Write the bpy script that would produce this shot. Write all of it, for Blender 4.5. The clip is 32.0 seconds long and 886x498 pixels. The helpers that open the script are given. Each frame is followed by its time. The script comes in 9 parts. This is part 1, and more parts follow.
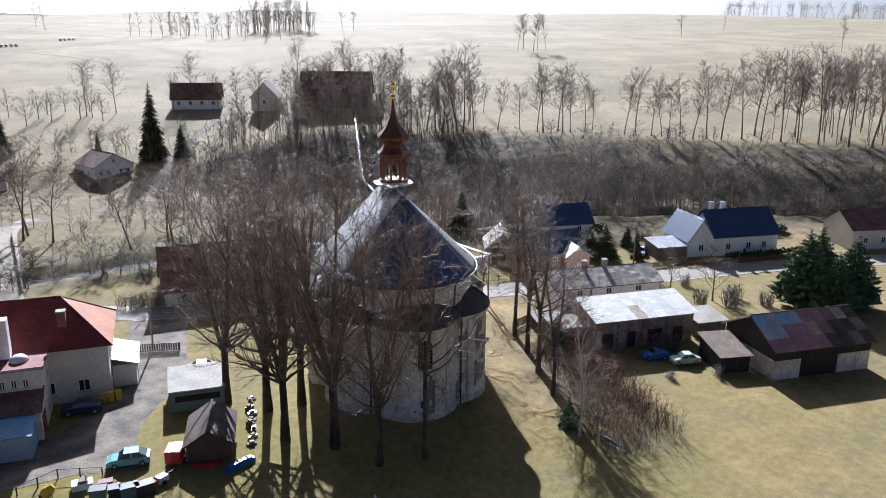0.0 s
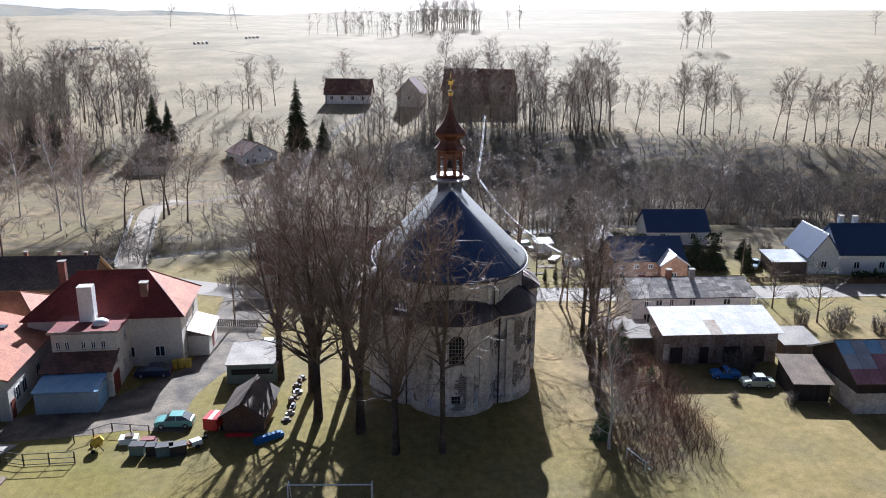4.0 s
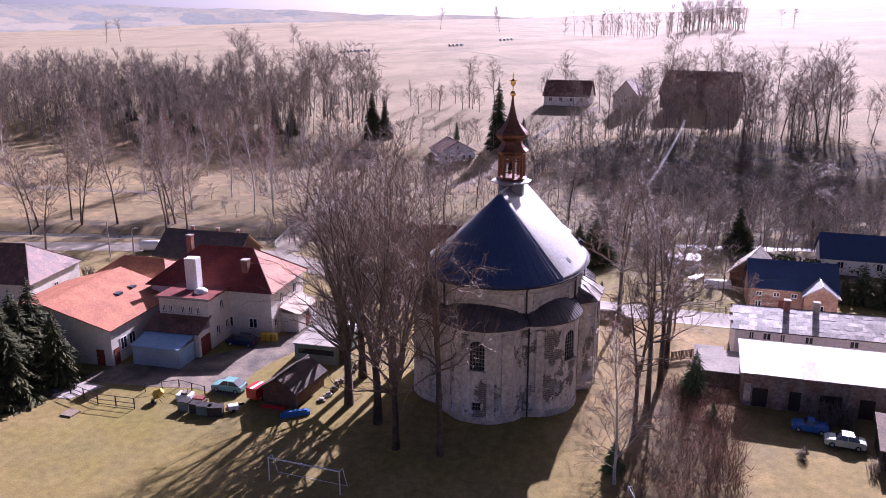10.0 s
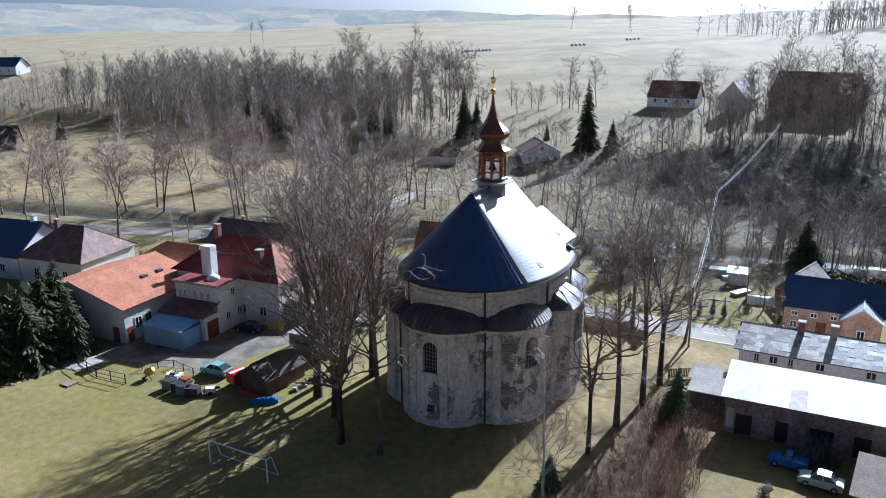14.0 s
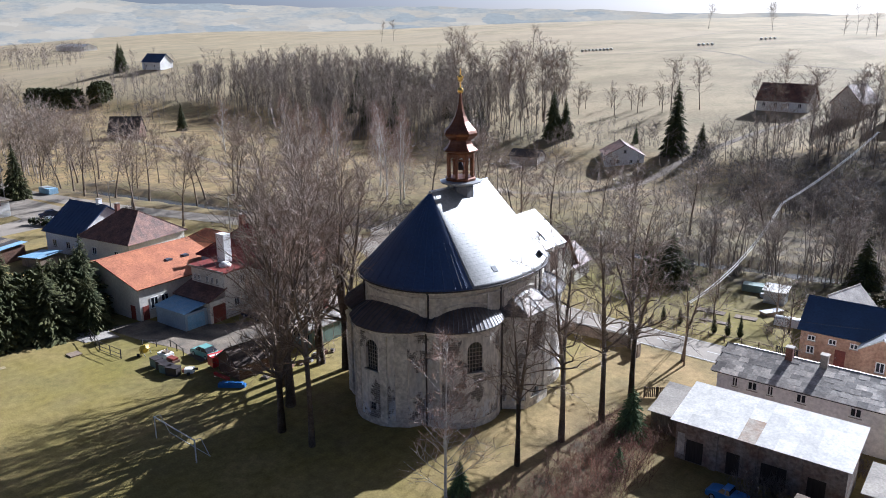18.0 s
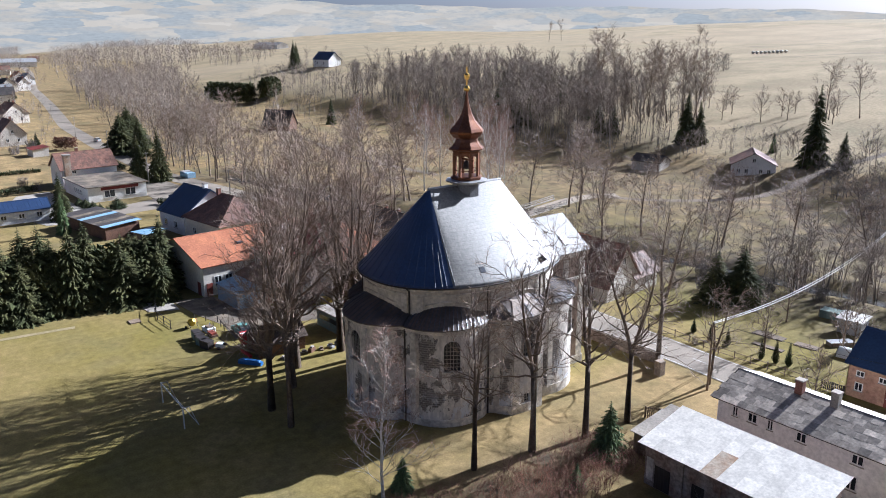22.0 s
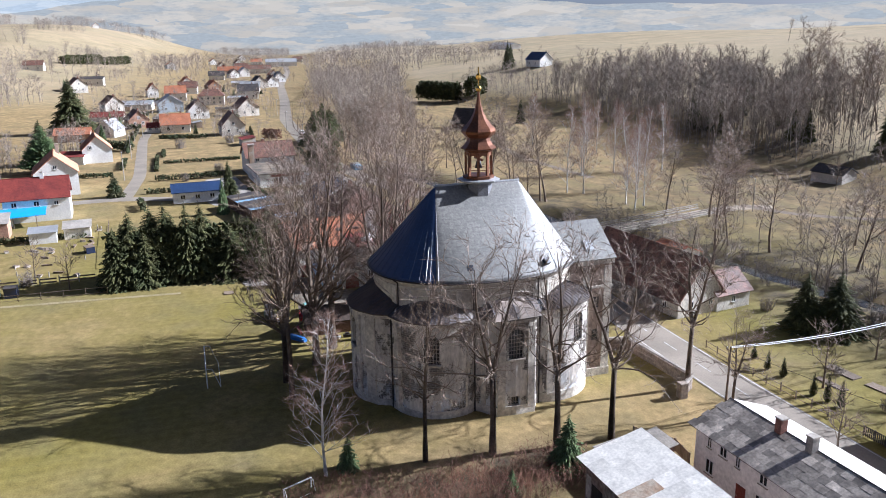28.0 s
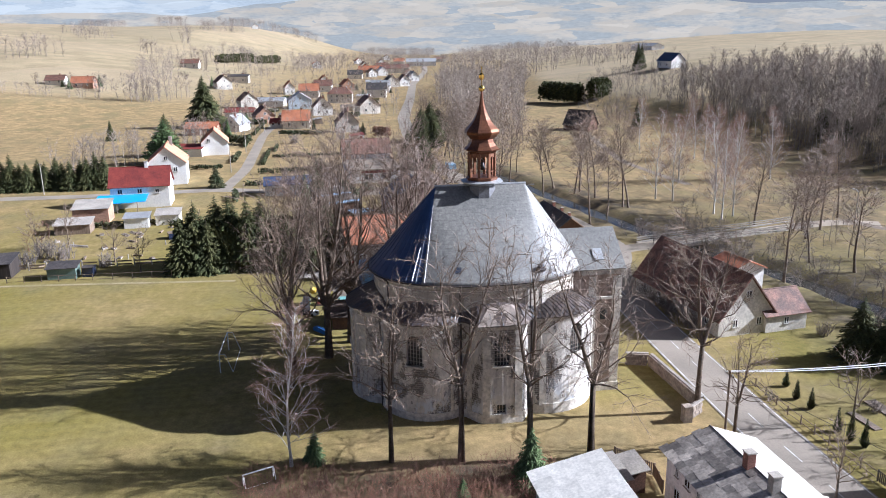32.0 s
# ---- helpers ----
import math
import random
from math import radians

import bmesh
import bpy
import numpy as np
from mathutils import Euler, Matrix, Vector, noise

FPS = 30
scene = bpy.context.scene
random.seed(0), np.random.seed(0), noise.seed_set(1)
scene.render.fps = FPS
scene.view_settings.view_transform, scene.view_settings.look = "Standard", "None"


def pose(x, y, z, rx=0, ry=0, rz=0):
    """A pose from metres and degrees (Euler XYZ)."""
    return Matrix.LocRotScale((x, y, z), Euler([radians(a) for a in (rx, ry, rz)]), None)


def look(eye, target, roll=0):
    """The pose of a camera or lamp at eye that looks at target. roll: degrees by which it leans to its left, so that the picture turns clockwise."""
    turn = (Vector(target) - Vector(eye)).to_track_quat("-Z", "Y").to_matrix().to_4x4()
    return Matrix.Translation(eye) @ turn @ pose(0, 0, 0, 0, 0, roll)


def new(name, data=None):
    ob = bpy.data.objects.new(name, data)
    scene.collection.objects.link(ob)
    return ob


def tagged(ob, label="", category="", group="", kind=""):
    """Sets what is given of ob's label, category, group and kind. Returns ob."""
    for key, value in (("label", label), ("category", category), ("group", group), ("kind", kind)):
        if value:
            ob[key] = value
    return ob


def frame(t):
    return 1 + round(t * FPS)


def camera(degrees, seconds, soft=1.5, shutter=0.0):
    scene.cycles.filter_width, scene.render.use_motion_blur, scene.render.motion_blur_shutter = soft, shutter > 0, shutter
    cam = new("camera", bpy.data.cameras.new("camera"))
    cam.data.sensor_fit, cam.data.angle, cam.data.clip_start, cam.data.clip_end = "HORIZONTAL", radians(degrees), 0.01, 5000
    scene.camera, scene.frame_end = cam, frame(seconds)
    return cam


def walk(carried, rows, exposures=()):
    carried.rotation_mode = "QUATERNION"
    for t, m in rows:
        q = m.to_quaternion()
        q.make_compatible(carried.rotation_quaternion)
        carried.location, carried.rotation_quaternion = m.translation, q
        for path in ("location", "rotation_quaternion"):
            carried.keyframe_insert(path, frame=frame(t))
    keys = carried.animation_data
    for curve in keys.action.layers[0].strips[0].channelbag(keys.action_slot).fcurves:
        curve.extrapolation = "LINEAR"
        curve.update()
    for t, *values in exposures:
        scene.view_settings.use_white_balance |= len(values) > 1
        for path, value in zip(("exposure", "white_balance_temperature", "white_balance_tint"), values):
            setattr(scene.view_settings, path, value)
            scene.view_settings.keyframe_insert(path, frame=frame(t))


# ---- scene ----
cam = camera(59.2, 32.0, 0.95)
PATH = [
    (0, (-16.632, 1.428, 41.221), (-16.127, 3.286, 40.681), 0.6),
    (0.5, (-15.102, 1.149, 41.092), (-14.669, 3.026, 40.553), 0.6),
    (1, (-13.578, 0.91, 41.018), (-13.205, 2.799, 40.479), 0.6),
    (1.5, (-12.044, 0.728, 41.005), (-11.685, 2.619, 40.463), 0.65),
    (2, (-10.404, 0.525, 40.999), (-10.076, 2.422, 40.456), 0.7),
    (2.5, (-8.588, 0.224, 40.986), (-8.301, 2.127, 40.441), 0.6),
    (4.5, (-0.423, -1.003, 41.154), (-0.408, 0.921, 40.607), 0.4),
    (5, (1.825, -1.014, 40.963), (1.799, 0.91, 40.417), 0.3),
    (5.5, (3.896, -0.915, 40.973), (3.774, 1.005, 40.426), 0.25),
    (6, (5.891, -0.728, 40.994), (5.666, 1.183, 40.446), 0.2),
    (6.5, (7.956, -0.56, 41.014), (7.626, 1.336, 40.469), 0.1),
    (7, (10.005, -0.279, 41.022), (9.564, 1.595, 40.48), -0),
    (7.5, (11.946, 0.241, 40.99), (11.48, 2.108, 40.448), -0),
    (8, (13.885, 0.871, 40.959), (13.421, 2.739, 40.416), -0),
    (8.5, (15.934, 1.467, 40.976), (15.469, 3.334, 40.432), -0.05),
    (9, (18.038, 2.072, 40.992), (17.548, 3.933, 40.447), -0.1),
    (9.5, (20.126, 2.759, 40.943), (19.579, 4.604, 40.398), -0.15),
    (10, (22.217, 3.527, 40.862), (21.604, 5.351, 40.318), -0.2),
    (10.5, (24.335, 4.358, 40.824), (23.681, 6.168, 40.279), -0.25),
    (11, (26.431, 5.249, 40.818), (25.768, 7.055, 40.273), -0.3),
    (12, (30.517, 7.209, 40.809), (29.789, 8.99, 40.263), -0.3),
    (12.5, (32.65, 8.275, 40.762), (31.87, 10.034, 40.216), -0.35),
    (13, (34.808, 9.434, 40.662), (33.962, 11.162, 40.117), -0.4),
    (13.5, (36.93, 10.7, 40.527), (36.026, 12.399, 39.984), -0.4),
    (15.5, (45.306, 16.048, 40.073), (44.27, 17.671, 39.533), -0.6),
    (16, (47.3, 17.486, 40.123), (46.22, 19.08, 39.583), -0.5),
    (17, (51.054, 20.488, 40.146), (49.893, 22.023, 39.603), -0.5),
    (17.5, (52.952, 22.05, 40.132), (51.754, 23.557, 39.59), -0.45),
    (18, (54.833, 23.681, 40.095), (53.594, 25.154, 39.554), -0.4),
    (19, (58.33, 27.182, 40), (57.011, 28.585, 39.459), -0.3),
    (19.5, (59.955, 28.98, 39.98), (58.598, 30.346, 39.438), -0.25),
    (20, (61.541, 30.766, 39.948), (60.141, 32.088, 39.406), -0.2),
    (20.5, (63.129, 32.516, 39.874), (61.689, 33.795, 39.334), -0.15),
    (21, (64.745, 34.228, 39.796), (63.27, 35.467, 39.257), -0.1),
    (21.5, (66.397, 35.909, 39.753), (64.887, 37.105, 39.214), -0.15),
    (22, (68.043, 37.598, 39.716), (66.496, 38.746, 39.178), -0.2),
    (22.5, (69.638, 39.327, 39.659), (68.058, 40.43, 39.122), -0.2),
    (23, (71.184, 41.075, 39.626), (69.578, 42.14, 39.091), -0.2),
    (23.5, (72.682, 42.812, 39.64), (71.047, 43.832, 39.105), -0.4),
    (24, (74.07, 44.513, 39.653), (72.402, 45.479, 39.119), -0.6),
    (25, (76.437, 47.808, 39.646), (74.715, 48.674, 39.113), -0.6),
    (26, (78.429, 51.287, 39.672), (76.665, 52.064, 39.139), -0.7),
    (26.5, (79.074, 53.26, 39.543), (77.289, 53.987, 39.011), -0.7),
    (28.5, (82.092, 60.851, 39.621), (80.254, 61.43, 39.088), -0.8),
    (29, (82.699, 62.758, 39.635), (80.846, 63.291, 39.102), -0.8),
    (30, (83.433, 66.849, 39.542), (81.555, 67.285, 39.011), -0.8),
    (31, (83.681, 70.792, 39.478), (81.783, 71.136, 38.947), -0.8),
    (32, (84.125, 74.32, 39.23), (82.215, 74.588, 38.703), -0.8),
]
walk(cam, [(t, look(eye, target, roll)) for t, eye, target, roll in PATH], [(0, 1.33, 5280, 11), (9.0, 1.33, 5280, 12), (10.0, 1.4, 5560, 46), (11.0, 1.4, 5440, 66), (12.0, 1.4, 5200, 74), (13.1, 1.28, 4750, 6), (15.5, 1.28, 5150, 9), (22, 1.34, 5370, 12), (32, 1.34, 5340, 13)])

# ---- world, sun ----
SUN_EL, SUN_AZ = radians(28.5), radians(4.0)
world = bpy.data.worlds.new("world")
scene.world = world
world.use_nodes = True
wn = world.node_tree
bg = wn.nodes["Background"]
sky = wn.nodes.new("ShaderNodeTexSky")
sky.sky_type = "NISHITA"
sky.sun_disc = False
sky.sun_elevation, sky.sun_rotation = SUN_EL, SUN_AZ
sky.dust_density, sky.air_density, sky.ozone_density = 2.2, 0.35, 1.2
pale = wn.nodes.new("ShaderNodeHueSaturation")
pale.inputs["Saturation"].default_value = 0.85
wn.links.new(sky.outputs[0], pale.inputs["Color"])
wn.links.new(pale.outputs[0], bg.inputs[0])
bg.inputs[1].default_value = 0.040
sun = new("sun", bpy.data.lights.new("sun", "SUN"))
sun.data.energy, sun.data.angle, sun.data.color = 5.0, radians(0.6), (1.0, 0.95, 0.895)
sun.matrix_world = look((60, 190, 120), (60 - math.sin(SUN_AZ) * math.cos(SUN_EL) * 10, 190 - math.cos(SUN_AZ) * math.cos(SUN_EL) * 10, 120 - math.sin(SUN_EL) * 10))

# ---- materials ----


def mat(name, c1, c2, rough=0.85, s1=0.3, s2=6.0, fine=0.25, bump=0.15, metal=0.0, rnd=0.0, spec=0.3, stretch=(1, 1, 1), island=0.0, dist=0.05):
    """Two colours mixed by a coarse noise, a fine grain on top, relief, and an optional change from piece to piece."""
    m = bpy.data.materials.new(name)
    m.use_nodes = True
    nt = m.node_tree
    n, l = nt.nodes, nt.links
    b = n["Principled BSDF"]
    b.inputs["Roughness"].default_value = rough
    b.inputs["Metallic"].default_value = metal
    b.inputs["Specular IOR Level"].default_value = spec
    tc = n.new("ShaderNodeNewGeometry")
    mp = n.new("ShaderNodeMapping")
    mp.inputs["Scale"].default_value = stretch
    l.new(tc.outputs["Position"], mp.inputs["Vector"])
    n1 = n.new("ShaderNodeTexNoise")
    n1.inputs["Scale"].default_value, n1.inputs["Detail"].default_value = s1, 5
    n2 = n.new("ShaderNodeTexNoise")
    n2.inputs["Scale"].default_value, n2.inputs["Detail"].default_value = s2, 4
    l.new(mp.outputs[0], n1.inputs["Vector"])
    l.new(mp.outputs[0], n2.inputs["Vector"])
    ramp = n.new("ShaderNodeMapRange")
    ramp.inputs[1].default_value, ramp.inputs[2].default_value = 0.36, 0.64
    l.new(n1.outputs[0], ramp.inputs[0])
    mix = n.new("ShaderNodeMix")
    mix.data_type = "RGBA"
    mix.inputs[6].default_value, mix.inputs[7].default_value = (*c1, 1), (*c2, 1)
    l.new(ramp.outputs[0], mix.inputs[0])
    grain = n.new("ShaderNodeMapRange")
    grain.inputs[1].default_value, grain.inputs[2].default_value = 0.3, 0.7
    grain.inputs[3].default_value, grain.inputs[4].default_value = 1 - fine, 1 + fine
    l.new(n2.outputs[0], grain.inputs[0])
    hsv = n.new("ShaderNodeHueSaturation")
    l.new(mix.outputs[2], hsv.inputs["Color"])
    val = grain.outputs[0]
    if rnd or island:
        src = n.new("ShaderNodeObjectInfo").outputs["Random"] if rnd else tc.outputs["Random Per Island"]
        amount = rnd or island
        mr = n.new("ShaderNodeMapRange")
        mr.inputs[3].default_value, mr.inputs[4].default_value = 1 - amount, 1 + amount
        l.new(src, mr.inputs[0])
        mul = n.new("ShaderNodeMath")
        mul.operation = "MULTIPLY"
        l.new(val, mul.inputs[0])
        l.new(mr.outputs[0], mul.inputs[1])
        val = mul.outputs[0]
    l.new(val, hsv.inputs["Value"])
    l.new(hsv.outputs[0], b.inputs["Base Color"])
    if bump:
        bp = n.new("ShaderNodeBump")
        bp.inputs["Strength"].default_value, bp.inputs["Distance"].default_value = bump, dist
        l.new(n2.outputs[0], bp.inputs["Height"])
        l.new(bp.outputs[0], b.inputs["Normal"])
    return m


M_PLASTER_LIGHT = mat("pale_plaster", (0.66, 0.61, 0.53), (0.42, 0.38, 0.33), 0.92, 0.8, 3, 0.25, 0.3)
M_DRUM = mat("drum_plaster", (0.62, 0.565, 0.475), (0.44, 0.39, 0.32), 0.92, 0.5, 3, 0.2, 0.25)
M_SLATE = mat("slate_roof", (0.165, 0.157, 0.138), (0.118, 0.114, 0.103), 0.57, 0.25, 5, 0.28, 0.12, spec=1.0)
M_SLATE.node_tree.nodes["Principled BSDF"].inputs["IOR"].default_value = 1.56
M_BLUECONE = mat("navy_roof_sheet", (0.022, 0.050, 0.135), (0.017, 0.040, 0.11), 0.48, 0.4, 4, 0.2, 0.08, spec=0.6)
M_SEAM = mat("seam_metal_dark", (0.05, 0.06, 0.08), (0.03, 0.035, 0.05), 0.4, 0.5, 4, 0.25, 0.1, spec=0.5)
M_SEAM_PALE = mat("seam_metal_pale", (0.34, 0.28, 0.235), (0.23, 0.19, 0.165), 0.65, 0.5, 4, 0.2, 0.1, metal=0.1)
M_LOWROOF = mat("lower_roof_metal", (0.105, 0.08, 0.07), (0.066, 0.053, 0.05), 0.5, 0.5, 4, 0.3, 0.1, spec=0.35)
M_COPPER = mat("copper_brown", (0.20, 0.085, 0.045), (0.14, 0.06, 0.035), 0.38, 0.8, 5, 0.2, 0.08, metal=0.55)
M_WOODRED = mat("stained_wood", (0.26, 0.11, 0.055), (0.18, 0.08, 0.045), 0.6, 0.8, 6, 0.2, 0.1)
M_GOLD = mat("gilding", (0.85, 0.60, 0.18), (0.75, 0.5, 0.14), 0.25, 2, 9, 0.1, 0.0, metal=1.0)
M_ZINC = mat("zinc_sheet", (0.48, 0.485, 0.49), (0.35, 0.355, 0.36), 0.4, 0.6, 5, 0.15, 0.08, metal=0.35)
M_DARKSTONE = mat("grey_stone", (0.22, 0.22, 0.23), (0.14, 0.14, 0.15), 0.8, 0.8, 5, 0.2, 0.2)
M_GLASS = mat("dark_pane", (0.02, 0.024, 0.03), (0.03, 0.034, 0.04), 0.12, 1, 5, 0.1, 0.0, spec=0.6)
M_PIPE = mat("downpipe_metal", (0.035, 0.03, 0.03), (0.05, 0.042, 0.04), 0.5, 1, 5, 0.2, 0.0)
M_WHITE = mat("white_wall", (0.82, 0.81, 0.78), (0.72, 0.70, 0.66), 0.9, 0.25, 3, 0.1, 0.1)
M_CREAM = mat("cream_wall", (0.70, 0.655, 0.58), (0.58, 0.54, 0.475), 0.9, 0.25, 3, 0.12, 0.1)
M_PINK = mat("faded_pink_wall", (0.86, 0.83, 0.80), (0.75, 0.72, 0.69), 0.9, 0.3, 3, 0.15, 0.12)
M_SALMON = mat("salmon_wall", (0.46, 0.28, 0.19), (0.34, 0.19, 0.13), 0.92, 0.5, 3, 0.25, 0.2)
M_GREYWALL = mat("grey_render", (0.64, 0.60, 0.53), (0.46, 0.43, 0.38), 0.92, 0.3, 3, 0.2, 0.15)
M_PALEBLUE = mat("pale_blue_wall", (0.55, 0.62, 0.68), (0.48, 0.55, 0.62), 0.9, 0.3, 3, 0.12, 0.1)
M_BRICKWALL = mat("dark_brick_wall", (0.20, 0.13, 0.10), (0.28, 0.24, 0.21), 0.95, 0.6, 3, 0.4, 0.4)
M_REDTILE = mat("dark_red_tile", (0.205, 0.042, 0.032), (0.14, 0.03, 0.026), 0.66, 0.4, 5, 0.28, 0.2, spec=0.25)
M_ORANGETILE = mat("faded_red_tile", (0.42, 0.165, 0.085), (0.32, 0.125, 0.07), 0.72, 0.4, 5, 0.25, 0.25, spec=0.2)
M_PALETILE = mat("sunlit_tile", (0.46, 0.32, 0.20), (0.38, 0.25, 0.16), 0.6, 0.4, 5, 0.2, 0.25)
M_SUNTILE = mat("pale_orange_tile", (0.56, 0.30, 0.18), (0.46, 0.24, 0.15), 0.6, 0.4, 5, 0.2, 0.25)
M_BROWNTILE = mat("brown_tile", (0.20, 0.10, 0.07), (0.105, 0.06, 0.047), 0.65, 0.7, 5, 0.35, 0.25)
M_DARKROOF = mat("dark_old_roof", (0.07, 0.06, 0.055), (0.045, 0.04, 0.04), 0.7, 0.4, 4, 0.35, 0.3)
M_BLUEROOF = mat("dark_blue_roof", (0.03, 0.055, 0.125), (0.024, 0.044, 0.10), 0.4, 0.4, 4, 0.2, 0.15, spec=0.5)
M_GREYROOF = mat("grey_slab_roof", (0.47, 0.41, 0.345), (0.25, 0.215, 0.18), 0.38, 0.7, 4, 0.3, 0.25, rnd=0.5, spec=0.8)
M_WHITESHEET = mat("white_sheet_roof", (0.73, 0.695, 0.63), (0.60, 0.57, 0.52), 0.6, 0.9, 4, 0.15, 0.08, rnd=0.1, metal=0.0, spec=0.3)
M_RUSTSHEET = mat("rusty_sheet", (0.34, 0.22, 0.14), (0.45, 0.38, 0.30), 0.6, 0.8, 5, 0.25, 0.1)
M_BLUESHEET = mat("blue_sheet", (0.20, 0.37, 0.53), (0.30, 0.44, 0.56), 0.5, 0.8, 5, 0.15, 0.08)
M_BRIGHTBLUE = mat("bright_blue_sheet", (0.03, 0.33, 0.72), (0.04, 0.28, 0.62), 0.4, 0.5, 5, 0.12, 0.05)
M_REDSHEET = mat("faded_maroon_sheet", (0.40, 0.19, 0.195), (0.29, 0.13, 0.135), 0.45, 0.6, 5, 0.2, 0.06)
M_BLACKBOARD = mat("tarred_boards", (0.030, 0.024, 0.022), (0.045, 0.035, 0.03), 0.85, 0.6, 6, 0.3, 0.2, stretch=(1, 1, 0.1))
M_WOOD = mat("weathered_wood", (0.24, 0.18, 0.13), (0.16, 0.12, 0.09), 0.85, 0.6, 6, 0.3, 0.2, stretch=(1, 1, 0.2))
M_BROWNBOARD = mat("brown_boards", (0.15, 0.08, 0.05), (0.10, 0.055, 0.04), 0.8, 0.6, 6, 0.3, 0.2)
M_DOORRED = mat("red_brown_door", (0.22, 0.05, 0.035), (0.16, 0.04, 0.03), 0.6, 1, 6, 0.2, 0.05)
M_CHIMBRICK = mat("chimney_brick", (0.26, 0.12, 0.085), (0.18, 0.09, 0.07), 0.9, 1, 8, 0.3, 0.3)
M_FRAME = mat("white_frame", (0.78, 0.77, 0.74), (0.70, 0.69, 0.66), 0.6, 1, 6, 0.08, 0.0)
M_ASPHALT = mat("asphalt", (0.235, 0.19, 0.142), (0.095, 0.083, 0.07), 0.9, 0.35, 5, 0.3, 0.2, spec=0.2)
M_ROAD = mat("road_asphalt", (0.28, 0.238, 0.19), (0.215, 0.184, 0.148), 0.8, 0.15, 6, 0.12, 0.12)
M_LINE = mat("road_paint", (0.60, 0.59, 0.56), (0.36, 0.34, 0.31), 0.7, 1, 8, 0.1, 0.0)
M_CONCRETE = mat("concrete", (0.38, 0.34, 0.29), (0.27, 0.245, 0.215), 0.9, 0.4, 5, 0.2, 0.15)
M_STONE = mat("wall_stone", (0.30, 0.24, 0.19), (0.20, 0.165, 0.135), 0.92, 0.7, 4, 0.3, 0.4, rnd=0.2)
M_WATER = mat("river_water", (0.045, 0.042, 0.032), (0.06, 0.055, 0.042), 0.16, 0.3, 2.5, 0.2, 0.5, spec=0.35)
M_BARK = mat("grey_brown_bark", (0.20, 0.15, 0.108), (0.11, 0.083, 0.062), 0.85, 0.6, 5, 0.3, 0.3)
M_TWIG = mat("bare_twigs", (0.268, 0.194, 0.140), (0.184, 0.135, 0.099), 0.6, 0.3, 2, 0.25, 0.0, rnd=0.12, spec=0.5)
M_TWIG_RED = mat("reddish_twigs", (0.256, 0.178, 0.130), (0.175, 0.122, 0.091), 0.6, 0.3, 2, 0.25, 0.0, rnd=0.12, spec=0.5)
M_BIRCHBARK = mat("birch_bark", (0.62, 0.60, 0.56), (0.42, 0.40, 0.37), 0.85, 1.5, 5, 0.35, 0.1, stretch=(1, 1, 3))
M_BIRCHTWIG = mat("birch_twigs", (0.34, 0.21, 0.155), (0.24, 0.15, 0.112), 0.7, 0.3, 2, 0.2, 0.0)
M_WOODS = mat("woodland_twigs", (0.325, 0.27, 0.222), (0.213, 0.178, 0.148), 0.95, 0.03, 0.4, 0.3, 0.0, island=0.3)
M_SPRUCE = mat("spruce_needles", (0.040, 0.048, 0.016), (0.072, 0.072, 0.024), 0.9, 0.5, 3, 0.35, 0.0, island=0.2)
M_THUJA = mat("cypress_foliage", (0.045, 0.062, 0.026), (0.075, 0.070, 0.032), 0.9, 0.5, 3, 0.35, 0.0, island=0.2)
M_PINE = mat("pine_needles", (0.075, 0.115, 0.045), (0.11, 0.15, 0.06), 0.9, 0.5, 3, 0.35, 0.0, island=0.2)
M_BRUSH = mat("brown_brush", (0.20, 0.168, 0.145), (0.13, 0.11, 0.097), 0.95, 0.3, 2, 0.3, 0.0, island=0.2)
M_TARPAPER = mat("tar_paper", (0.105, 0.074, 0.056), (0.058, 0.043, 0.034), 0.85, 0.6, 5, 0.25, 0.2)
M_WING = mat("pinkish_old_plaster", (0.40, 0.31, 0.255), (0.24, 0.18, 0.145), 0.93, 0.6, 3, 0.3, 0.4, stretch=(1, 1, 0.5))
M_STRAW = mat("bale_wrap", (0.55, 0.53, 0.48), (0.35, 0.33, 0.29), 0.6, 0.8, 5, 0.3, 0.3)
M_WHITEPAINT = mat("white_tube_paint", (0.78, 0.78, 0.76), (0.7, 0.7, 0.68), 0.5, 1, 5, 0.08, 0.0)
# Pale base colour carries the sun glint along the cables.
M_CABLE = mat("cable_sleeve", (0.50, 0.49, 0.47), (0.42, 0.41, 0.40), 0.36, 1, 5, 0.1, 0.0, spec=1.0)
M_STALK = mat("reddish_stalks", (0.20, 0.10, 0.062), (0.12, 0.068, 0.05), 0.95, 0.3, 2, 0.3, 0.0, island=0.25)
M_TEAL = mat("teal_car_paint", (0.19, 0.39, 0.355), (0.18, 0.365, 0.335), 0.25, 1, 5, 0.04, 0.0, spec=0.6)
M_REDPAINT = mat("red_paint", (0.52, 0.03, 0.03), (0.45, 0.03, 0.03), 0.35, 1, 5, 0.06, 0.0)
M_NAVY = mat("navy_paint", (0.02, 0.03, 0.07), (0.02, 0.028, 0.06), 0.25, 1, 5, 0.05, 0.0, spec=0.6)
M_BLUEPAINT = mat("blue_paint", (0.04, 0.16, 0.42), (0.04, 0.14, 0.36), 0.35, 1, 5, 0.06, 0.0)
M_PALEGREEN = mat("pale_green_paint", (0.50, 0.56, 0.44), (0.46, 0.52, 0.41), 0.35, 1, 5, 0.05, 0.0)
M_WHITECAR = mat("white_car_paint", (0.72, 0.72, 0.72), (0.68, 0.68, 0.68), 0.3, 1, 5, 0.04, 0.0)
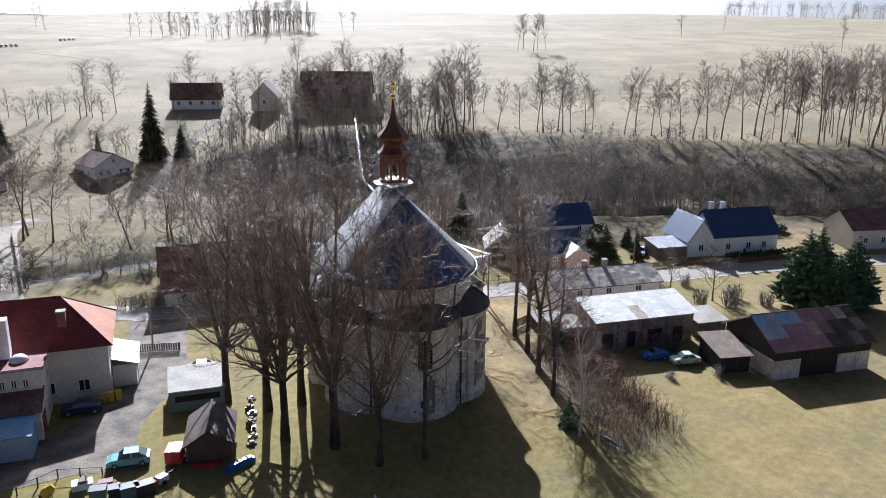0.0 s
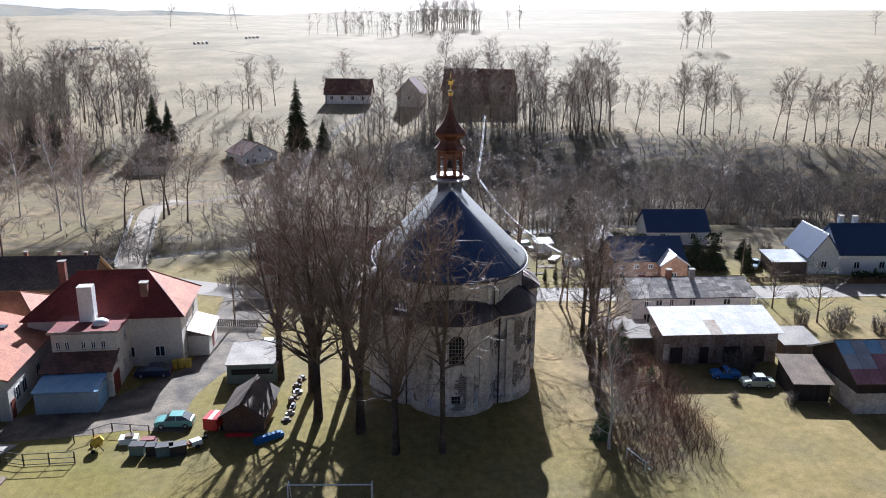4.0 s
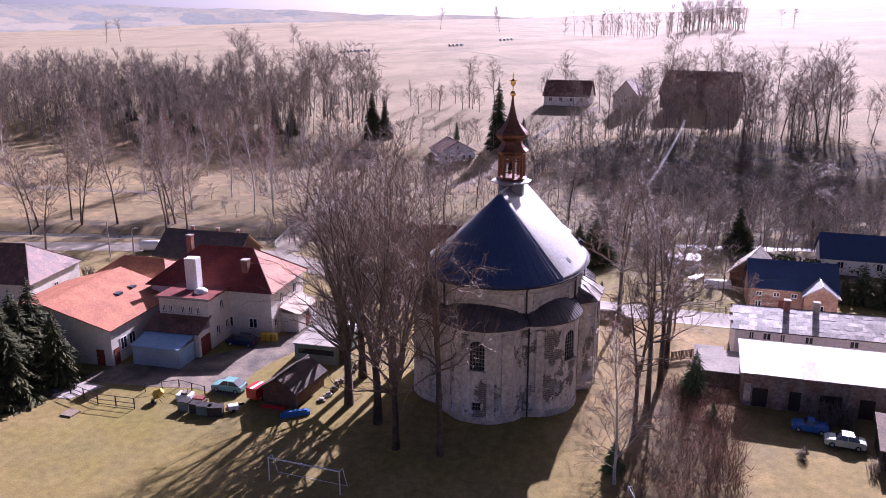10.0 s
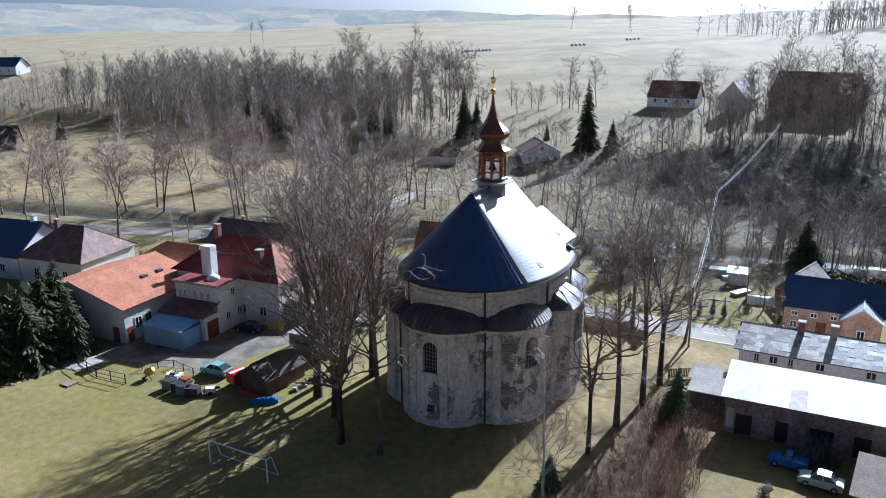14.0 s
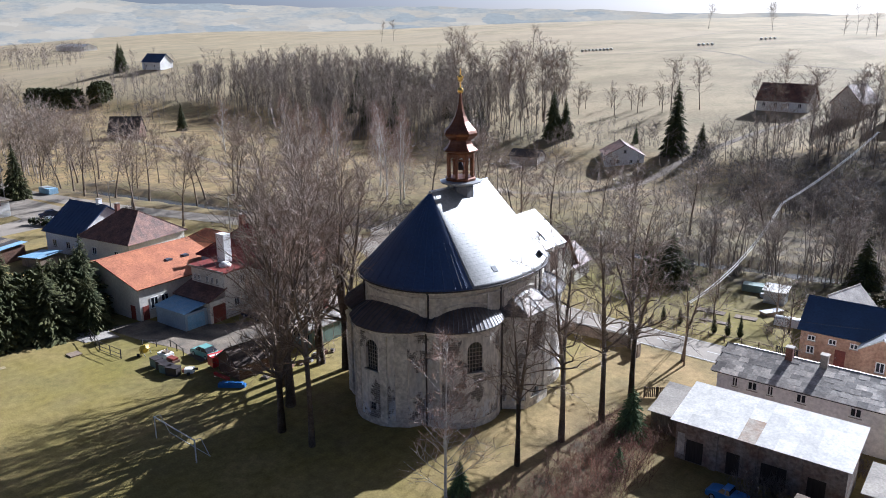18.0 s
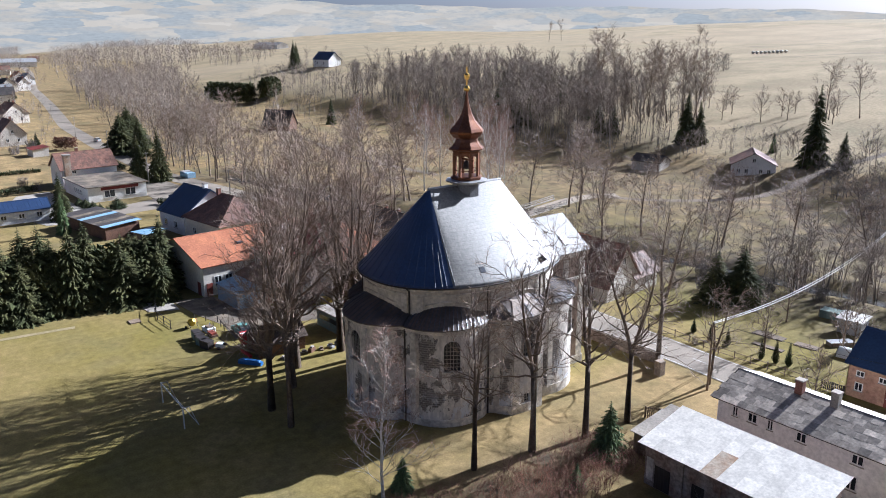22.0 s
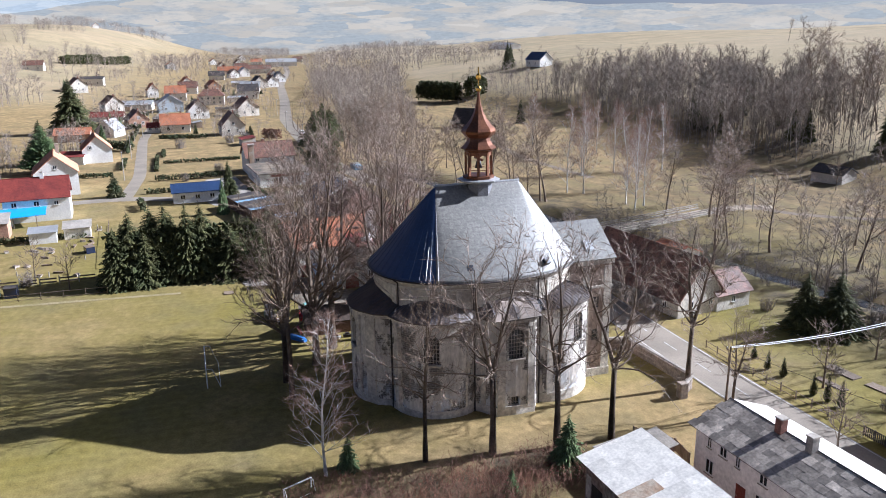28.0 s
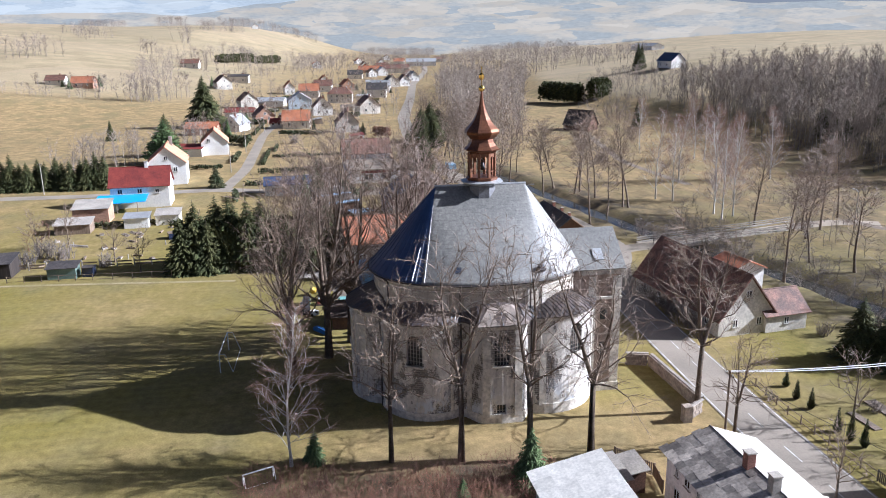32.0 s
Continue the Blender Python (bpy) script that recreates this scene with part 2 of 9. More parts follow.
M_TYRE = mat("rubber", (0.02, 0.02, 0.02), (0.03, 0.03, 0.03), 0.85, 2, 9, 0.1, 0.0)
M_GREENBOX = mat("green_grey_sheet", (0.16, 0.22, 0.19), (0.13, 0.18, 0.16), 0.6, 0.7, 5, 0.15, 0.05)
M_YELLOW = mat("yellow_plastic", (0.62, 0.42, 0.05), (0.55, 0.38, 0.05), 0.5, 1, 5, 0.08, 0.0)
M_DIRT = mat("bare_soil", (0.20, 0.155, 0.115), (0.14, 0.11, 0.085), 0.95, 0.3, 4, 0.3, 0.3)


def plaster_material():
    """Pale lime plaster, grey rain streaks, patches where the dark masonry shows, and rests of bluish limewash."""
    m = mat("old_plaster", (0.72, 0.668, 0.60), (0.52, 0.478, 0.428), 0.93, 0.45, 3.2, 0.22, 0.5, stretch=(1, 1, 0.5))
    n, l = m.node_tree.nodes, m.node_tree.links
    b = n["Principled BSDF"]
    src = b.inputs["Base Color"].links[0].from_socket
    geo = n["Geometry"] if "Geometry" in n else n.new("ShaderNodeNewGeometry")

    def noise_of(scale, detail, rough, stretch):
        mp = n.new("ShaderNodeMapping")
        mp.inputs["Scale"].default_value = stretch
        l.new(geo.outputs["Position"], mp.inputs["Vector"])
        t = n.new("ShaderNodeTexNoise")
        t.inputs["Scale"].default_value, t.inputs["Detail"].default_value, t.inputs["Roughness"].default_value = scale, detail, rough
        l.new(mp.outputs[0], t.inputs["Vector"])
        return t.outputs[0]

    def ranged(v, lo, hi, a=0.0, c=1.0):
        r = n.new("ShaderNodeMapRange")
        for k, q in enumerate((lo, hi, a, c)):
            r.inputs[k + 1].default_value = q
        l.new(v, r.inputs[0])
        return r.outputs[0]

    def mixed(fac, a, c):
        x = n.new("ShaderNodeMix")
        x.data_type = "RGBA"
        l.new(fac, x.inputs[0])
        for slot, q in ((6, a), (7, c)):
            if isinstance(q, tuple):
                x.inputs[slot].default_value = (*q, 1)
            else:
                l.new(q, x.inputs[slot])
        return x.outputs[2]

    sep = n.new("ShaderNodeSeparateXYZ")
    l.new(geo.outputs["Position"], sep.inputs[0])
    run = n.new("ShaderNodeMath")
    run.operation = "ADD"
    l.new(sep.outputs[0], run.inputs[0])
    l.new(sep.outputs[1], run.inputs[1])
    uv = n.new("ShaderNodeCombineXYZ")
    l.new(run.outputs[0], uv.inputs[0])
    l.new(sep.outputs[2], uv.inputs[1])
    brick = n.new("ShaderNodeTexBrick")
    brick.inputs["Scale"].default_value = 1.0
    brick.inputs["Brick Width"].default_value, brick.inputs["Row Height"].default_value, brick.inputs["Mortar Size"].default_value = 0.62, 0.24, 0.03
    brick.inputs["Color1"].default_value, brick.inputs["Color2"].default_value, brick.inputs["Mortar"].default_value = (0.20, 0.175, 0.155, 1), (0.11, 0.098, 0.09, 1), (0.33, 0.30, 0.27, 1)
    l.new(uv.outputs[0], brick.inputs["Vector"])
    streaks = mixed(ranged(noise_of(1.0, 6, 0.6, (1.6, 1.6, 0.12)), 0.5, 0.7, 0.0, 0.45), src, (0.30, 0.28, 0.26))
    bare = ranged(noise_of(0.30, 12, 0.72, (1.0, 1.0, 0.75)), 0.515, 0.538)
    col = mixed(bare, streaks, brick.outputs["Color"])
    low = n.new("ShaderNodeMath")
    low.operation = "MULTIPLY"
    l.new(ranged(sep.outputs[2], 1.6, 4.6, 1.0, 0.0), low.inputs[0])
    l.new(ranged(noise_of(0.42, 8, 0.7, (1, 1, 0.6)), 0.5, 0.56, 0.0, 0.8), low.inputs[1])
    col = mixed(low.outputs[0], col, (0.60, 0.635, 0.69))
    l.new(col, b.inputs["Base Color"])
    bp = n.new("ShaderNodeBump")
    bp.invert = True
    bp.inputs["Strength"].default_value, bp.inputs["Distance"].default_value = 0.7, 0.05
    l.new(bare, bp.inputs["Height"])
    l.new(b.inputs["Normal"].links[0].from_socket, bp.inputs["Normal"])
    l.new(bp.outputs[0], b.inputs["Normal"])
    return m


M_PLASTER = plaster_material()


def add_courses(m, step_m, depth, tone):
    """Rows of overlapping slates: fine relief and tone that follow the height."""
    n, l = m.node_tree.nodes, m.node_tree.links
    b = n["Principled BSDF"]
    geo = n.new("ShaderNodeNewGeometry")
    sep = n.new("ShaderNodeSeparateXYZ")
    l.new(geo.outputs["Position"], sep.inputs[0])
    wob = n.new("ShaderNodeTexVoronoi")
    wob.inputs["Scale"].default_value = 1.0 / (step_m * 1.1)
    l.new(geo.outputs["Position"], wob.inputs["Vector"])
    tonec = n.new("ShaderNodeSeparateColor")
    l.new(wob.outputs["Color"], tonec.inputs[0])
    k = n.new("ShaderNodeMath")
    k.operation = "MULTIPLY"
    k.inputs[1].default_value = 1.0 / step_m
    l.new(sep.outputs[2], k.inputs[0])
    fr = n.new("ShaderNodeMath")
    fr.operation = "FRACT"
    l.new(k.outputs[0], fr.inputs[0])
    old = b.inputs["Base Color"].links[0].from_socket
    hs = n.new("ShaderNodeHueSaturation")
    mr = n.new("ShaderNodeMapRange")
    mr.inputs[3].default_value, mr.inputs[4].default_value = 1 - tone, 1 + tone
    l.new(tonec.outputs[0], mr.inputs[0])
    l.new(mr.outputs[0], hs.inputs["Value"])
    l.new(old, hs.inputs["Color"])
    l.new(hs.outputs[0], b.inputs["Base Color"])
    bp = n.new("ShaderNodeBump")
    bp.inputs["Strength"].default_value, bp.inputs["Distance"].default_value = 0.6, depth
    bp.invert = True
    l.new(fr.outputs[0], bp.inputs["Height"])
    if b.inputs["Normal"].links:
        l.new(b.inputs["Normal"].links[0].from_socket, bp.inputs["Normal"])
    l.new(bp.outputs[0], b.inputs["Normal"])


add_courses(M_SLATE, 0.30, 0.014, 0.2)
add_courses(M_REDTILE, 0.3, 0.02, 0.10)
add_courses(M_ORANGETILE, 0.3, 0.02, 0.12)
add_courses(M_PALETILE, 0.3, 0.02, 0.12)
add_courses(M_SUNTILE, 0.3, 0.02, 0.12)
add_courses(M_BROWNTILE, 0.3, 0.02, 0.2)
add_courses(M_DARKROOF, 0.3, 0.02, 0.25)

# ---- mesh helpers ----


def part(name, bm, material, parent=None, label="", smooth=False):
    """Links a bmesh as one mesh object under a thing or a part."""
    me = bpy.data.meshes.new(name)
    bmesh.ops.recalc_face_normals(bm, faces=bm.faces[:])
    bm.to_mesh(me)
    bm.free()
    if smooth:
        me.shade_smooth()
    me.materials.append(material)
    ob = new(name, me)
    ob.parent = parent
    if label:
        ob["label"] = label
    return ob


def part_raw(name, verts, faces, material, parent=None, label="", smooth=False):
    me = bpy.data.meshes.new(name)
    me.from_pydata(verts, [], faces)
    if smooth:
        me.shade_smooth()
    me.materials.append(material)
    ob = new(name, me)
    ob.parent = parent
    if label:
        ob["label"] = label
    return ob


def share(ob, parent, m):
    """Another piece on the same mesh, at the pose m within its parent."""
    o = bpy.data.objects.new(ob.name.split(".")[0], ob.data)
    scene.collection.objects.link(o)
    o.parent, o.matrix_basis = parent, m
    if "label" in ob:
        o["label"] = ob["label"]
    return o


def thing(name, label, category, x=0.0, y=0.0, z=0.0, rz=0.0, group="", kind=""):
    ob = new(name)
    ob.matrix_basis = pose(x, y, z, 0, 0, rz)
    return tagged(ob, label, category, group, kind)


def box(bm, x0, y0, z0, x1, y1, z1, m=None):
    v = [bm.verts.new(p) for p in ((x0, y0, z0), (x1, y0, z0), (x1, y1, z0), (x0, y1, z0), (x0, y0, z1), (x1, y0, z1), (x1, y1, z1), (x0, y1, z1))]
    for f in ((3, 2, 1, 0), (4, 5, 6, 7), (0, 1, 5, 4), (1, 2, 6, 5), (2, 3, 7, 6), (3, 0, 4, 7)):
        bm.faces.new([v[i] for i in f])
    if m is not None:
        for q in v:
            q.co = m @ q.co
    return bm


def prism(bm, poly, z0, z1):
    a = [bm.verts.new((x, y, z0)) for x, y in poly]
    b = [bm.verts.new((x, y, z1)) for x, y in poly]
    n = len(poly)
    bm.faces.new(a[::-1])
    bm.faces.new(b)
    for i in range(n):
        bm.faces.new((a[i], a[(i + 1) % n], b[(i + 1) % n], b[i]))
    return bm


def slab(bm, p0, p1, p2, p3, th):
    """A board with four corners on top and a thickness below."""
    ps = [Vector(p) for p in (p0, p1, p2, p3)]
    nrm = (ps[1] - ps[0]).cross(ps[3] - ps[0]).normalized()
    if nrm.z < 0:
        nrm = -nrm
    a = [bm.verts.new(p) for p in ps]
    b = [bm.verts.new(p - nrm * th) for p in ps]
    bm.faces.new(a)
    bm.faces.new(b[::-1])
    for i in range(4):
        bm.faces.new((a[i], b[i], b[(i + 1) % 4], a[(i + 1) % 4]))
    return bm


def lathe(bm, prof, sides=16, cx=0.0, cy=0.0, turn=0.0):
    """A closed body of revolution from (radius, z) pairs."""
    rings = []
    for r, z in prof:
        rings.append([bm.verts.new((cx + r * math.cos(turn + 2 * math.pi * i / sides), cy + r * math.sin(turn + 2 * math.pi * i / sides), z)) for i in range(sides)])
    for a, b in zip(rings, rings[1:]):
        for i in range(sides):
            bm.faces.new((a[i], a[(i + 1) % sides], b[(i + 1) % sides], b[i]))
    bm.faces.new(rings[0][::-1])
    bm.faces.new(rings[-1])
    return bm


def tube(bm, pts, r, sides=6):
    """A round rod through points."""
    pts = [Vector(p) for p in pts]
    rings = []
    for i, p in enumerate(pts):
        d = (pts[min(i + 1, len(pts) - 1)] - pts[max(i - 1, 0)]).normalized()
        a = d.cross(Vector((0, 0, 1)) if abs(d.z) < 0.9 else Vector((1, 0, 0))).normalized()
        b = d.cross(a)
        rings.append([bm.verts.new(p + (a * math.cos(2 * math.pi * k / sides) + b * math.sin(2 * math.pi * k / sides)) * r) for k in range(sides)])
    for a, b in zip(rings, rings[1:]):
        for k in range(sides):
            bm.faces.new((a[k], a[(k + 1) % sides], b[(k + 1) % sides], b[k]))
    bm.faces.new(rings[0][::-1])
    bm.faces.new(rings[-1])
    return bm


BM = bmesh.new

# ---- ground ----
RIVER = [(-150, 120), (-140, 122), (-63, 139), (-50, 142.5), (-32, 149.5), (-12, 154), (20, 160), (60, 168), (110, 158), (190, 130), (330, 120)]


def near_line(x, y, line):
    d = np.full(np.shape(x), 1e9)
    for (ax, ay), (bx, by) in zip(line, line[1:]):
        l2 = (bx - ax) ** 2 + (by - ay) ** 2
        t = np.clip(((x - ax) * (bx - ax) + (y - ay) * (by - ay)) / l2, 0, 1)
        d = np.minimum(d, np.hypot(x - ax - t * (bx - ax), y - ay - t * (by - ay)))
    return d


def step(a, b, v):
    t = np.clip((v - a) / (b - a), 0, 1)
    return t * t * (3 - 2 * t)


def waves(x, y):
    return (np.sin(x / 310 + 1.3) * np.cos(y / 270 + 0.4) + 0.6 * np.sin(x / 140 + y / 190) + 0.35 * np.sin(y / 83 - x / 101 + 2))


BANK_X = np.array([-4500, -900, -420, -300, -200, -60, -20, 20, 60, 130, 260, 4500])
BANK_Y = np.array([420, 300, 185, 215, 232, 206, 206, 204, 190, 152, 120, 60])


def height(x, y):
    x, y = np.asarray(x, float), np.asarray(y, float)
    u = y - np.interp(x, BANK_X, BANK_Y)
    z = 6.0 * step(-30, 25, x) * step(0, 22, u)
    far = np.maximum(u - 8 * step(-30, 25, x), 0)
    rise = np.interp(x, [-1500, -500, -350, -150, 0, 400], [40, 50, 60, 62, 60, 64])
    z = z + rise * (1 - np.exp(-far / 400.0)) * step(0, 30, far) + 3.0 * waves(x, y) * step(60, 500, far) + 7 * np.exp(-(((x + 430) / 150) ** 2) - ((y - 330) / 90) ** 2)
    r = np.hypot(x - 0, y - 90)
    west = step(500, 1400, -x + 0.9 * np.abs(y - 170))
    south = step(150, 900, 60 - y) * step(350, 900, r)
    z = z + south * 30 * (1 + 0.25 * waves(x * 0.7, y * 0.7))
    side = step(-20, 280, 45 + 0.10 * (-x - 300) - y) * step(-80, 120, -x - 200)
    z = z + side * 60 * (1 - np.exp(-np.maximum(r - 320, 0) / 480.0)) * (1 + 0.12 * waves(x * 1.3, y * 1.3))
    away = step(1500, 3300, r)
    z = z - 60 * away + west * 3 * waves(x, y) + 0.6 * np.exp(-(((x - 1.4) / 17) ** 2) - ((y - 80) / 13) ** 2)
    z = z - 1.9 * (1 - step(1.0, 4.2, near_line(x, y, RIVER)))
    return z


def h1(x, y):
    return float(height(np.array([x]), np.array([y]))[0])


def spread(lo, dense_lo, dense_hi, hi, d, growth=1.09):
    v = list(np.arange(dense_lo, dense_hi + d / 2, d))
    s = d
    while v[-1] < hi:
        s *= growth
        v.append(v[-1] + s)
    s = d
    while v[0] > lo:
        s *= growth
        v.insert(0, v[0] - s)
    return np.array(v)


gx, gy = spread(-4600, -170, 130, 4600, 2.5), spread(-3800, 20, 262, 4700, 2.5)
X, Y = np.meshgrid(gx, gy)
Z = height(X, Y)
nx, ny = len(gx), len(gy)
idx = np.arange(nx * ny).reshape(ny, nx)
quads = np.stack([idx[:-1, :-1], idx[:-1, 1:], idx[1:, 1:], idx[1:, :-1]], -1).reshape(-1, 4)
gm = bpy.data.meshes.new("ground")
gm.from_pydata(np.stack([X, Y, Z], -1).reshape(-1, 3).tolist(), [], quads.tolist())
gm.shade_smooth()
u = Y - np.interp(X, BANK_X, BANK_Y)
green = 0.75 * step(-60, 60, 90 - np.hypot((X + 10) * 0.8, Y - 45)) + 0.7 * np.exp(-((X - 15) / 40) ** 2 - ((Y - 138) / 14) ** 2) + 0.6 * np.exp(-((X + 25) / 45) ** 2 - ((Y - 158) / 24) ** 2) + 0.5 * np.exp(-((X - 60) / 40) ** 2 - ((Y - 95) / 30) ** 2)
green = green * (1 - 0.55 * step(18, 34, X) * (1 - step(104, 110, Y)))
green = green * (1 - 0.8 * step(6, 13, X) * step(66, 78, Y) * (1 - step(112, 116, Y)) * (1 - step(26, 32, X)))
brown = step(125, 150, Y) * (1 - step(8 + 28 * step(-40, 0, X), 34 + 12 * step(-40, 0, X), u)) * (0.6 + 0.4 * step(-40, 10, X) - 0.4 * step(85, 130, -X)) + 1.0 * (1 - step(5, 14, near_line(X, Y, RIVER)))
brown = brown + 0.6 * step(-305, -270, X) * (1 - step(-96, -82, X)) * step(0, 12, Y - np.interp(X, [-330, -240, -190, -130, -95], [288, 252, 242, 226, 226])) * (1 - step(60, 90, Y - np.interp(X, [-330, -240, -190, -130, -95], [288, 252, 242, 226, 226])))
green = np.maximum(green, 1.0 * np.exp(-((X + 46) / 4.5) ** 2 - ((Y - 52) / 12) ** 2))
brown = brown + 0.95 * step(15.5, 20.5, X) * (1 - step(26.5, 28, X)) * step(60, 67, Y) * (1 - step(90, 96, Y))
field = np.clip(step(20 + 20 * step(-40, 0, X), 40 + 10 * step(-40, 0, X), u) + step(0, 140, 45 + 0.10 * (-X - 300) - Y) * step(380, 480, -X), 0, 1)
ca = gm.color_attributes.new("zone", "FLOAT_COLOR", "POINT")
ca.data.foreach_set("color", np.stack([np.clip(green, 0, 1), np.clip(brown, 0, 1), field, step(1500, 2300, np.hypot(X, Y - 90))], -1).astype(np.float32).ravel())


def ground_material():
    m = bpy.data.materials.new("winter_grass")
    m.use_nodes = True
    n, l = m.node_tree.nodes, m.node_tree.links
    b = n["Principled BSDF"]
    b.inputs["Roughness"].default_value = 0.95
    b.inputs["Specular IOR Level"].default_value = 0.15
    geo = n.new("ShaderNodeNewGeometry")
    att = n.new("ShaderNodeAttribute")
    att.attribute_name = "zone"
    sep = n.new("ShaderNodeSeparateColor")
    l.new(att.outputs["Color"], sep.inputs[0])

    def noise_of(scale, detail=5):
        t = n.new("ShaderNodeTexNoise")
        t.inputs["Scale"].default_value, t.inputs["Detail"].default_value = scale, detail
        l.new(geo.outputs["Position"], t.inputs["Vector"])
        return t.outputs[0]

    def mixed(fac, a, b2):
        x = n.new("ShaderNodeMix")
        x.data_type = "RGBA"
        l.new(fac, x.inputs[0])
        for slot, c in ((6, a), (7, b2)):
            if isinstance(c, tuple):
                x.inputs[slot].default_value = (*c, 1)
            else:
                l.new(c, x.inputs[slot])
        return x.outputs[2]

    def ranged(v, a, b2, lo=0.0, hi=1.0):
        x = n.new("ShaderNodeMapRange")
        for i, q in enumerate((a, b2, lo, hi)):
            x.inputs[i + 1].default_value = q
        l.new(v, x.inputs[0])
        return x.outputs[0]

    def times(a, b2):
        x = n.new("ShaderNodeMath")
        x.operation = "MULTIPLY"
        l.new(a, x.inputs[0])
        l.new(b2, x.inputs[1])
        return x.outputs[0]

    coarse, mid, fine = noise_of(0.035), noise_of(0.28, 8), noise_of(5.0, 5)
    patchy = noise_of(0.09, 9)
    dry = mixed(ranged(mid, 0.35, 0.65), (0.335, 0.236, 0.114), (0.20, 0.146, 0.068))
    grass = mixed(ranged(mid, 0.35, 0.65), (0.112, 0.110, 0.012), (0.178, 0.147, 0.027))
    soil = mixed(ranged(mid, 0.35, 0.65), (0.115, 0.088, 0.058), (0.06, 0.048, 0.036))
    meadow = mixed(ranged(coarse, 0.38, 0.62), (0.35, 0.275, 0.165), (0.258, 0.205, 0.122))
    c = mixed(times(sep.outputs[0], ranged(coarse, 0.34, 0.6, 0.35, 1.0)), dry, grass)
    c = mixed(times(sep.outputs[1], ranged(mid, 0.3, 0.6, 0.5, 1.0)), c, soil)
    c = mixed(ranged(patchy, 0.47, 0.66, 0.0, 0.7), c, mixed(ranged(mid, 0.4, 0.6), (0.135, 0.118, 0.05), (0.19, 0.15, 0.08)))
    c = mixed(sep.outputs[2], c, meadow)
    c = mixed(times(sep.outputs[2], ranged(patchy, 0.46, 0.66, 0.0, 0.5)), c, (0.205, 0.18, 0.105))
    plots = n.new("ShaderNodeTexVoronoi")
    plots.inputs["Scale"].default_value = 0.0075
    l.new(geo.outputs["Position"], plots.inputs["Vector"])
    tone = n.new("ShaderNodeSeparateColor")
    l.new(plots.outputs["Color"], tone.inputs[0])
    tan = mixed(ranged(tone.outputs[0], 0.0, 1.0), (0.375, 0.288, 0.188), (0.245, 0.208, 0.128))
    c = mixed(times(sep.outputs[2], ranged(tone.outputs[1], 0.2, 0.9, 0.0, 0.55)), c, tan)
    trees = mixed(ranged(noise_of(0.06, 6), 0.42, 0.6), (0.15, 0.142, 0.135), (0.215, 0.195, 0.17))
    c = mixed(times(att.outputs["Alpha"], ranged(noise_of(0.0024, 8), 0.5, 0.56, 0.0, 0.85)), c, trees)
    streak = n.new("ShaderNodeMapping")
    streak.inputs["Rotation"].default_value, streak.inputs["Scale"].default_value = (0, 0, 0.5), (1.1, 0.05, 1)
    l.new(geo.outputs["Position"], streak.inputs["Vector"])
    mown = n.new("ShaderNodeTexNoise")
    mown.inputs["Scale"].default_value, mown.inputs["Detail"].default_value = 0.9, 4
    l.new(streak.outputs[0], mown.inputs["Vector"])
    c = mixed(times(sep.outputs[0], ranged(mown.outputs[0], 0.42, 0.66, 0.0, 0.4)), c, (0.25, 0.205, 0.07))
    hsv = n.new("ShaderNodeHueSaturation")
    l.new(c, hsv.inputs["Color"])
    l.new(times(ranged(fine, 0.3, 0.7, 0.84, 1.16), ranged(noise_of(1.1, 7), 0.32, 0.68, 0.84, 1.16)), hsv.inputs["Value"])
    l.new(hsv.outputs[0], b.inputs["Base Color"])
    bp = n.new("ShaderNodeBump")
    bp.inputs["Strength"].default_value, bp.inputs["Distance"].default_value = 0.3, 0.08
    l.new(fine, bp.inputs["Height"])
    l.new(bp.outputs[0], b.inputs["Normal"])
    return m


M_GROUND = ground_material()
gm.materials.append(M_GROUND)
tagged(new("ground", gm), "dry winter grass with green patches and tan fields", "ground", kind="structure")


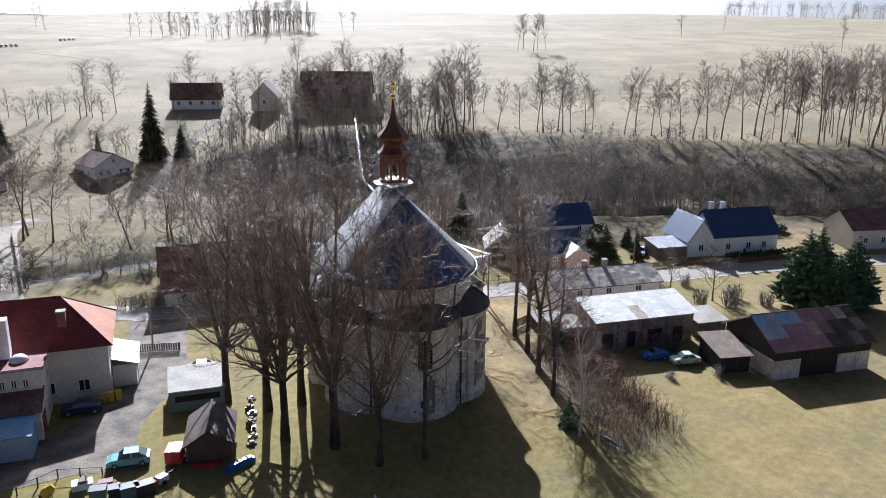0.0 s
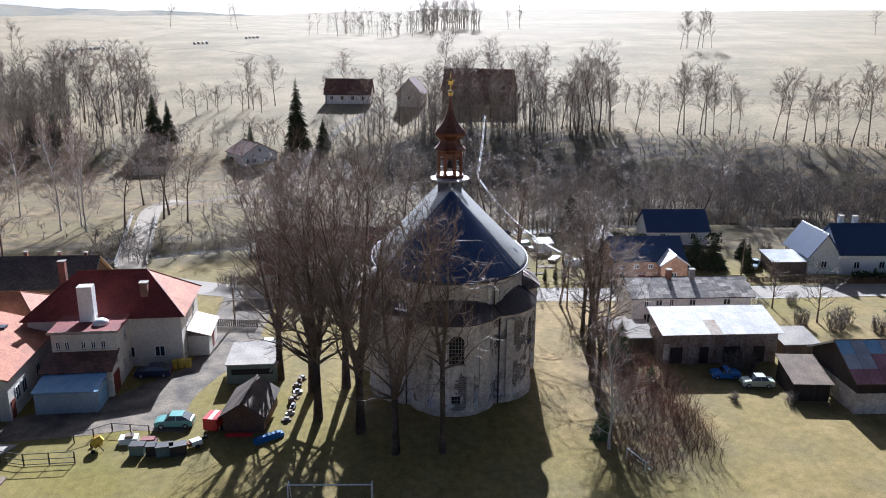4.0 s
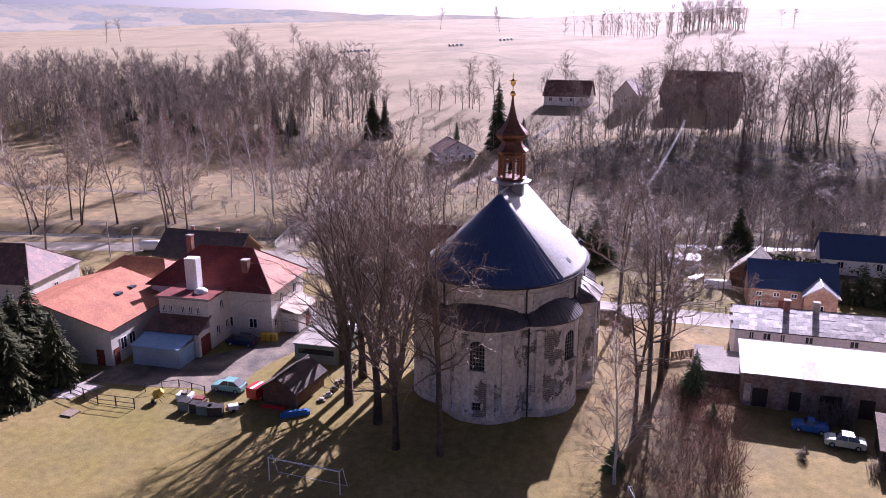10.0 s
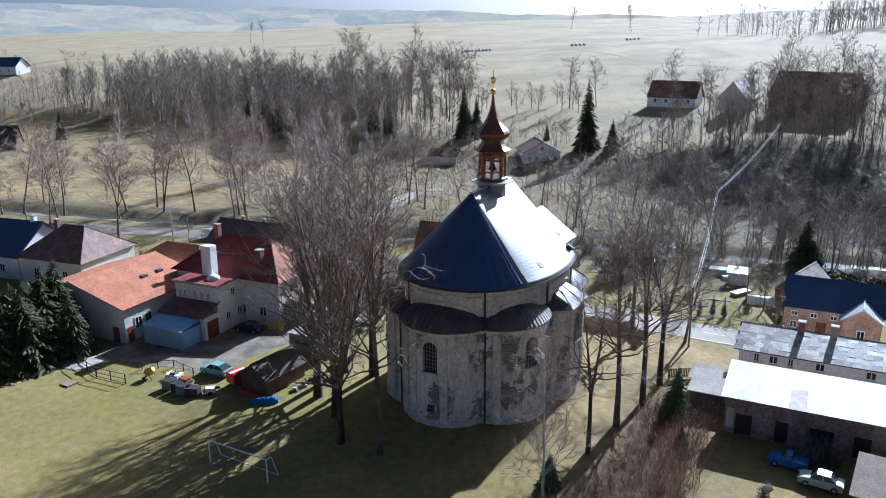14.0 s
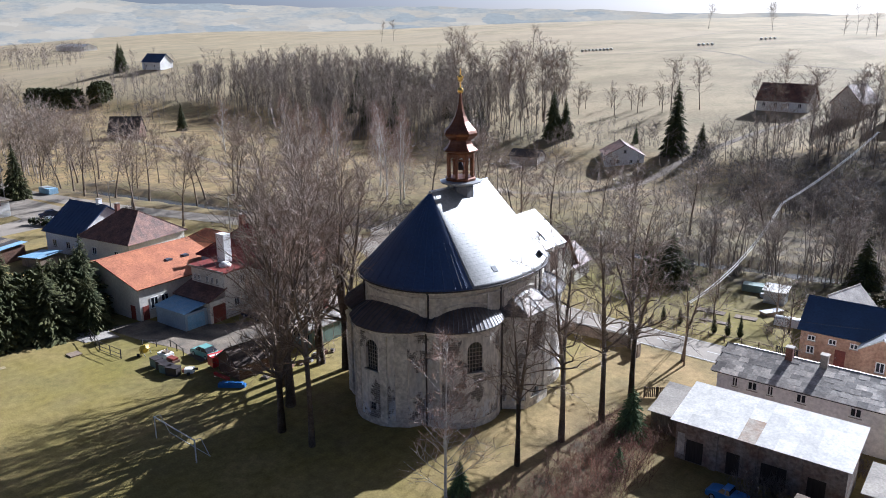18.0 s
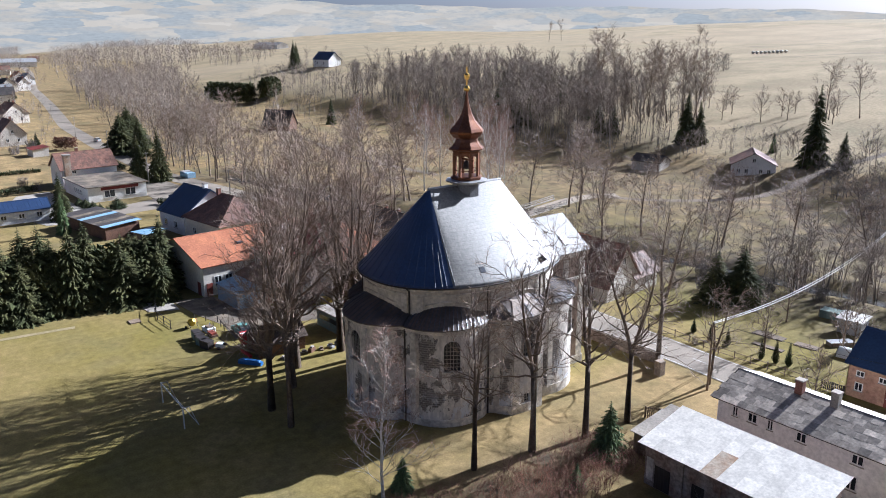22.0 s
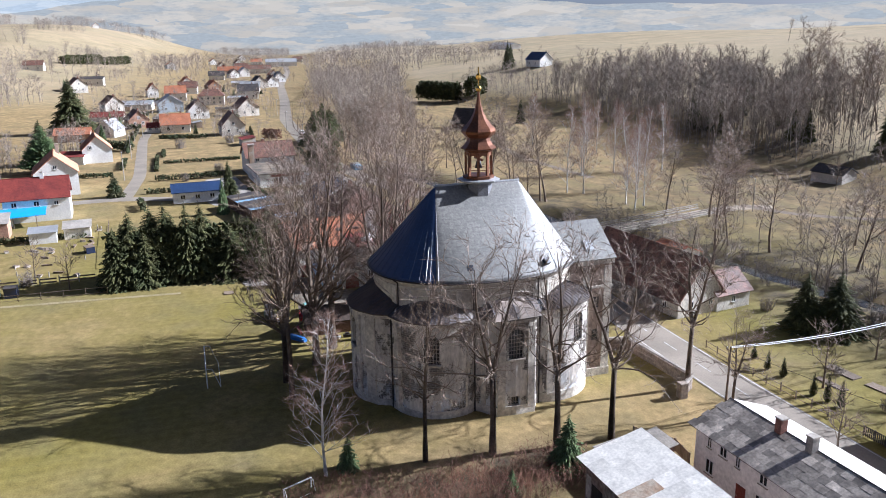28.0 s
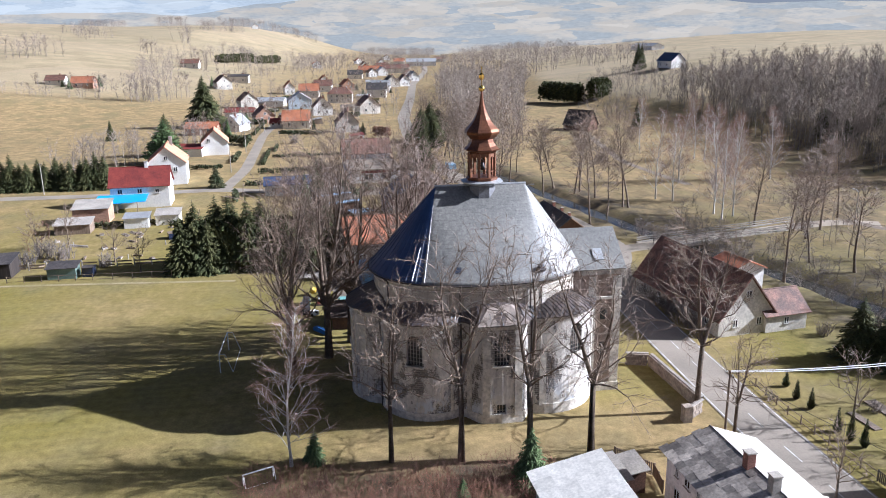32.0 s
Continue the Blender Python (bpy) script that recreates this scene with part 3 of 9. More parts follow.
def haze_material(name, field, trees, cover):
    """Glowing far hills, haze put into the colours: pale fields, blue-grey woods, long bands."""
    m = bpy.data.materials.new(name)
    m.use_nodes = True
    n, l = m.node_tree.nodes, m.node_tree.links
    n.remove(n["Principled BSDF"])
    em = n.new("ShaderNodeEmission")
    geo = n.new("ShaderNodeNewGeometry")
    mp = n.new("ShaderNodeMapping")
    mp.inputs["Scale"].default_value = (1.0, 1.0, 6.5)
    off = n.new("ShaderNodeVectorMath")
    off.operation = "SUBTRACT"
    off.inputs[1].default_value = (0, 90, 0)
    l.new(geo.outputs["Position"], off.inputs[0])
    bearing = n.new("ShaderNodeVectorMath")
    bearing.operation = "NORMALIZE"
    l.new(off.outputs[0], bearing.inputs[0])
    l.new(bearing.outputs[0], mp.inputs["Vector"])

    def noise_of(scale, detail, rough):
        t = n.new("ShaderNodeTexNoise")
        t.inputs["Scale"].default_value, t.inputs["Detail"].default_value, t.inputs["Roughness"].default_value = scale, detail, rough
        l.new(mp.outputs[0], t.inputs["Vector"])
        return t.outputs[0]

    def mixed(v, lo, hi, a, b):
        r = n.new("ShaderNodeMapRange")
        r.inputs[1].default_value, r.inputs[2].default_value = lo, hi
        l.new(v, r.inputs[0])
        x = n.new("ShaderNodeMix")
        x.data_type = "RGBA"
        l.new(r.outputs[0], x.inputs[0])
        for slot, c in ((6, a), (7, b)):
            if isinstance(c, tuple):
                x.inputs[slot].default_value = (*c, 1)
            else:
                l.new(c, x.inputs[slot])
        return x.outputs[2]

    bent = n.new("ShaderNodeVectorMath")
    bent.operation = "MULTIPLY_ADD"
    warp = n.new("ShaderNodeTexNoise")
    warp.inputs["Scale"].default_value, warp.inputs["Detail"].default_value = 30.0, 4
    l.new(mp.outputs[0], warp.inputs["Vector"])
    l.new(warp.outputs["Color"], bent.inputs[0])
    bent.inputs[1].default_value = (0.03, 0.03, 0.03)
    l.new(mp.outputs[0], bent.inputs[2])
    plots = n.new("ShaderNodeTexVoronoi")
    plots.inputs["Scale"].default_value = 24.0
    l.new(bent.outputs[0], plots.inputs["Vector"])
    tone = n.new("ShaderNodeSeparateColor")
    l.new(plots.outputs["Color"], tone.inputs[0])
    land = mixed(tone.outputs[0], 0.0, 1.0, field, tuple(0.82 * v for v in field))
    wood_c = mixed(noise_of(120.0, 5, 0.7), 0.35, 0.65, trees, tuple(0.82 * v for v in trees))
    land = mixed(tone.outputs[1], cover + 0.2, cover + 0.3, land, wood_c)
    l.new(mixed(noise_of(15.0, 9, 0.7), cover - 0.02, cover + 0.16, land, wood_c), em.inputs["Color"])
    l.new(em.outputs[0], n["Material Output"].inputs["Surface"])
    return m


def far_ridge(label, r0, r1, foot, tops, material, rough):
    """A long distant hillside: its crest follows (bearing, height angle) pairs in degrees."""
    rng = np.random.default_rng(int(r1))
    b0, b1 = tops[0][0], tops[-1][0]
    nb, nr = int((b1 - b0) * 4), 10
    ph = rng.uniform(0, 6.28, 6)
    vs = []
    for i in range(nb + 1):
        b = b0 + (b1 - b0) * i / nb
        top = np.interp(b, [t[0] for t in tops], [t[1] for t in tops]) + rough * sum(math.sin(b * (0.5 + 0.6 * k) + ph[k]) / (k + 1) for k in range(6))
        for k in range(nr + 1):
            q = k / nr
            r = r0 + (r1 - r0) * q
            el = foot + (top - foot) * (q ** 0.85) + 0.06 * math.sin(7 * q + b * 0.3) * q * (1 - q)
            vs.append((r * math.sin(radians(b)), 90 + r * math.cos(radians(b)), 40 + r * math.tan(radians(el))))
        vs.append((1.04 * r1 * math.sin(radians(b)), 90 + 1.04 * r1 * math.cos(radians(b)), -80.0))
    w = nr + 2
    fs = [(i * w + k, (i + 1) * w + k, (i + 1) * w + k + 1, i * w + k + 1) for i in range(nb) for k in range(nr + 1)]
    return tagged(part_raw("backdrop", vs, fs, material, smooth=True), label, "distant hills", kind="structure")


# Crest raised and pale glow added so the ridge covers the dim sky.
far_ridge("raised glowing mountains, haze and sky brightness in their pale blue", 4050, 4300, -0.5, [(-128, 2.9), (-112, 2.9), (-104, 2.9), (-98, 2.9), (-92, 2.8), (-70, 2.4)], haze_material("blue_mountains", (0.31, 0.318, 0.305), (0.255, 0.275, 0.28), 0.5), 0.05)
# Emission colours hold the haze over these fields and woods.
far_ridge("glowing hillsides of fields and woods, haze in their pale colours", 1900, 3400, -1.0, [(-130, 1.6), (-112, 1.7), (-104, 1.75), (-100, 1.6), (-95, 2.3), (-88, 2.7), (-78, 2.6), (-68, 2.4), (-60, 1.9), (-50, 1.65), (-42, 1.6), (-35, 1.45), (-30, 1.3), (-24, 1.05), (-18, 0.9), (-8, 0.7), (10, 0.6), (45, 0.9)], haze_material("hazy_hills", (0.296, 0.258, 0.204), (0.206, 0.208, 0.194), 0.47), 0.05)


M_LANE = mat("worn_lane", (0.33, 0.275, 0.21), (0.26, 0.22, 0.17), 0.9, 0.2, 5, 0.15, 0.15)
M_TRACK = mat("trodden_grass", (0.31, 0.25, 0.145), (0.23, 0.19, 0.09), 0.95, 0.3, 4, 0.25, 0.2)
M_SOILSTRIP = mat("unmown_grass", (0.17, 0.14, 0.085), (0.24, 0.19, 0.12), 0.95, 0.1, 2, 0.3, 0.3)


def strip(name, line, width, material, lift, label, category, kind="structure", close=4.0):
    """A road or path that follows the ground."""
    pts = []
    for (ax, ay), (bx, by) in zip(line, line[1:]):
        n = max(1, int(math.hypot(bx - ax, by - ay) / close))
        pts += [(ax + (bx - ax) * i / n, ay + (by - ay) * i / n) for i in range(n)]
    pts.append(line[-1])
    for _ in range(3):
        pts = [pts[0]] + [((a[0] + 2 * b[0] + c[0]) / 4, (a[1] + 2 * b[1] + c[1]) / 4) for a, b, c in zip(pts, pts[1:], pts[2:])] + [pts[-1]]
    verts, faces = [], []
    for i, (x, y) in enumerate(pts):
        a, c = pts[max(i - 1, 0)], pts[min(i + 1, len(pts) - 1)]
        d = Vector((c[0] - a[0], c[1] - a[1])).normalized()
        for s in (-0.5, 0, 0.5):
            px, py = x - d.y * width * s, y + d.x * width * s
            verts.append((px, py, max(h1(px, py), -0.02) + lift))
    for i in range(len(pts) - 1):
        for s in range(2):
            faces.append((3 * i + s, 3 * i + s + 1, 3 * i + s + 4, 3 * i + s + 3))
    ob = part_raw(name, verts, faces, material)
    return tagged(ob, label, category, kind=kind)


ROAD = [(330, 108), (200, 112), (110, 116.5), (75, 118.5), (45, 117), (20, 116.6), (0, 117), (-14, 117.4), (-32, 118.6), (-42, 121.5), (-50, 127), (-80, 124), (-120, 112), (-160, 105), (-236, 106), (-306, 110), (-420, 125), (-583, 144), (-820, 183), (-1200, 230)]
strip("road", ROAD, 6.0, M_ROAD, 0.05, "grey asphalt village road with worn edge lines", "road")
strip("road", [(-51, 126), (-53.5, 136), (-62, 170), (-65, 183), (-60, 187)], 4.6, M_LANE, 0.045, "narrow grey lane over the bridge", "road")
strip("path", [(-65, 182), (-52, 186), (-38, 205), (-33, 240), (-26, 270), (-16, 295)], 2.6, M_DIRT, 0.05, "pale gravel track up to the farm", "path")
strip("road", [(-128, -60), (-128, -11), (-127, 20), (-130, 44), (-122, 62), (-118, 78), (-126, 100), (-130, 109)], 5.0, M_ROAD, 0.05, "grey village side street", "road")
strip("road", [(-131, 45), (-162, 47.5), (-250, 46), (-330, 50), (-420, 55)], 3.6, M_ROAD, 0.045, "grey village side street with verge", "road")
for line in ([(-236, 487), (-210, 500), (-190, 517), (-176, 528), (-168, 609), (-148, 765)], [(-162, 440), (-127, 461), (-102, 478), (-79, 520)], [(-125, 460), (-93, 435), (-68, 402), (-44, 397), (-22, 387)], [(44, 684), (129, 681), (175, 645), (242, 618), (317, 598)], [(105, 271), (118, 265), (141, 257)], [(-300, 300), (-340, 345), (-420, 420), (-600, 470)]):
    strip("field_edge", line, 2.2, M_SOILSTRIP, 0.06, "narrow dark unmown strip between fields", "field edge")
strip("path", [(-49, 12), (-48.2, 22.5), (-46.5, 40), (-44.6, 57.1)], 0.9, M_TRACK, 0.045, "faint worn path along the pitch", "path")
strip("path", [(-110, 168), (-150, 165), (-230, 178)], 2.5, M_DIRT, 0.05, "pale footpath across the meadow", "path")
for off in (-2.75, 2.75):
    pts = [(x, y + off) for x, y in ROAD[2:9]]
    strip("road_marking", pts, 0.14, M_LINE, 0.062, "thin white edge line on the road", "road marking")
for i in range(14):
    x = 66 - i * 7.0
    y0, y1 = (np.interp(v, [p[0] for p in ROAD[8:1:-1]], [p[1] for p in ROAD[8:1:-1]]) for v in (x, x - 3))
    strip("road_marking", [(x, y0), (x - 3, y1)], 0.13, M_LINE, 0.064, "white dash on the road's middle line", "road marking")
yard = BM()
prism(yard, [(-47.5, 71.5), (-39, 72.5), (-33, 74), (-18.5, 72.5), (-18, 92), (-24, 100), (-24.5, 117), (-33, 119), (-31.5, 102), (-31, 90), (-37, 82), (-46, 77)], -0.3, 0.03)
tagged(part("yard", yard, M_ASPHALT), "patched dark asphalt yard beside the municipal house", "yard", kind="structure")
yard = BM()
prism(yard, [(-50.5, 66.5), (-44.5, 67.2), (-43, 71.2), (-48.5, 71.6)], -0.3, 0.06)
tagged(part("concrete_pad", yard, M_CONCRETE), "pale concrete pad at the edge of the pitch", "slab", kind="structure")
yard = BM()
prism(yard, [(-150, 93), (-122, 93), (-118, 78), (-113, 78), (-116, 106), (-150, 103)], -0.3, 0.03)
tagged(part("car_park", yard, M_ROAD), "grey asphalt forecourt of the shop", "yard", kind="structure")
vs, fs = [], []
for i, (x, y) in enumerate(RIVER):
    a, c = RIVER[max(i - 1, 0)], RIVER[min(i + 1, len(RIVER) - 1)]
    d = Vector((c[0] - a[0], c[1] - a[1])).normalized()
    for s in (-3.2, 3.2):
        vs.append((x - d.y * s, y + d.x * s, -1.15))
fs = [(2 * i, 2 * i + 1, 2 * i + 3, 2 * i + 2) for i in range(len(RIVER) - 1)]
tagged(part_raw("water", vs, fs, M_WATER), "shallow glinting village brook between grassy banks", "water", kind="structure")

# ---- church ----
CX, CY = 1.4, 89.5


def bow(a, m, b, n=10):
    """Points of the circular arc through three points, ends included."""
    (ax, ay), (mx, my), (bx, by) = a, m, b
    d = 2 * (ax * (my - by) + mx * (by - ay) + bx * (ay - my))
    ux = ((ax * ax + ay * ay) * (my - by) + (mx * mx + my * my) * (by - ay) + (bx * bx + by * by) * (ay - my)) / d
    uy = ((ax * ax + ay * ay) * (bx - mx) + (mx * mx + my * my) * (ax - bx) + (bx * bx + by * by) * (mx - ax)) / d
    r = math.hypot(ax - ux, ay - uy)
    t0, t1 = math.atan2(ay - uy, ax - ux), math.atan2(by - uy, bx - ux)
    if t1 < t0:
        t1 += 2 * math.pi
    return [(ux + r * math.cos(t0 + (t1 - t0) * i / n), uy + r * math.sin(t0 + (t1 - t0) * i / n)) for i in range(n + 1)]


half = [(0.0, -14.15), (1.3, -14.05), (2.4, -13.6), (2.75, -13.3), (3.9, -12.5), (4.3, -11.8), (4.6, -11.15), (5.2, -11.0)]
half += bow((5.5, -10.9), (8.95, -8.0), (8.75, -3.4))  # bulging south-east chapel
half += [(8.5, -3.1), (8.9, -2.5), (10.5, -1.25), (10.65, 0.9), (10.5, 3.05), (8.9, 4.0), (8.75, 4.5)]
half += bow((8.9, 4.9), (8.3, 9.4), (4.6, 12.3))
LOW = [(CX + x, CY + y) for x, y in half] + [(CX - x, CY + y) for x, y in reversed(half[1:])]


def grown(poly, d):
    """A closed outline moved outwards."""
    out = []
    n = len(poly)
    for i in range(n):
        a, b, c = Vector(poly[i - 1]), Vector(poly[i]), Vector(poly[(i + 1) % n])
        n1 = Vector(((b - a).y, -(b - a).x)).normalized()
        n2 = Vector(((c - b).y, -(c - b).x)).normalized()
        m = (n1 + n2).normalized()
        out.append(tuple(b + m * d / max(0.5, m.dot(n1))))
    return out


def oval(rx, ry, a):
    """A slightly squared ellipse, as the drum is built."""
    c, d = math.cos(a), math.sin(a)
    return rx * math.copysign(abs(c) ** 0.909, c), ry * math.copysign(abs(d) ** 0.909, d)


def ellipse(rx, ry, n=96):
    return [(CX + p, CY + q) for p, q in (oval(rx, ry, 2 * math.pi * i / n) for i in range(n))]


church = thing("church", "weathered baroque oval church with slate roof and copper lantern", "church", CX, CY, 0)
BACK = Matrix.Translation((-CX, -CY, 0))


def cpart(name, bm, material, parent=None, label="", smooth=False):
    for v in bm.verts:
        v.co.x -= CX
        v.co.y -= CY
    return part(name, bm, material, parent or church, label, smooth)


def arch_outline(w, h, n=10):
    """Window outline in its own plane: foot at 0, round head."""
    r = w / 2
    return [(-r, 0), (r, 0)] + [(r * math.cos(math.pi * i / n), h - r + r * math.sin(math.pi * i / n)) for i in range(n + 1)]


WINS = [(0.3, -14.13, -90, 1.65, 3.3, 6.55), (8.97, -8.0, -33, 1.7, 3.3, 6.55), (-8.97, -8.0, 213, 1.7, 3.3, 6.55), (10.63, 0.9, 0, 1.65, 3.3, 6.6), (-10.63, 0.9, 180, 1.65, 3.3, 6.6), (8.3, 9.4, 29, 1.7, 3.3, 6.6), (-8.3, 9.4, 151, 1.7, 3.3, 6.6)]
CELL = [(0.25, -14.13, -90, 0.95, 1.0, 1.9), (10.63, 0.85, 0, 0.95, 1.2, 1.1)]
walls = prism(BM(), LOW, -0.6, 10.6)
me = bpy.data.meshes.new("w")
bmesh.ops.recalc_face_normals(walls, faces=walls.faces[:])
walls.to_mesh(me)
walls.free()
wob = new("w", me)
cut = BM()
for x, y, a, w, h, z in WINS + CELL:
    o = arch_outline(w, h) if h > 2 else [(-w / 2, 0), (w / 2, 0), (w / 2, h), (-w / 2, h)]
    m = Matrix.Translation((CX + x, CY + y, z)) @ Matrix.Rotation(radians(a), 4, "Z")
    f0 = [cut.verts.new(m @ Vector((0.9, p, q))) for p, q in o]
    f1 = [cut.verts.new(m @ Vector((-0.45, p, q))) for p, q in o]
    cut.faces.new(f0)
    cut.faces.new(f1[::-1])
    for i in range(len(o)):
        cut.faces.new((f0[i], f1[i], f1[(i + 1) % len(o)], f0[(i + 1) % len(o)]))
bmesh.ops.recalc_face_normals(cut, faces=cut.faces[:])
cme = bpy.data.meshes.new("c")
cut.to_mesh(cme)
cut.free()
cob = new("c", cme)
mod = wob.modifiers.new("cut", "BOOLEAN")
mod.object, mod.operation, mod.solver = cob, "DIFFERENCE", "EXACT"
dg = bpy.context.evaluated_depsgraph_get()
dg.update()
done = bpy.data.meshes.new_from_object(wob.evaluated_get(dg))
done.transform(BACK)
done.materials.clear()
done.materials.append(M_PLASTER)
bpy.data.objects.remove(wob)
bpy.data.objects.remove(cob)
done.name = "lower_wall"
low_wall = new("lower_wall", done)
low_wall.parent = church
low_wall["label"] = "grey plaster wall with damp stains and bare patches"
for x, y, a, w, h, z in WINS + CELL:
    m = Matrix.Translation((x, y, z)) @ Matrix.Rotation(radians(a), 4, "Z")
    o = arch_outline(w - 0.02, h - 0.02) if h > 2 else [(-w / 2, 0), (w / 2, 0), (w / 2, h), (-w / 2, h)]
    bm = BM()
    f0 = [bm.verts.new(m @ Vector((-0.36, p, q))) for p, q in o]
    f1 = [bm.verts.new(m @ Vector((-0.42, p, q))) for p, q in o]
    bm.faces.new(f0)
    bm.faces.new(f1[::-1])
    for i in range(len(o)):
        bm.faces.new((f0[i], f1[i], f1[(i + 1) % len(o)], f0[(i + 1) % len(o)]))
    win = part("window", bm, M_GLASS, church, "dark arched window with an iron grille")
    bm = BM()
    k = 5 if h > 2 else 3
    for i in range(1, k):
        p = -w / 2 + w * i / k
        top = h - w / 2 + math.sqrt(max((w / 2) ** 2 - p * p, 0)) if h > 2 else h
        box(bm, -0.34, p - 0.025, 0.02, -0.28, p + 0.025, top - 0.02, m)
    for i in range(1, int(h / 0.42)):
        q = i * 0.42
        r = w / 2 if q < h - w / 2 or h < 2 else math.sqrt(max((w / 2) ** 2 - (q - h + w / 2) ** 2, 0.01))
        box(bm, -0.35, -r + 0.01, q - 0.02, -0.30, r - 0.01, q + 0.02, m)
    part("grille", bm, M_CONCRETE, win)
    if h > 2:
        sill = box(BM(), -0.3, -w / 2 - 0.2, -0.18, 0.16, w / 2 + 0.2, 0.0, m)
        part("sill", sill, M_PLASTER_LIGHT, win)
# plinth, cornices, pilasters
cpart("plinth", prism(BM(), grown(LOW, 0.10), -0.6, 1.25), M_PLASTER_LIGHT, label="pale flaking plinth")
cpart("lower_cornice", prism(BM(), grown(LOW, 0.14), 10.6, 10.85), M_PLASTER_LIGHT)
cpart("lower_cornice", prism(BM(), grown(LOW, 0.30), 10.854, 11.12), M_PLASTER_LIGHT)
for s in (1, -1):
    for x, y, a, w in [(3.3, -12.93, -55, 1.3), (1.75, -13.9, -76, 0.8), (6.3, -10.85, -80, 0.8), (8.98, -4.3, -3, 0.7), (9.2, -2.25, -52, 0.6), (10.56, -0.75, -5, 0.8), (10.56, 2.6, 5, 0.8), (8.98, 5.6, 2, 0.7), (5.5, 11.9, 62, 0.8)]:
        m = Matrix.Translation((s * x, y, 0)) @ Matrix.Rotation(radians(a if s > 0 else 180 - a), 4, "Z")
        part("pilaster", box(BM(), -0.3, -w / 2, 1.0, 0.13, w / 2, 10.59, m), M_PLASTER_LIGHT, church)
        part("pilaster_cap", box(BM(), -0.3, -w / 2 - 0.08, 10.1, 0.2, w / 2 + 0.08, 10.45, m), M_PLASTER_LIGHT, church)
# drum
DR = ellipse(8.65, 11.25)
VALLEYS = [-120.5, -59.5, -16.0, 24.0, 66.0, 114.0, 156.0, 196.0, 239.5]
cpart("drum", prism(BM(), DR, 10.6, 14.75), M_DRUM, label="ochre plaster drum with shallow panels")
cpart("drum_band", prism(BM(), ellipse(8.78, 11.38), 13.95, 14.1), M_PLASTER_LIGHT)
cpart("upper_cornice", prism(BM(), ellipse(8.85, 11.45), 14.4, 14.62), M_PLASTER_LIGHT)
cpart("upper_cornice", prism(BM(), ellipse(9.0, 11.6), 14.624, 14.86), M_PLASTER_LIGHT)
for v in VALLEYS[1:]:
    for d in (-5.5, 5.5):
        a = radians(v + d)
        x, y = oval(8.65, 11.25, a)
        m = Matrix.Translation((CX + x, CY + y, 0)) @ Matrix.Rotation(math.atan2(math.sin(a) / 11.25, math.cos(a) / 8.65), 4, "Z")
        cpart("drum_pilaster", box(BM(), -0.2, -0.3, 11.3, 0.12, 0.3, 13.94, m), M_PLASTER_LIGHT)


def hump(a):
    """Height of the lower roof against the drum: a wave between the valleys."""
    a = (math.degrees(a) + 120.5) % 360 - 120.5
    for v0, v1 in zip(VALLEYS, VALLEYS[1:]):
        if v0 <= a <= v1:
            return 11.75 + 1.15 * math.sin(math.pi * (a - v0) / (v1 - v0)) ** 0.8
    return 11.75


for v0, v1 in zip(VALLEYS, VALLEYS[1:]):  # arched mouldings that follow the roof's waves
    pts = []
    for i in range(13):
        a = radians(v0 + 7 + (v1 - v0 - 14) * i / 12)
        pts.append((*oval(8.68, 11.28, a), hump(a) + 0.42))
    part("drum_moulding", tube(BM(), pts, 0.09, 5), M_PLASTER_LIGHT, church)
# lower roof, scalloped against the drum
low_e = grown(LOW, 0.42)
N = len(low_e)
ring_a, ring_b, seams = [], [], BM()
bm = BM()
for x, y in low_e:
    a = math.atan2((y - CY) / 11.25, (x - CX) / 8.65)
    dx, dy = oval(8.6, 11.2, a)
    ring_a.append(Vector((x, y, 11.14)))
    ring_b.append(Vector((CX + dx, CY + dy, hump(a))))
va = [bm.verts.new(p) for p in ring_a]
vm = [bm.verts.new(p.lerp(q, 0.45) + Vector((0, 0, 0.12))) for p, q in zip(ring_a, ring_b)]
vb = [bm.verts.new(p) for p in ring_b]
vu = [bm.verts.new(p - Vector((0, 0, 0.1))) for p in ring_a]
for i in range(N):
    j = (i + 1) % N
    bm.faces.new((va[i], va[j], vm[j], vm[i]))
    bm.faces.new((vm[i], vm[j], vb[j], vb[i]))
    bm.faces.new((vu[i], vu[j], va[j], va[i]))
    for k in range(2):
        p, q = ring_a[i].lerp(ring_a[j], k / 2), ring_b[i].lerp(ring_b[j], k / 2)
        mid = p.lerp(q, 0.45) + Vector((0, 0, 0.12))
        tube(seams, [p + Vector((0, 0, 0.03)), mid + Vector((0, 0, 0.03)), q + Vector((0, 0, 0.03))], 0.035, 3)
lr = cpart("lower_roof", bm, M_LOWROOF, label="dark brown seamed metal roof over the chapels")
for v in seams.verts:
    v.co.x -= CX
    v.co.y -= CY
tagged(part("roof_seam", seams, M_SEAM, lr), kind="stuff")
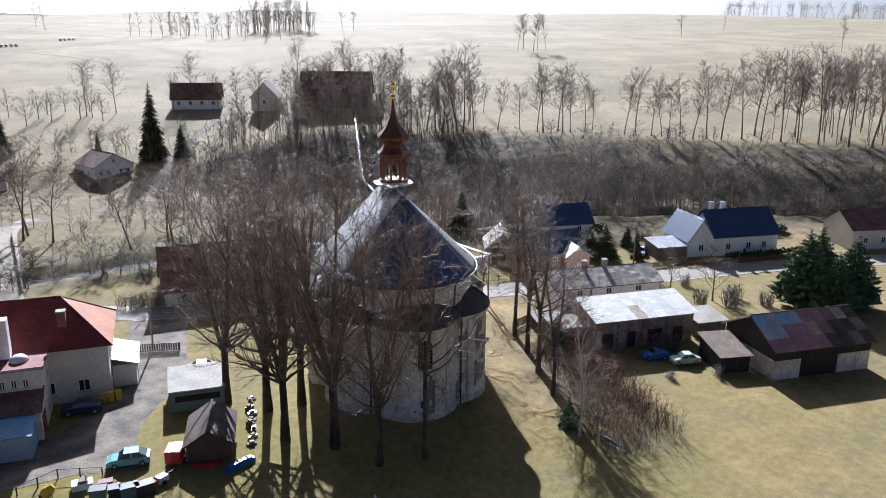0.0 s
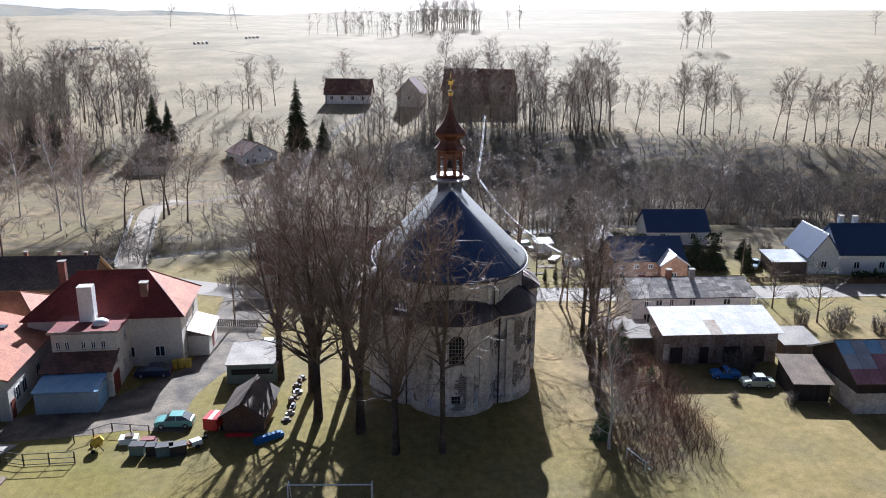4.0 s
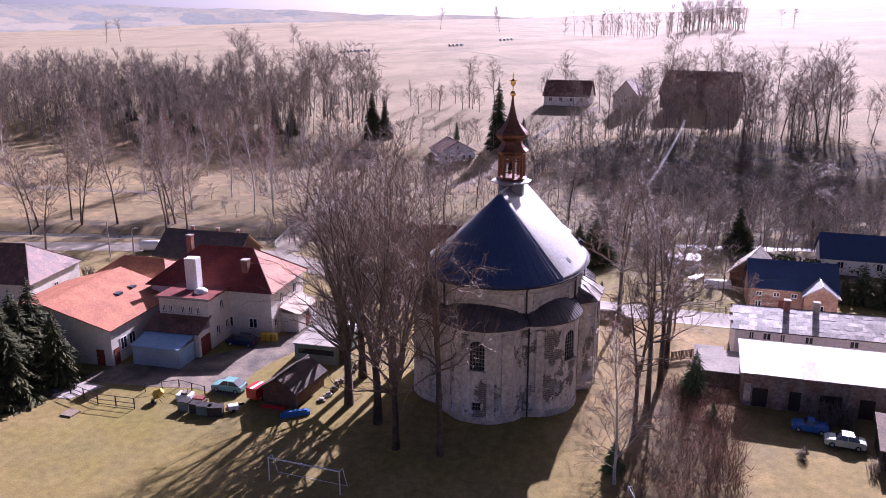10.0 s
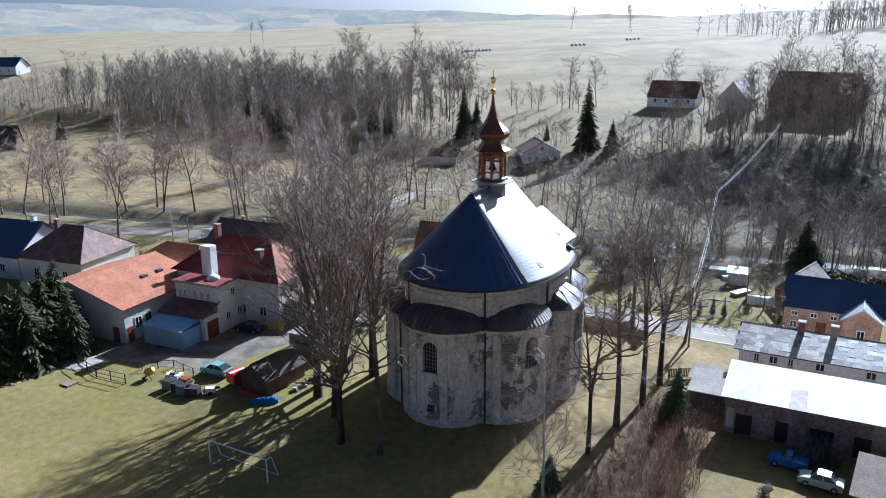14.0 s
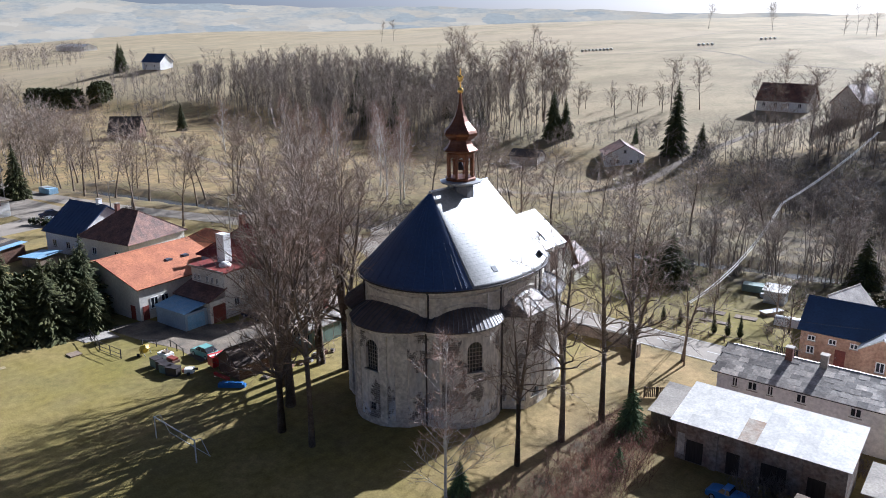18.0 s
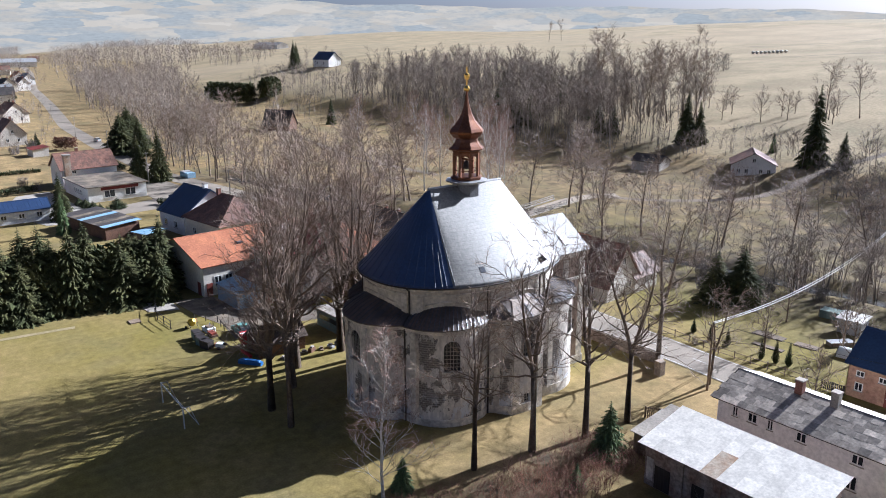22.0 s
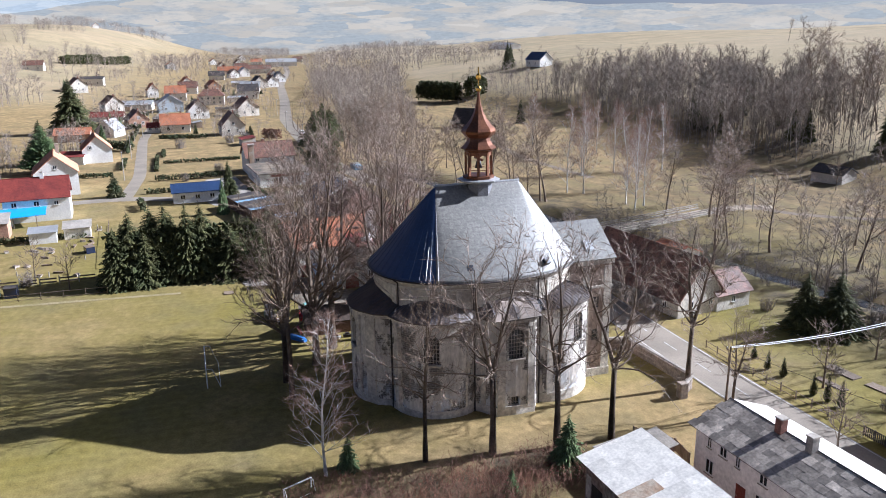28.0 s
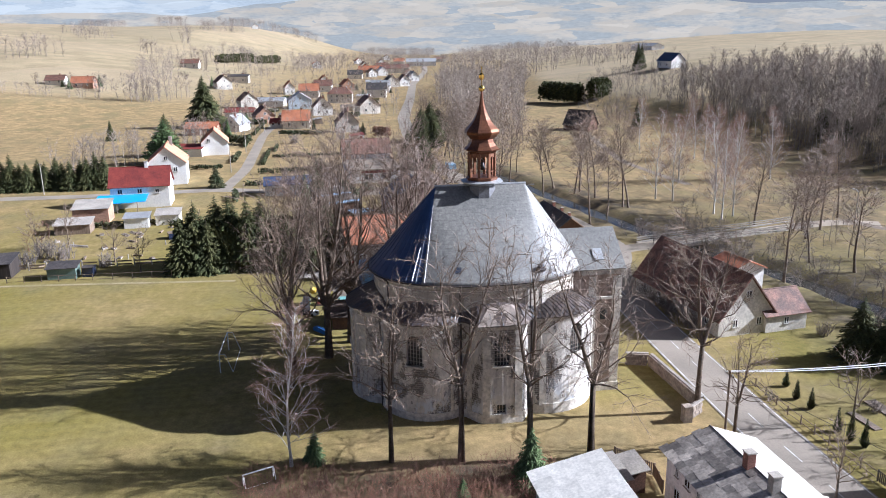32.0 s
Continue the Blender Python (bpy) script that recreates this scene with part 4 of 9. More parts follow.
# little hipped roofs over the side chapels
for s in (1, -1):
    bm = BM()
    e = [Vector((s * 11.05, -1.75, 11.16)), Vector((s * 11.0, 3.55, 11.16)), Vector((s * 8.3, 4.3, 11.3)), Vector((s * 8.3, -2.5, 11.3))]
    t = [Vector((s * 9.2, -0.3, 12.55)), Vector((s * 9.2, 2.1, 12.55)), Vector((s * 8.2, 2.3, 12.8)), Vector((s * 8.2, -0.5, 12.8))]
    a = [bm.verts.new(p) for p in e]
    b = [bm.verts.new(p) for p in t]
    bm.faces.new(b)
    bm.faces.new(a[::-1])
    for i in range(4):
        bm.faces.new((a[i], a[(i + 1) % 4], b[(i + 1) % 4], b[i]))
    part("chapel_roof", bm, M_SEAM_PALE, church, "pale seamed metal chapel roof")
# main roof: half cones at the ends, ruled sides between
RS, RN, RZ, EZ = -4.32, 5.61, 23.45, 14.95
bm = BM()
rows = []
U = [0.0, 0.04, 0.1, 0.2, 0.35, 0.5, 0.65, 0.8, 0.92, 1.0]
NA = 128
for i in range(NA):
    a = 2 * math.pi * i / NA
    ex, ey = oval(9.25, 11.85, a)
    ty = min(max((ey + 6.2) / 12.4, 0), 1) * (RN - RS) + RS
    col = []
    for q in U:
        zz = EZ + (RZ - EZ) * (0.10 * q + 0.90 * q ** 1.12) + 0.25 * math.sin(math.pi * q)
        col.append(bm.verts.new((ex * (1 - q) + 0.12 * math.copysign(1, ex) * q, ey * (1 - q) + ty * q, zz)))
    rows.append(col)
for i in range(NA):
    a, b = rows[i], rows[(i + 1) % NA]
    for k in range(len(U) - 1):
        fc = bm.faces.new((a[k], b[k], b[k + 1], a[k + 1]))
        if max(a[0].co.y, b[0].co.y) < -6.8:
            fc.material_index = 1
und = [bm.verts.new((c[0].co.x * 0.985, c[0].co.y * 0.985, EZ - 0.12)) for c in rows]
for i in range(NA):
    bm.faces.new((und[i], und[(i + 1) % NA], rows[(i + 1) % NA][0], rows[i][0]))
bmesh.ops.remove_doubles(bm, verts=bm.verts[:], dist=0.02)
roof = part("main_roof", bm, M_SLATE, church, "steep grey slate roof with a navy sheet-metal end", smooth=True)
roof.data.materials.append(M_BLUECONE)
for i in range(17):
    a = radians(-90 + (i - 8) * 6.6)
    ex, ey = oval(9.25, 11.85, a)
    pts = []
    for q in (0.01, 0.15, 0.3, 0.5, 0.75, 0.96):
        zz = EZ + (RZ - EZ) * (0.10 * q + 0.90 * q ** 1.12) + 0.25 * math.sin(math.pi * q) + 0.02
        pts.append((ex * (1 - q), ey * (1 - q) + RS * q, zz))
    part("sheet_seam", tube(BM(), pts, 0.032, 4), M_BLUECONE, roof)
bm = BM()
tube(bm, [(0, RS - 0.1, RZ + 0.02), (0, RN + 0.1, RZ + 0.02)], 0.16, 6)
part("ridge_cap", bm, M_ZINC, roof)
for i in (-1, 1):
    for sy, ty, up in ((-6.7, RS, 0.8), (-7.9, RS, 0.36), (6.9, RN, 1.0)):
        ex = i * 9.25 * (1 - abs(sy / 11.85) ** 2.2) ** (1 / 2.2)
        pts = []
        for q in (0.02, 0.15 * up, 0.3 * up, 0.5 * up, 0.75 * up, up):
            zz = EZ + (RZ - EZ) * (0.10 * q + 0.90 * q ** 1.12) + 0.25 * math.sin(math.pi * q) + 0.04
            pts.append((ex * (1 - q), sy * (1 - q) + ty * q, zz))
        part("hip_seam", tube(BM(), pts, 0.045, 5), M_ZINC, roof, "pale metal seam")
gut = BM()
tube(gut, [(x * 1.0 - CX, y - CY, EZ - 0.06) for x, y in (ellipse(9.33, 11.93, 72) + [ellipse(9.33, 11.93, 72)[0]])], 0.09, 5)
part("gutter", gut, M_PIPE, roof)
for ax, ay, az in ((7.45, -3.05, 15.95), (-7.45, -3.05, 15.95), (7.6, 5.6, 15.9), (-7.6, 5.6, 15.9)):  # small roof hatches
    m = Matrix.Translation((ax, ay, az)) @ Matrix.Rotation(math.atan2(ay * 0.5, ax), 4, "Z") @ Matrix.Rotation(radians(42), 4, "Y")
    part("roof_hatch", box(BM(), -0.35, -0.3, -0.15, 0.35, 0.3, 0.3, m), M_SEAM, roof)
for s in (1, -1):
    for x, y, dx, dy in ((5.1, -11.12, 4.55, -10.12), (8.72, -3.05, 8.5, -3.05), (8.95, 4.35, 8.45, 4.3)):
        pts = [(s * x, y, 0.2), (s * x, y, 10.9), (s * (x + 0.35 * (x - dx)), y + 0.35 * (y - dy), 11.2), (s * dx, dy, 11.95), (s * dx, dy, 14.4), (s * (dx * 1.06), dy * 1.05, 14.85)]
        part("downpipe", tube(BM(), pts, 0.10, 6), M_PIPE, church, "dark metal downpipe")
# north wing
wx0, wx1, wy0, wy1 = -4.4, 4.4, 9.0, 15.5
bm = BM()
lo = [bm.verts.new((x, y, -0.6)) for x, y in ((wx0, wy0), (wx1, wy0), (wx1, wy1), (wx0, wy1))]
hi = [bm.verts.new((x, y, 14.5)) for x, y in ((wx0, wy0), (wx1, wy0), (wx1, wy1), (wx0, wy1))]
gt = [bm.verts.new((0, wy0, 17.8)), bm.verts.new((0, wy1, 17.8))]
for fc in ((lo[3], lo[2], lo[1], lo[0]), (lo[1], lo[2], hi[2], hi[1]), (lo[3], lo[0], hi[0], hi[3]), (lo[2], lo[3], hi[3], gt[1], hi[2]), (lo[0], lo[1], hi[1], gt[0], hi[0]), (hi[1], hi[2], gt[1], gt[0]), (hi[3], hi[0], gt[0], gt[1])):
    bm.faces.new(fc)
wing = part("wing", bm, M_WING, church, "brown-grey plaster porch wing with pale pilasters")
for x in (wx0 + 0.5, wx1 - 0.5):
    part("wing_pilaster", box(BM(), x - 0.5, wy1 - 0.4, 0, x + 0.5, wy1 + 0.15, 13.6), M_PLASTER_LIGHT, wing)
for s in (wx0, wx1):
    for y in (wy1 - 0.45, wy1 - 3.2):
        part("wing_pilaster", box(BM(), s - 0.14, y - 0.42, 0, s + 0.14, y + 0.42, 13.6), M_PLASTER_LIGHT, wing)
    part("wing_string_course", box(BM(), s - 0.2, wy0 + 2.6, 11.0, s + 0.2, wy1 + 0.2, 11.3), M_PLASTER_LIGHT, wing)
    part("wing_plinth", box(BM(), s - 0.18, wy0 + 2.6, -0.5, s + 0.18, wy1 + 0.2, 1.0), M_PLASTER_LIGHT, wing)
    for z in (8.6, 4.6):
        part("wing_window", box(BM(), s - 0.03, wy1 - 2.2, z, s + 0.03, wy1 - 1.45, z + 1.3), M_GLASS, wing)
    part("wing_cornice", box(BM(), s - 0.3, wy0 + 2, 13.9, s + 0.3, wy1 + 0.3, 14.45), M_PLASTER_LIGHT, wing)
part("wing_cornice", box(BM(), wx0 + 0.304, wy1 - 0.2, 13.9, wx1 - 0.304, wy1 + 0.3, 14.45), M_PLASTER_LIGHT, wing)
part("portal", box(BM(), -1.2, wy1 - 0.02, 0, 1.2, wy1 + 0.06, 3.4), M_BROWNBOARD, wing, "brown wooden portal door")
wroof = None
for s in (1, -1):
    sl = slab(BM(), (s * 4.85, 3.6, 14.55), (s * 4.85, wy1 + 0.45, 14.55), (0, wy1 + 0.45, 18.1), (0, 3.6, 18.1), 0.14)
    sl = part("wing_roof", sl, M_SLATE, church, "grey slate wing roof")
    wroof = sl if s > 0 else wroof
k = (18.1 - 14.55) / 4.85
part("skylight", slab(BM(), (2.6, 12.6, 18.14 - k * 2.6 + 0.1), (3.9, 12.6, 18.14 - k * 3.9 + 0.1), (3.9, 13.7, 18.14 - k * 3.9 + 0.1), (2.6, 13.7, 18.14 - k * 2.6 + 0.1), 0.2), M_ZINC, wroof)
# lantern
LX, LY = 0.0, 90.3 - CY
lan = part("lantern_base", lathe(BM(), [(1.55, 21.0), (1.5, 23.6), (1.7, 23.75)], 8, LX, LY, math.pi / 8), M_DARKSTONE, church, "grey octagonal lantern base")
part("gallery", lathe(BM(), [(1.7, 23.6), (2.35, 23.85), (2.4, 23.98), (1.6, 24.1)], 8, LX, LY, math.pi / 8), M_ZINC, lan, "pale sheet-metal gallery")
part("lantern_floor", lathe(BM(), [(1.72, 24.1), (1.78, 24.35), (1.6, 24.45)], 8, LX, LY, math.pi / 8), M_COPPER, lan)
for i in range(8):
    a = math.pi / 8 + i * math.pi / 4
    m = Matrix.Translation((LX, LY, 0)) @ Matrix.Rotation(a, 4, "Z")
    part("post", box(BM(), 1.28, -0.13, 24.4, 1.54, 0.13, 27.0, m), M_WOODRED, lan)
    m = Matrix.Translation((LX, LY, 0)) @ Matrix.Rotation(a + math.pi / 8, 4, "Z")
    bm = BM()
    w = 0.5
    out = [(-w, 27.0), (-w, 26.2)] + [(-w * math.cos(math.pi * k / 6) * 0.96, 26.2 + 0.5 * math.sin(math.pi * k / 6)) for k in range(1, 6)] + [(w, 26.2), (w, 27.0)]
    f0 = [bm.verts.new(m @ Vector((1.36, p, q))) for p, q in out]
    f1 = [bm.verts.new(m @ Vector((1.24, p, q))) for p, q in out]
    bm.faces.new(f0)
    bm.faces.new(f1[::-1])
    for k in range(len(out)):
        bm.faces.new((f0[k], f1[k], f1[(k + 1) % len(out)], f0[(k + 1) % len(out)]))
    part("arch", bm, M_WOODRED, lan)
    part("railing", box(BM(), 1.3, -w, 25.05, 1.36, w, 25.12, m), M_WOODRED, lan)
part("bell", lathe(BM(), [(0.45, 25.2), (0.36, 25.5), (0.26, 25.9), (0.1, 26.1)], 12, LX, LY), M_PIPE, lan, "dark bronze bell", True)
part("bell_yoke", box(BM(), LX - 1.2, LY - 0.08, 26.1, LX + 1.2, LY + 0.08, 26.3), M_WOODRED, lan)
T8 = math.pi / 8
part("lantern_skirt", lathe(BM(), [(1.45, 26.95), (1.62, 27.25), (1.95, 27.35), (1.98, 27.45), (1.6, 27.75), (1.32, 28.15), (1.2, 28.55)], 8, LX, LY, T8), M_COPPER, lan, "copper-brown flared skirt roof")
onion = part("onion_dome", lathe(BM(), [(1.2, 28.5), (1.45, 28.65), (1.85, 29.05), (1.9, 29.3), (1.75, 29.6), (1.35, 30.0), (0.95, 30.5), (0.62, 31.1), (0.38, 31.8), (0.2, 32.6), (0.1, 33.5)], 8, LX, LY, T8), M_COPPER, lan, "copper-brown onion dome")
part("ball", lathe(BM(), [(0.05, 33.45), (0.25, 33.55), (0.34, 33.8), (0.25, 34.05), (0.05, 34.15)], 12, LX, LY), M_GOLD, onion, "gilded ball", True)
bm = box(BM(), LX - 0.05, LY - 0.05, 34.1, LX + 0.05, LY + 0.05, 36.1)
box(bm, LX - 0.45, LY - 0.05, 35.2, LX + 0.45, LY + 0.05, 35.32)
box(bm, LX - 0.25, LY - 0.05, 34.75, LX + 0.25, LY + 0.05, 34.84)
lathe(bm, [(0.02, 34.6), (0.3, 34.9), (0.3, 35.2), (0.02, 35.5)], 8, LX, LY)
part("cross", bm, M_GOLD, onion, "gilded cross with rays")

# ---- buildings ----


def window_on(parent, m, w, h, frame_mat=None, label="", cross=True):
    """A framed window in a wall: m has x along the wall, y outwards, z up; origin at the middle of the foot."""
    fr = BM()
    t = min(0.12, w * 0.11)
    box(fr, -w / 2, -0.05, 0, -w / 2 + t, 0.05, h, m)
    box(fr, w / 2 - t, -0.05, 0, w / 2, 0.05, h, m)
    box(fr, -w / 2 + t, -0.05, 0, w / 2 - t, 0.05, t, m)
    box(fr, -w / 2 + t, -0.05, h - t, w / 2 - t, 0.05, h, m)
    if cross:
        box(fr, -0.05, -0.02, t, 0.05, 0.045, h - t, m)
    win = part("window", fr, frame_mat or M_FRAME, parent, label)
    part("pane", box(BM(), -w / 2 + t, -0.04, t, w / 2 - t, 0.012, h - t, m), M_GLASS, win)
    part("sill", box(BM(), -w / 2 - 0.06, -0.04, -0.08, w / 2 + 0.06, 0.13, -0.004, m), M_CONCRETE, win)
    return win


def side_pose(side, L, W, pos, z):
    if side == "f":
        return pose(pos, -W / 2 - 0.004, z, 0, 0, 180)
    if side == "b":
        return pose(pos, W / 2 + 0.004, z, 0, 0, 0)
    if side == "r":
        return pose(L / 2 + 0.004, pos, z, 0, 0, -90)
    return pose(-L / 2 - 0.004, pos, z, 0, 0, 90)


def house(name, label, category, x, y, rz, L, W, eave, ridge, wall_m, roof_m, over=0.45, wins=(), doors=(), chims=(), hip=0.0, gable_m=None, sink=0.4, group="", base=None, flat=False, roof2=None, rib=0.0):
    """A building with its ridge along its own x: walls, roof, windows (side, place, foot, width, height), doors, chimneys."""
    t = thing(name, label, category, x, y, h1(x, y) if base is None else base, rz, group)
    bm = BM()
    hl, hw = L / 2, W / 2
    if flat or hip:
        box(bm, -hl, -hw, -sink, hl, hw, eave)
    else:
        lo = [(-hl, -hw), (hl, -hw), (hl, hw), (-hl, hw)]
        a = [bm.verts.new((p, q, -sink)) for p, q in lo]
        b = [bm.verts.new((p, q, eave)) for p, q in lo]
        g0, g1 = bm.verts.new((-hl, 0, ridge - 0.12)), bm.verts.new((hl, 0, ridge - 0.12))
        bm.faces.new(a[::-1])
        for i, j in ((0, 1), (2, 3)):
            bm.faces.new((a[i], a[j], b[j], b[i]))
        bm.faces.new((a[1], a[2], b[2], g1, b[1]))
        bm.faces.new((a[3], a[0], b[0], g0, b[3]))
        bm.faces.new((b[0], b[1], g1, g0))
        bm.faces.new((b[2], b[3], g0, g1))
    part("wall", bm, wall_m, t)
    if gable_m:
        for s in (-1, 1):
            bm = BM()
            xx = s * (hl + 0.03)
            f0 = [bm.verts.new((xx, p, q)) for p, q in ((-hw, eave), (hw, eave), (0, ridge - 0.15))]
            f1 = [bm.verts.new((s * (hl - 0.05), p, q)) for p, q in ((-hw, eave), (hw, eave), (0, ridge - 0.15))]
            bm.faces.new(f0)
            bm.faces.new(f1[::-1])
            for i in range(3):
                bm.faces.new((f0[i], f1[i], f1[(i + 1) % 3], f0[(i + 1) % 3]))
            part("gable", bm, gable_m, t)
    if flat:
        rf = part("roof", box(BM(), -hl - over, -hw - over, eave, hl + over, hw + over, eave + 0.25), roof_m, t)
        part("roof_edge", box(BM(), -hl - over - 0.03, -hw - over - 0.03, eave + 0.05, hl + over + 0.03, -hw - over, eave + 0.33), M_CONCRETE, rf)
    elif hip:
        bm = BM()
        e = [(-hl - over, -hw - over), (hl + over, -hw - over), (hl + over, hw + over), (-hl - over, hw + over)]
        a = [bm.verts.new((p, q, eave - 0.05)) for p, q in e]
        r = [bm.verts.new((-hip, 0, ridge)), bm.verts.new((hip, 0, ridge))]
        bm.faces.new((a[0], a[1], r[1], r[0]))
        bm.faces.new((a[2], a[3], r[0], r[1]))
        bm.faces.new((a[1], a[2], r[1]))
        bm.faces.new((a[3], a[0], r[0]))
        bm.faces.new(a[::-1])
        bm.faces.ensure_lookup_table()
        if roof2:
            for k in (1, 2):
                bm.faces[k].material_index = 1
        rf = part("roof", bm, roof_m, t)
        # Two tile colours lightened to stand for sunlit roof slopes.
        if roof2:
            rf.data.materials.append(roof2)
        bm = BM()
        tube(bm, [(-hip, 0, ridge + 0.02), (hip, 0, ridge + 0.02)], 0.12, 5)
        part("ridge_tiles", bm, roof_m, rf)
        for s in (-1, 1):
            for q in (-1, 1):
                part("hip_tiles", tube(BM(), [(s * hip, 0, ridge), (s * (hl + over), q * (hw + over), eave)], 0.09, 5), roof_m, rf)
    else:
        k = (ridge - eave) / hw
        ez = eave - over * k
        for s, rm in ((-1, roof_m), (1, roof2 or roof_m)):
            rf = part("roof_slope", slab(BM(), (-hl - over, s * (hw + over), ez + 0.1), (hl + over, s * (hw + over), ez + 0.1), (hl + over, 0, ridge + 0.1), (-hl - over, 0, ridge + 0.1), 0.16), rm, t)
            if rib:
                n = int((L + 2 * over) / rib)
                bm = BM()
                for i in range(n + 1):
                    p = -hl - over + 0.05 + i * (L + 2 * over - 0.1) / n
                    slab(bm, (p - 0.03, s * (hw + over), ez + 0.15), (p + 0.03, s * (hw + over), ez + 0.15), (p + 0.03, 0, ridge + 0.15), (p - 0.03, 0, ridge + 0.15), 0.06)
                tagged(part("roof_ribs", bm, rm, rf), kind="stuff")
        part("ridge_cap", tube(BM(), [(-hl - over, 0, ridge + 0.1), (hl + over, 0, ridge + 0.1)], 0.11, 5), roof_m, t)
    for side, pos, z, w, h in wins:
        window_on(t, side_pose(side, L, W, pos, z), w, h)
    for side, pos, w, h, m in doors:
        d = part("door", box(BM(), -w / 2, -0.04, 0, w / 2, 0.05, h, side_pose(side, L, W, pos, 0)), m, t)
        part("door_handle", box(BM(), w / 2 - 0.2, 0.05, 1.0, w / 2 - 0.08, 0.09, 1.06, side_pose(side, L, W, pos, 0)), M_ZINC, d)
    for cx, cy, w, top, m in chims:
        c = part("chimney", box(BM(), cx - w / 2, cy - w / 2, eave - 0.3, cx + w / 2, cy + w / 2, top), m, t)
        part("chimney_cap", box(BM(), cx - w / 2 - 0.07, cy - w / 2 - 0.07, top, cx + w / 2 + 0.07, cy + w / 2 + 0.07, top + 0.12), M_CONCRETE, c)
    return t


# municipal house and its annexes
# Roof tones follow the light: dark red on shaded slopes, orange on sunlit ones.
muni = house("municipal_house", "cream two-storey house with dark red hipped tile roof", "house", -41.2, 95.3, 5, 18.0, 10.8, 6.6, 11.0, M_CREAM, M_REDTILE, 0.6,
             wins=[("f", 2.6, 1.2, 1.3, 1.5), ("f", 6.2, 1.2, 1.3, 1.5), ("r", -2.2, 4.1, 1.2, 1.5), ("r", 2.2, 4.1, 1.2, 1.5), ("r", -4.2, 1.2, 1.0, 1.3)] + [("b", -7 + 3.5 * i, z, 1.1, 1.5) for i in range(5) for z in (1.1, 4.1)],
             chims=[(4.4, -3.0, 0.9, 10.2, M_CHIMBRICK), (-6.5, 1.2, 0.8, 12.0, M_CHIMBRICK)], hip=4.2, roof2=M_ORANGETILE)
blk = house("annex_block", "cream flat-roofed annex block with small windows", "house", -41.3, 87.2, 5, 7.2, 5.6, 6.8, 7, M_CREAM, M_REDTILE, 0.3,
            wins=[("f", p, 4.9, 0.5, 0.9) for p in (-2.9, -1.9, -0.1, 1.0, 2.1)] + [("r", 0.5, 4.7, 0.9, 1.2), ("r", -0.8, 1.5, 0.9, 1.2), ("r", 1.6, 1.5, 0.9, 1.2)], flat=True)
part("white_chimney", box(BM(), -1.2, 0.2, 6.9, 0.5, 1.5, 11.4), M_WHITE, blk, "tall white rendered chimney")
part("roof_light", lathe(BM(), [(0.9, 7.0), (0.9, 7.35), (0.55, 7.65), (0.1, 7.75)], 12, 1.4, -0.6), M_WHITEPAINT, blk, "domed white roof light", True)
lean = thing("garage_wing", "cream garage wing with a brown lean-to tile roof", "garage", -41.2, 83.2, 0, 5)
part("wall", box(BM(), -3.8, -1.6, -0.4, 3.8, 1.5, 3.2), M_CREAM, lean)
part("roof", slab(BM(), (-4.0, -2.0, 3.35), (4.0, -2.0, 3.35), (4.0, 1.55, 4.7), (-4.0, 1.55, 4.7), 0.15), M_BROWNTILE, lean)
part("garage_door", box(BM(), 3.8, -1.1, 0, 3.86, 1.1, 2.5), M_DOORRED, lean, "dark red garage door")
gar = thing("tin_garage", "small tin garage with pale blue sheet roof", "garage", -41.0, 79.75, 0, 4)
part("wall", box(BM(), -3.3, -1.9, -0.3, 3.3, 1.85, 2.45), mat("blue_grey_boards", (0.33, 0.40, 0.47), (0.27, 0.33, 0.40), 0.7, 0.6, 5, 0.12, 0.1), gar)
for i in range(8):
    x0 = -3.5 + i * 0.875
    part("roof_sheet", slab(BM(), (x0, -2.1, 2.62 + 0.012 * (i % 2)), (x0 + 0.9, -2.1, 2.62 + 0.012 * (i % 2)), (x0 + 0.9, 2.0, 3.22 + 0.012 * (i % 2)), (x0, 2.0, 3.22 + 0.012 * (i % 2)), 0.03), M_BLUESHEET, gar)
part("garage_door", box(BM(), 3.3, -1.5, 0, 3.34, 1.3, 2.1), M_BLUESHEET, gar)
porch = thing("porch", "entrance porch with pale pink sheet roof", "porch", -31.0, 96.6, 0, 5)
part("wall", box(BM(), -1.2, -3.2, -0.3, 1.4, 3.2, 2.7), M_CREAM, porch)
part("roof", slab(BM(), (1.8, -3.5, 2.8), (1.8, 3.5, 2.8), (-1.2, 3.5, 3.7), (-1.2, -3.5, 3.7), 0.12), M_PALETILE, porch)
part("door", box(BM(), 1.4, -0.6, 0, 1.45, 0.6, 2.1), M_DOORRED, porch)
hall = house("hall", "long single-storey hall with faded red tile roof", "hall", -56.0, 83.2, 95, 15.6, 18.6, 4.9, 7.6, M_CREAM, M_ORANGETILE, 0.4,
             wins=[("f", -5.4, 1.4, 1.3, 1.7), ("f", -3.6, 1.4, 1.3, 1.7), ("f", 0.5, 1.4, 1.3, 1.7), ("l", 3.0, 1.0, 1.1, 1.6)], doors=[("f", -6.9, 1.0, 2.1, M_DOORRED), ("l", -7.6, 1.1, 2.1, M_DOORRED)])
for p in (0.4, 3.4):
    part("roof_light", box(BM(), p, -5.0, 5.9, p + 1.0, -4.2, 6.55), M_SEAM, hall)
house("hall_extension", "low hall extension with pale red tile roof", "hall", -58.5, 98.5, 5, 13, 9, 4.6, 7.0, M_CREAM, M_ORANGETILE, 0.4, hip=3.5, wins=[("b", -3, 1.2, 1.2, 1.4), ("b", 2, 1.2, 1.2, 1.4)])
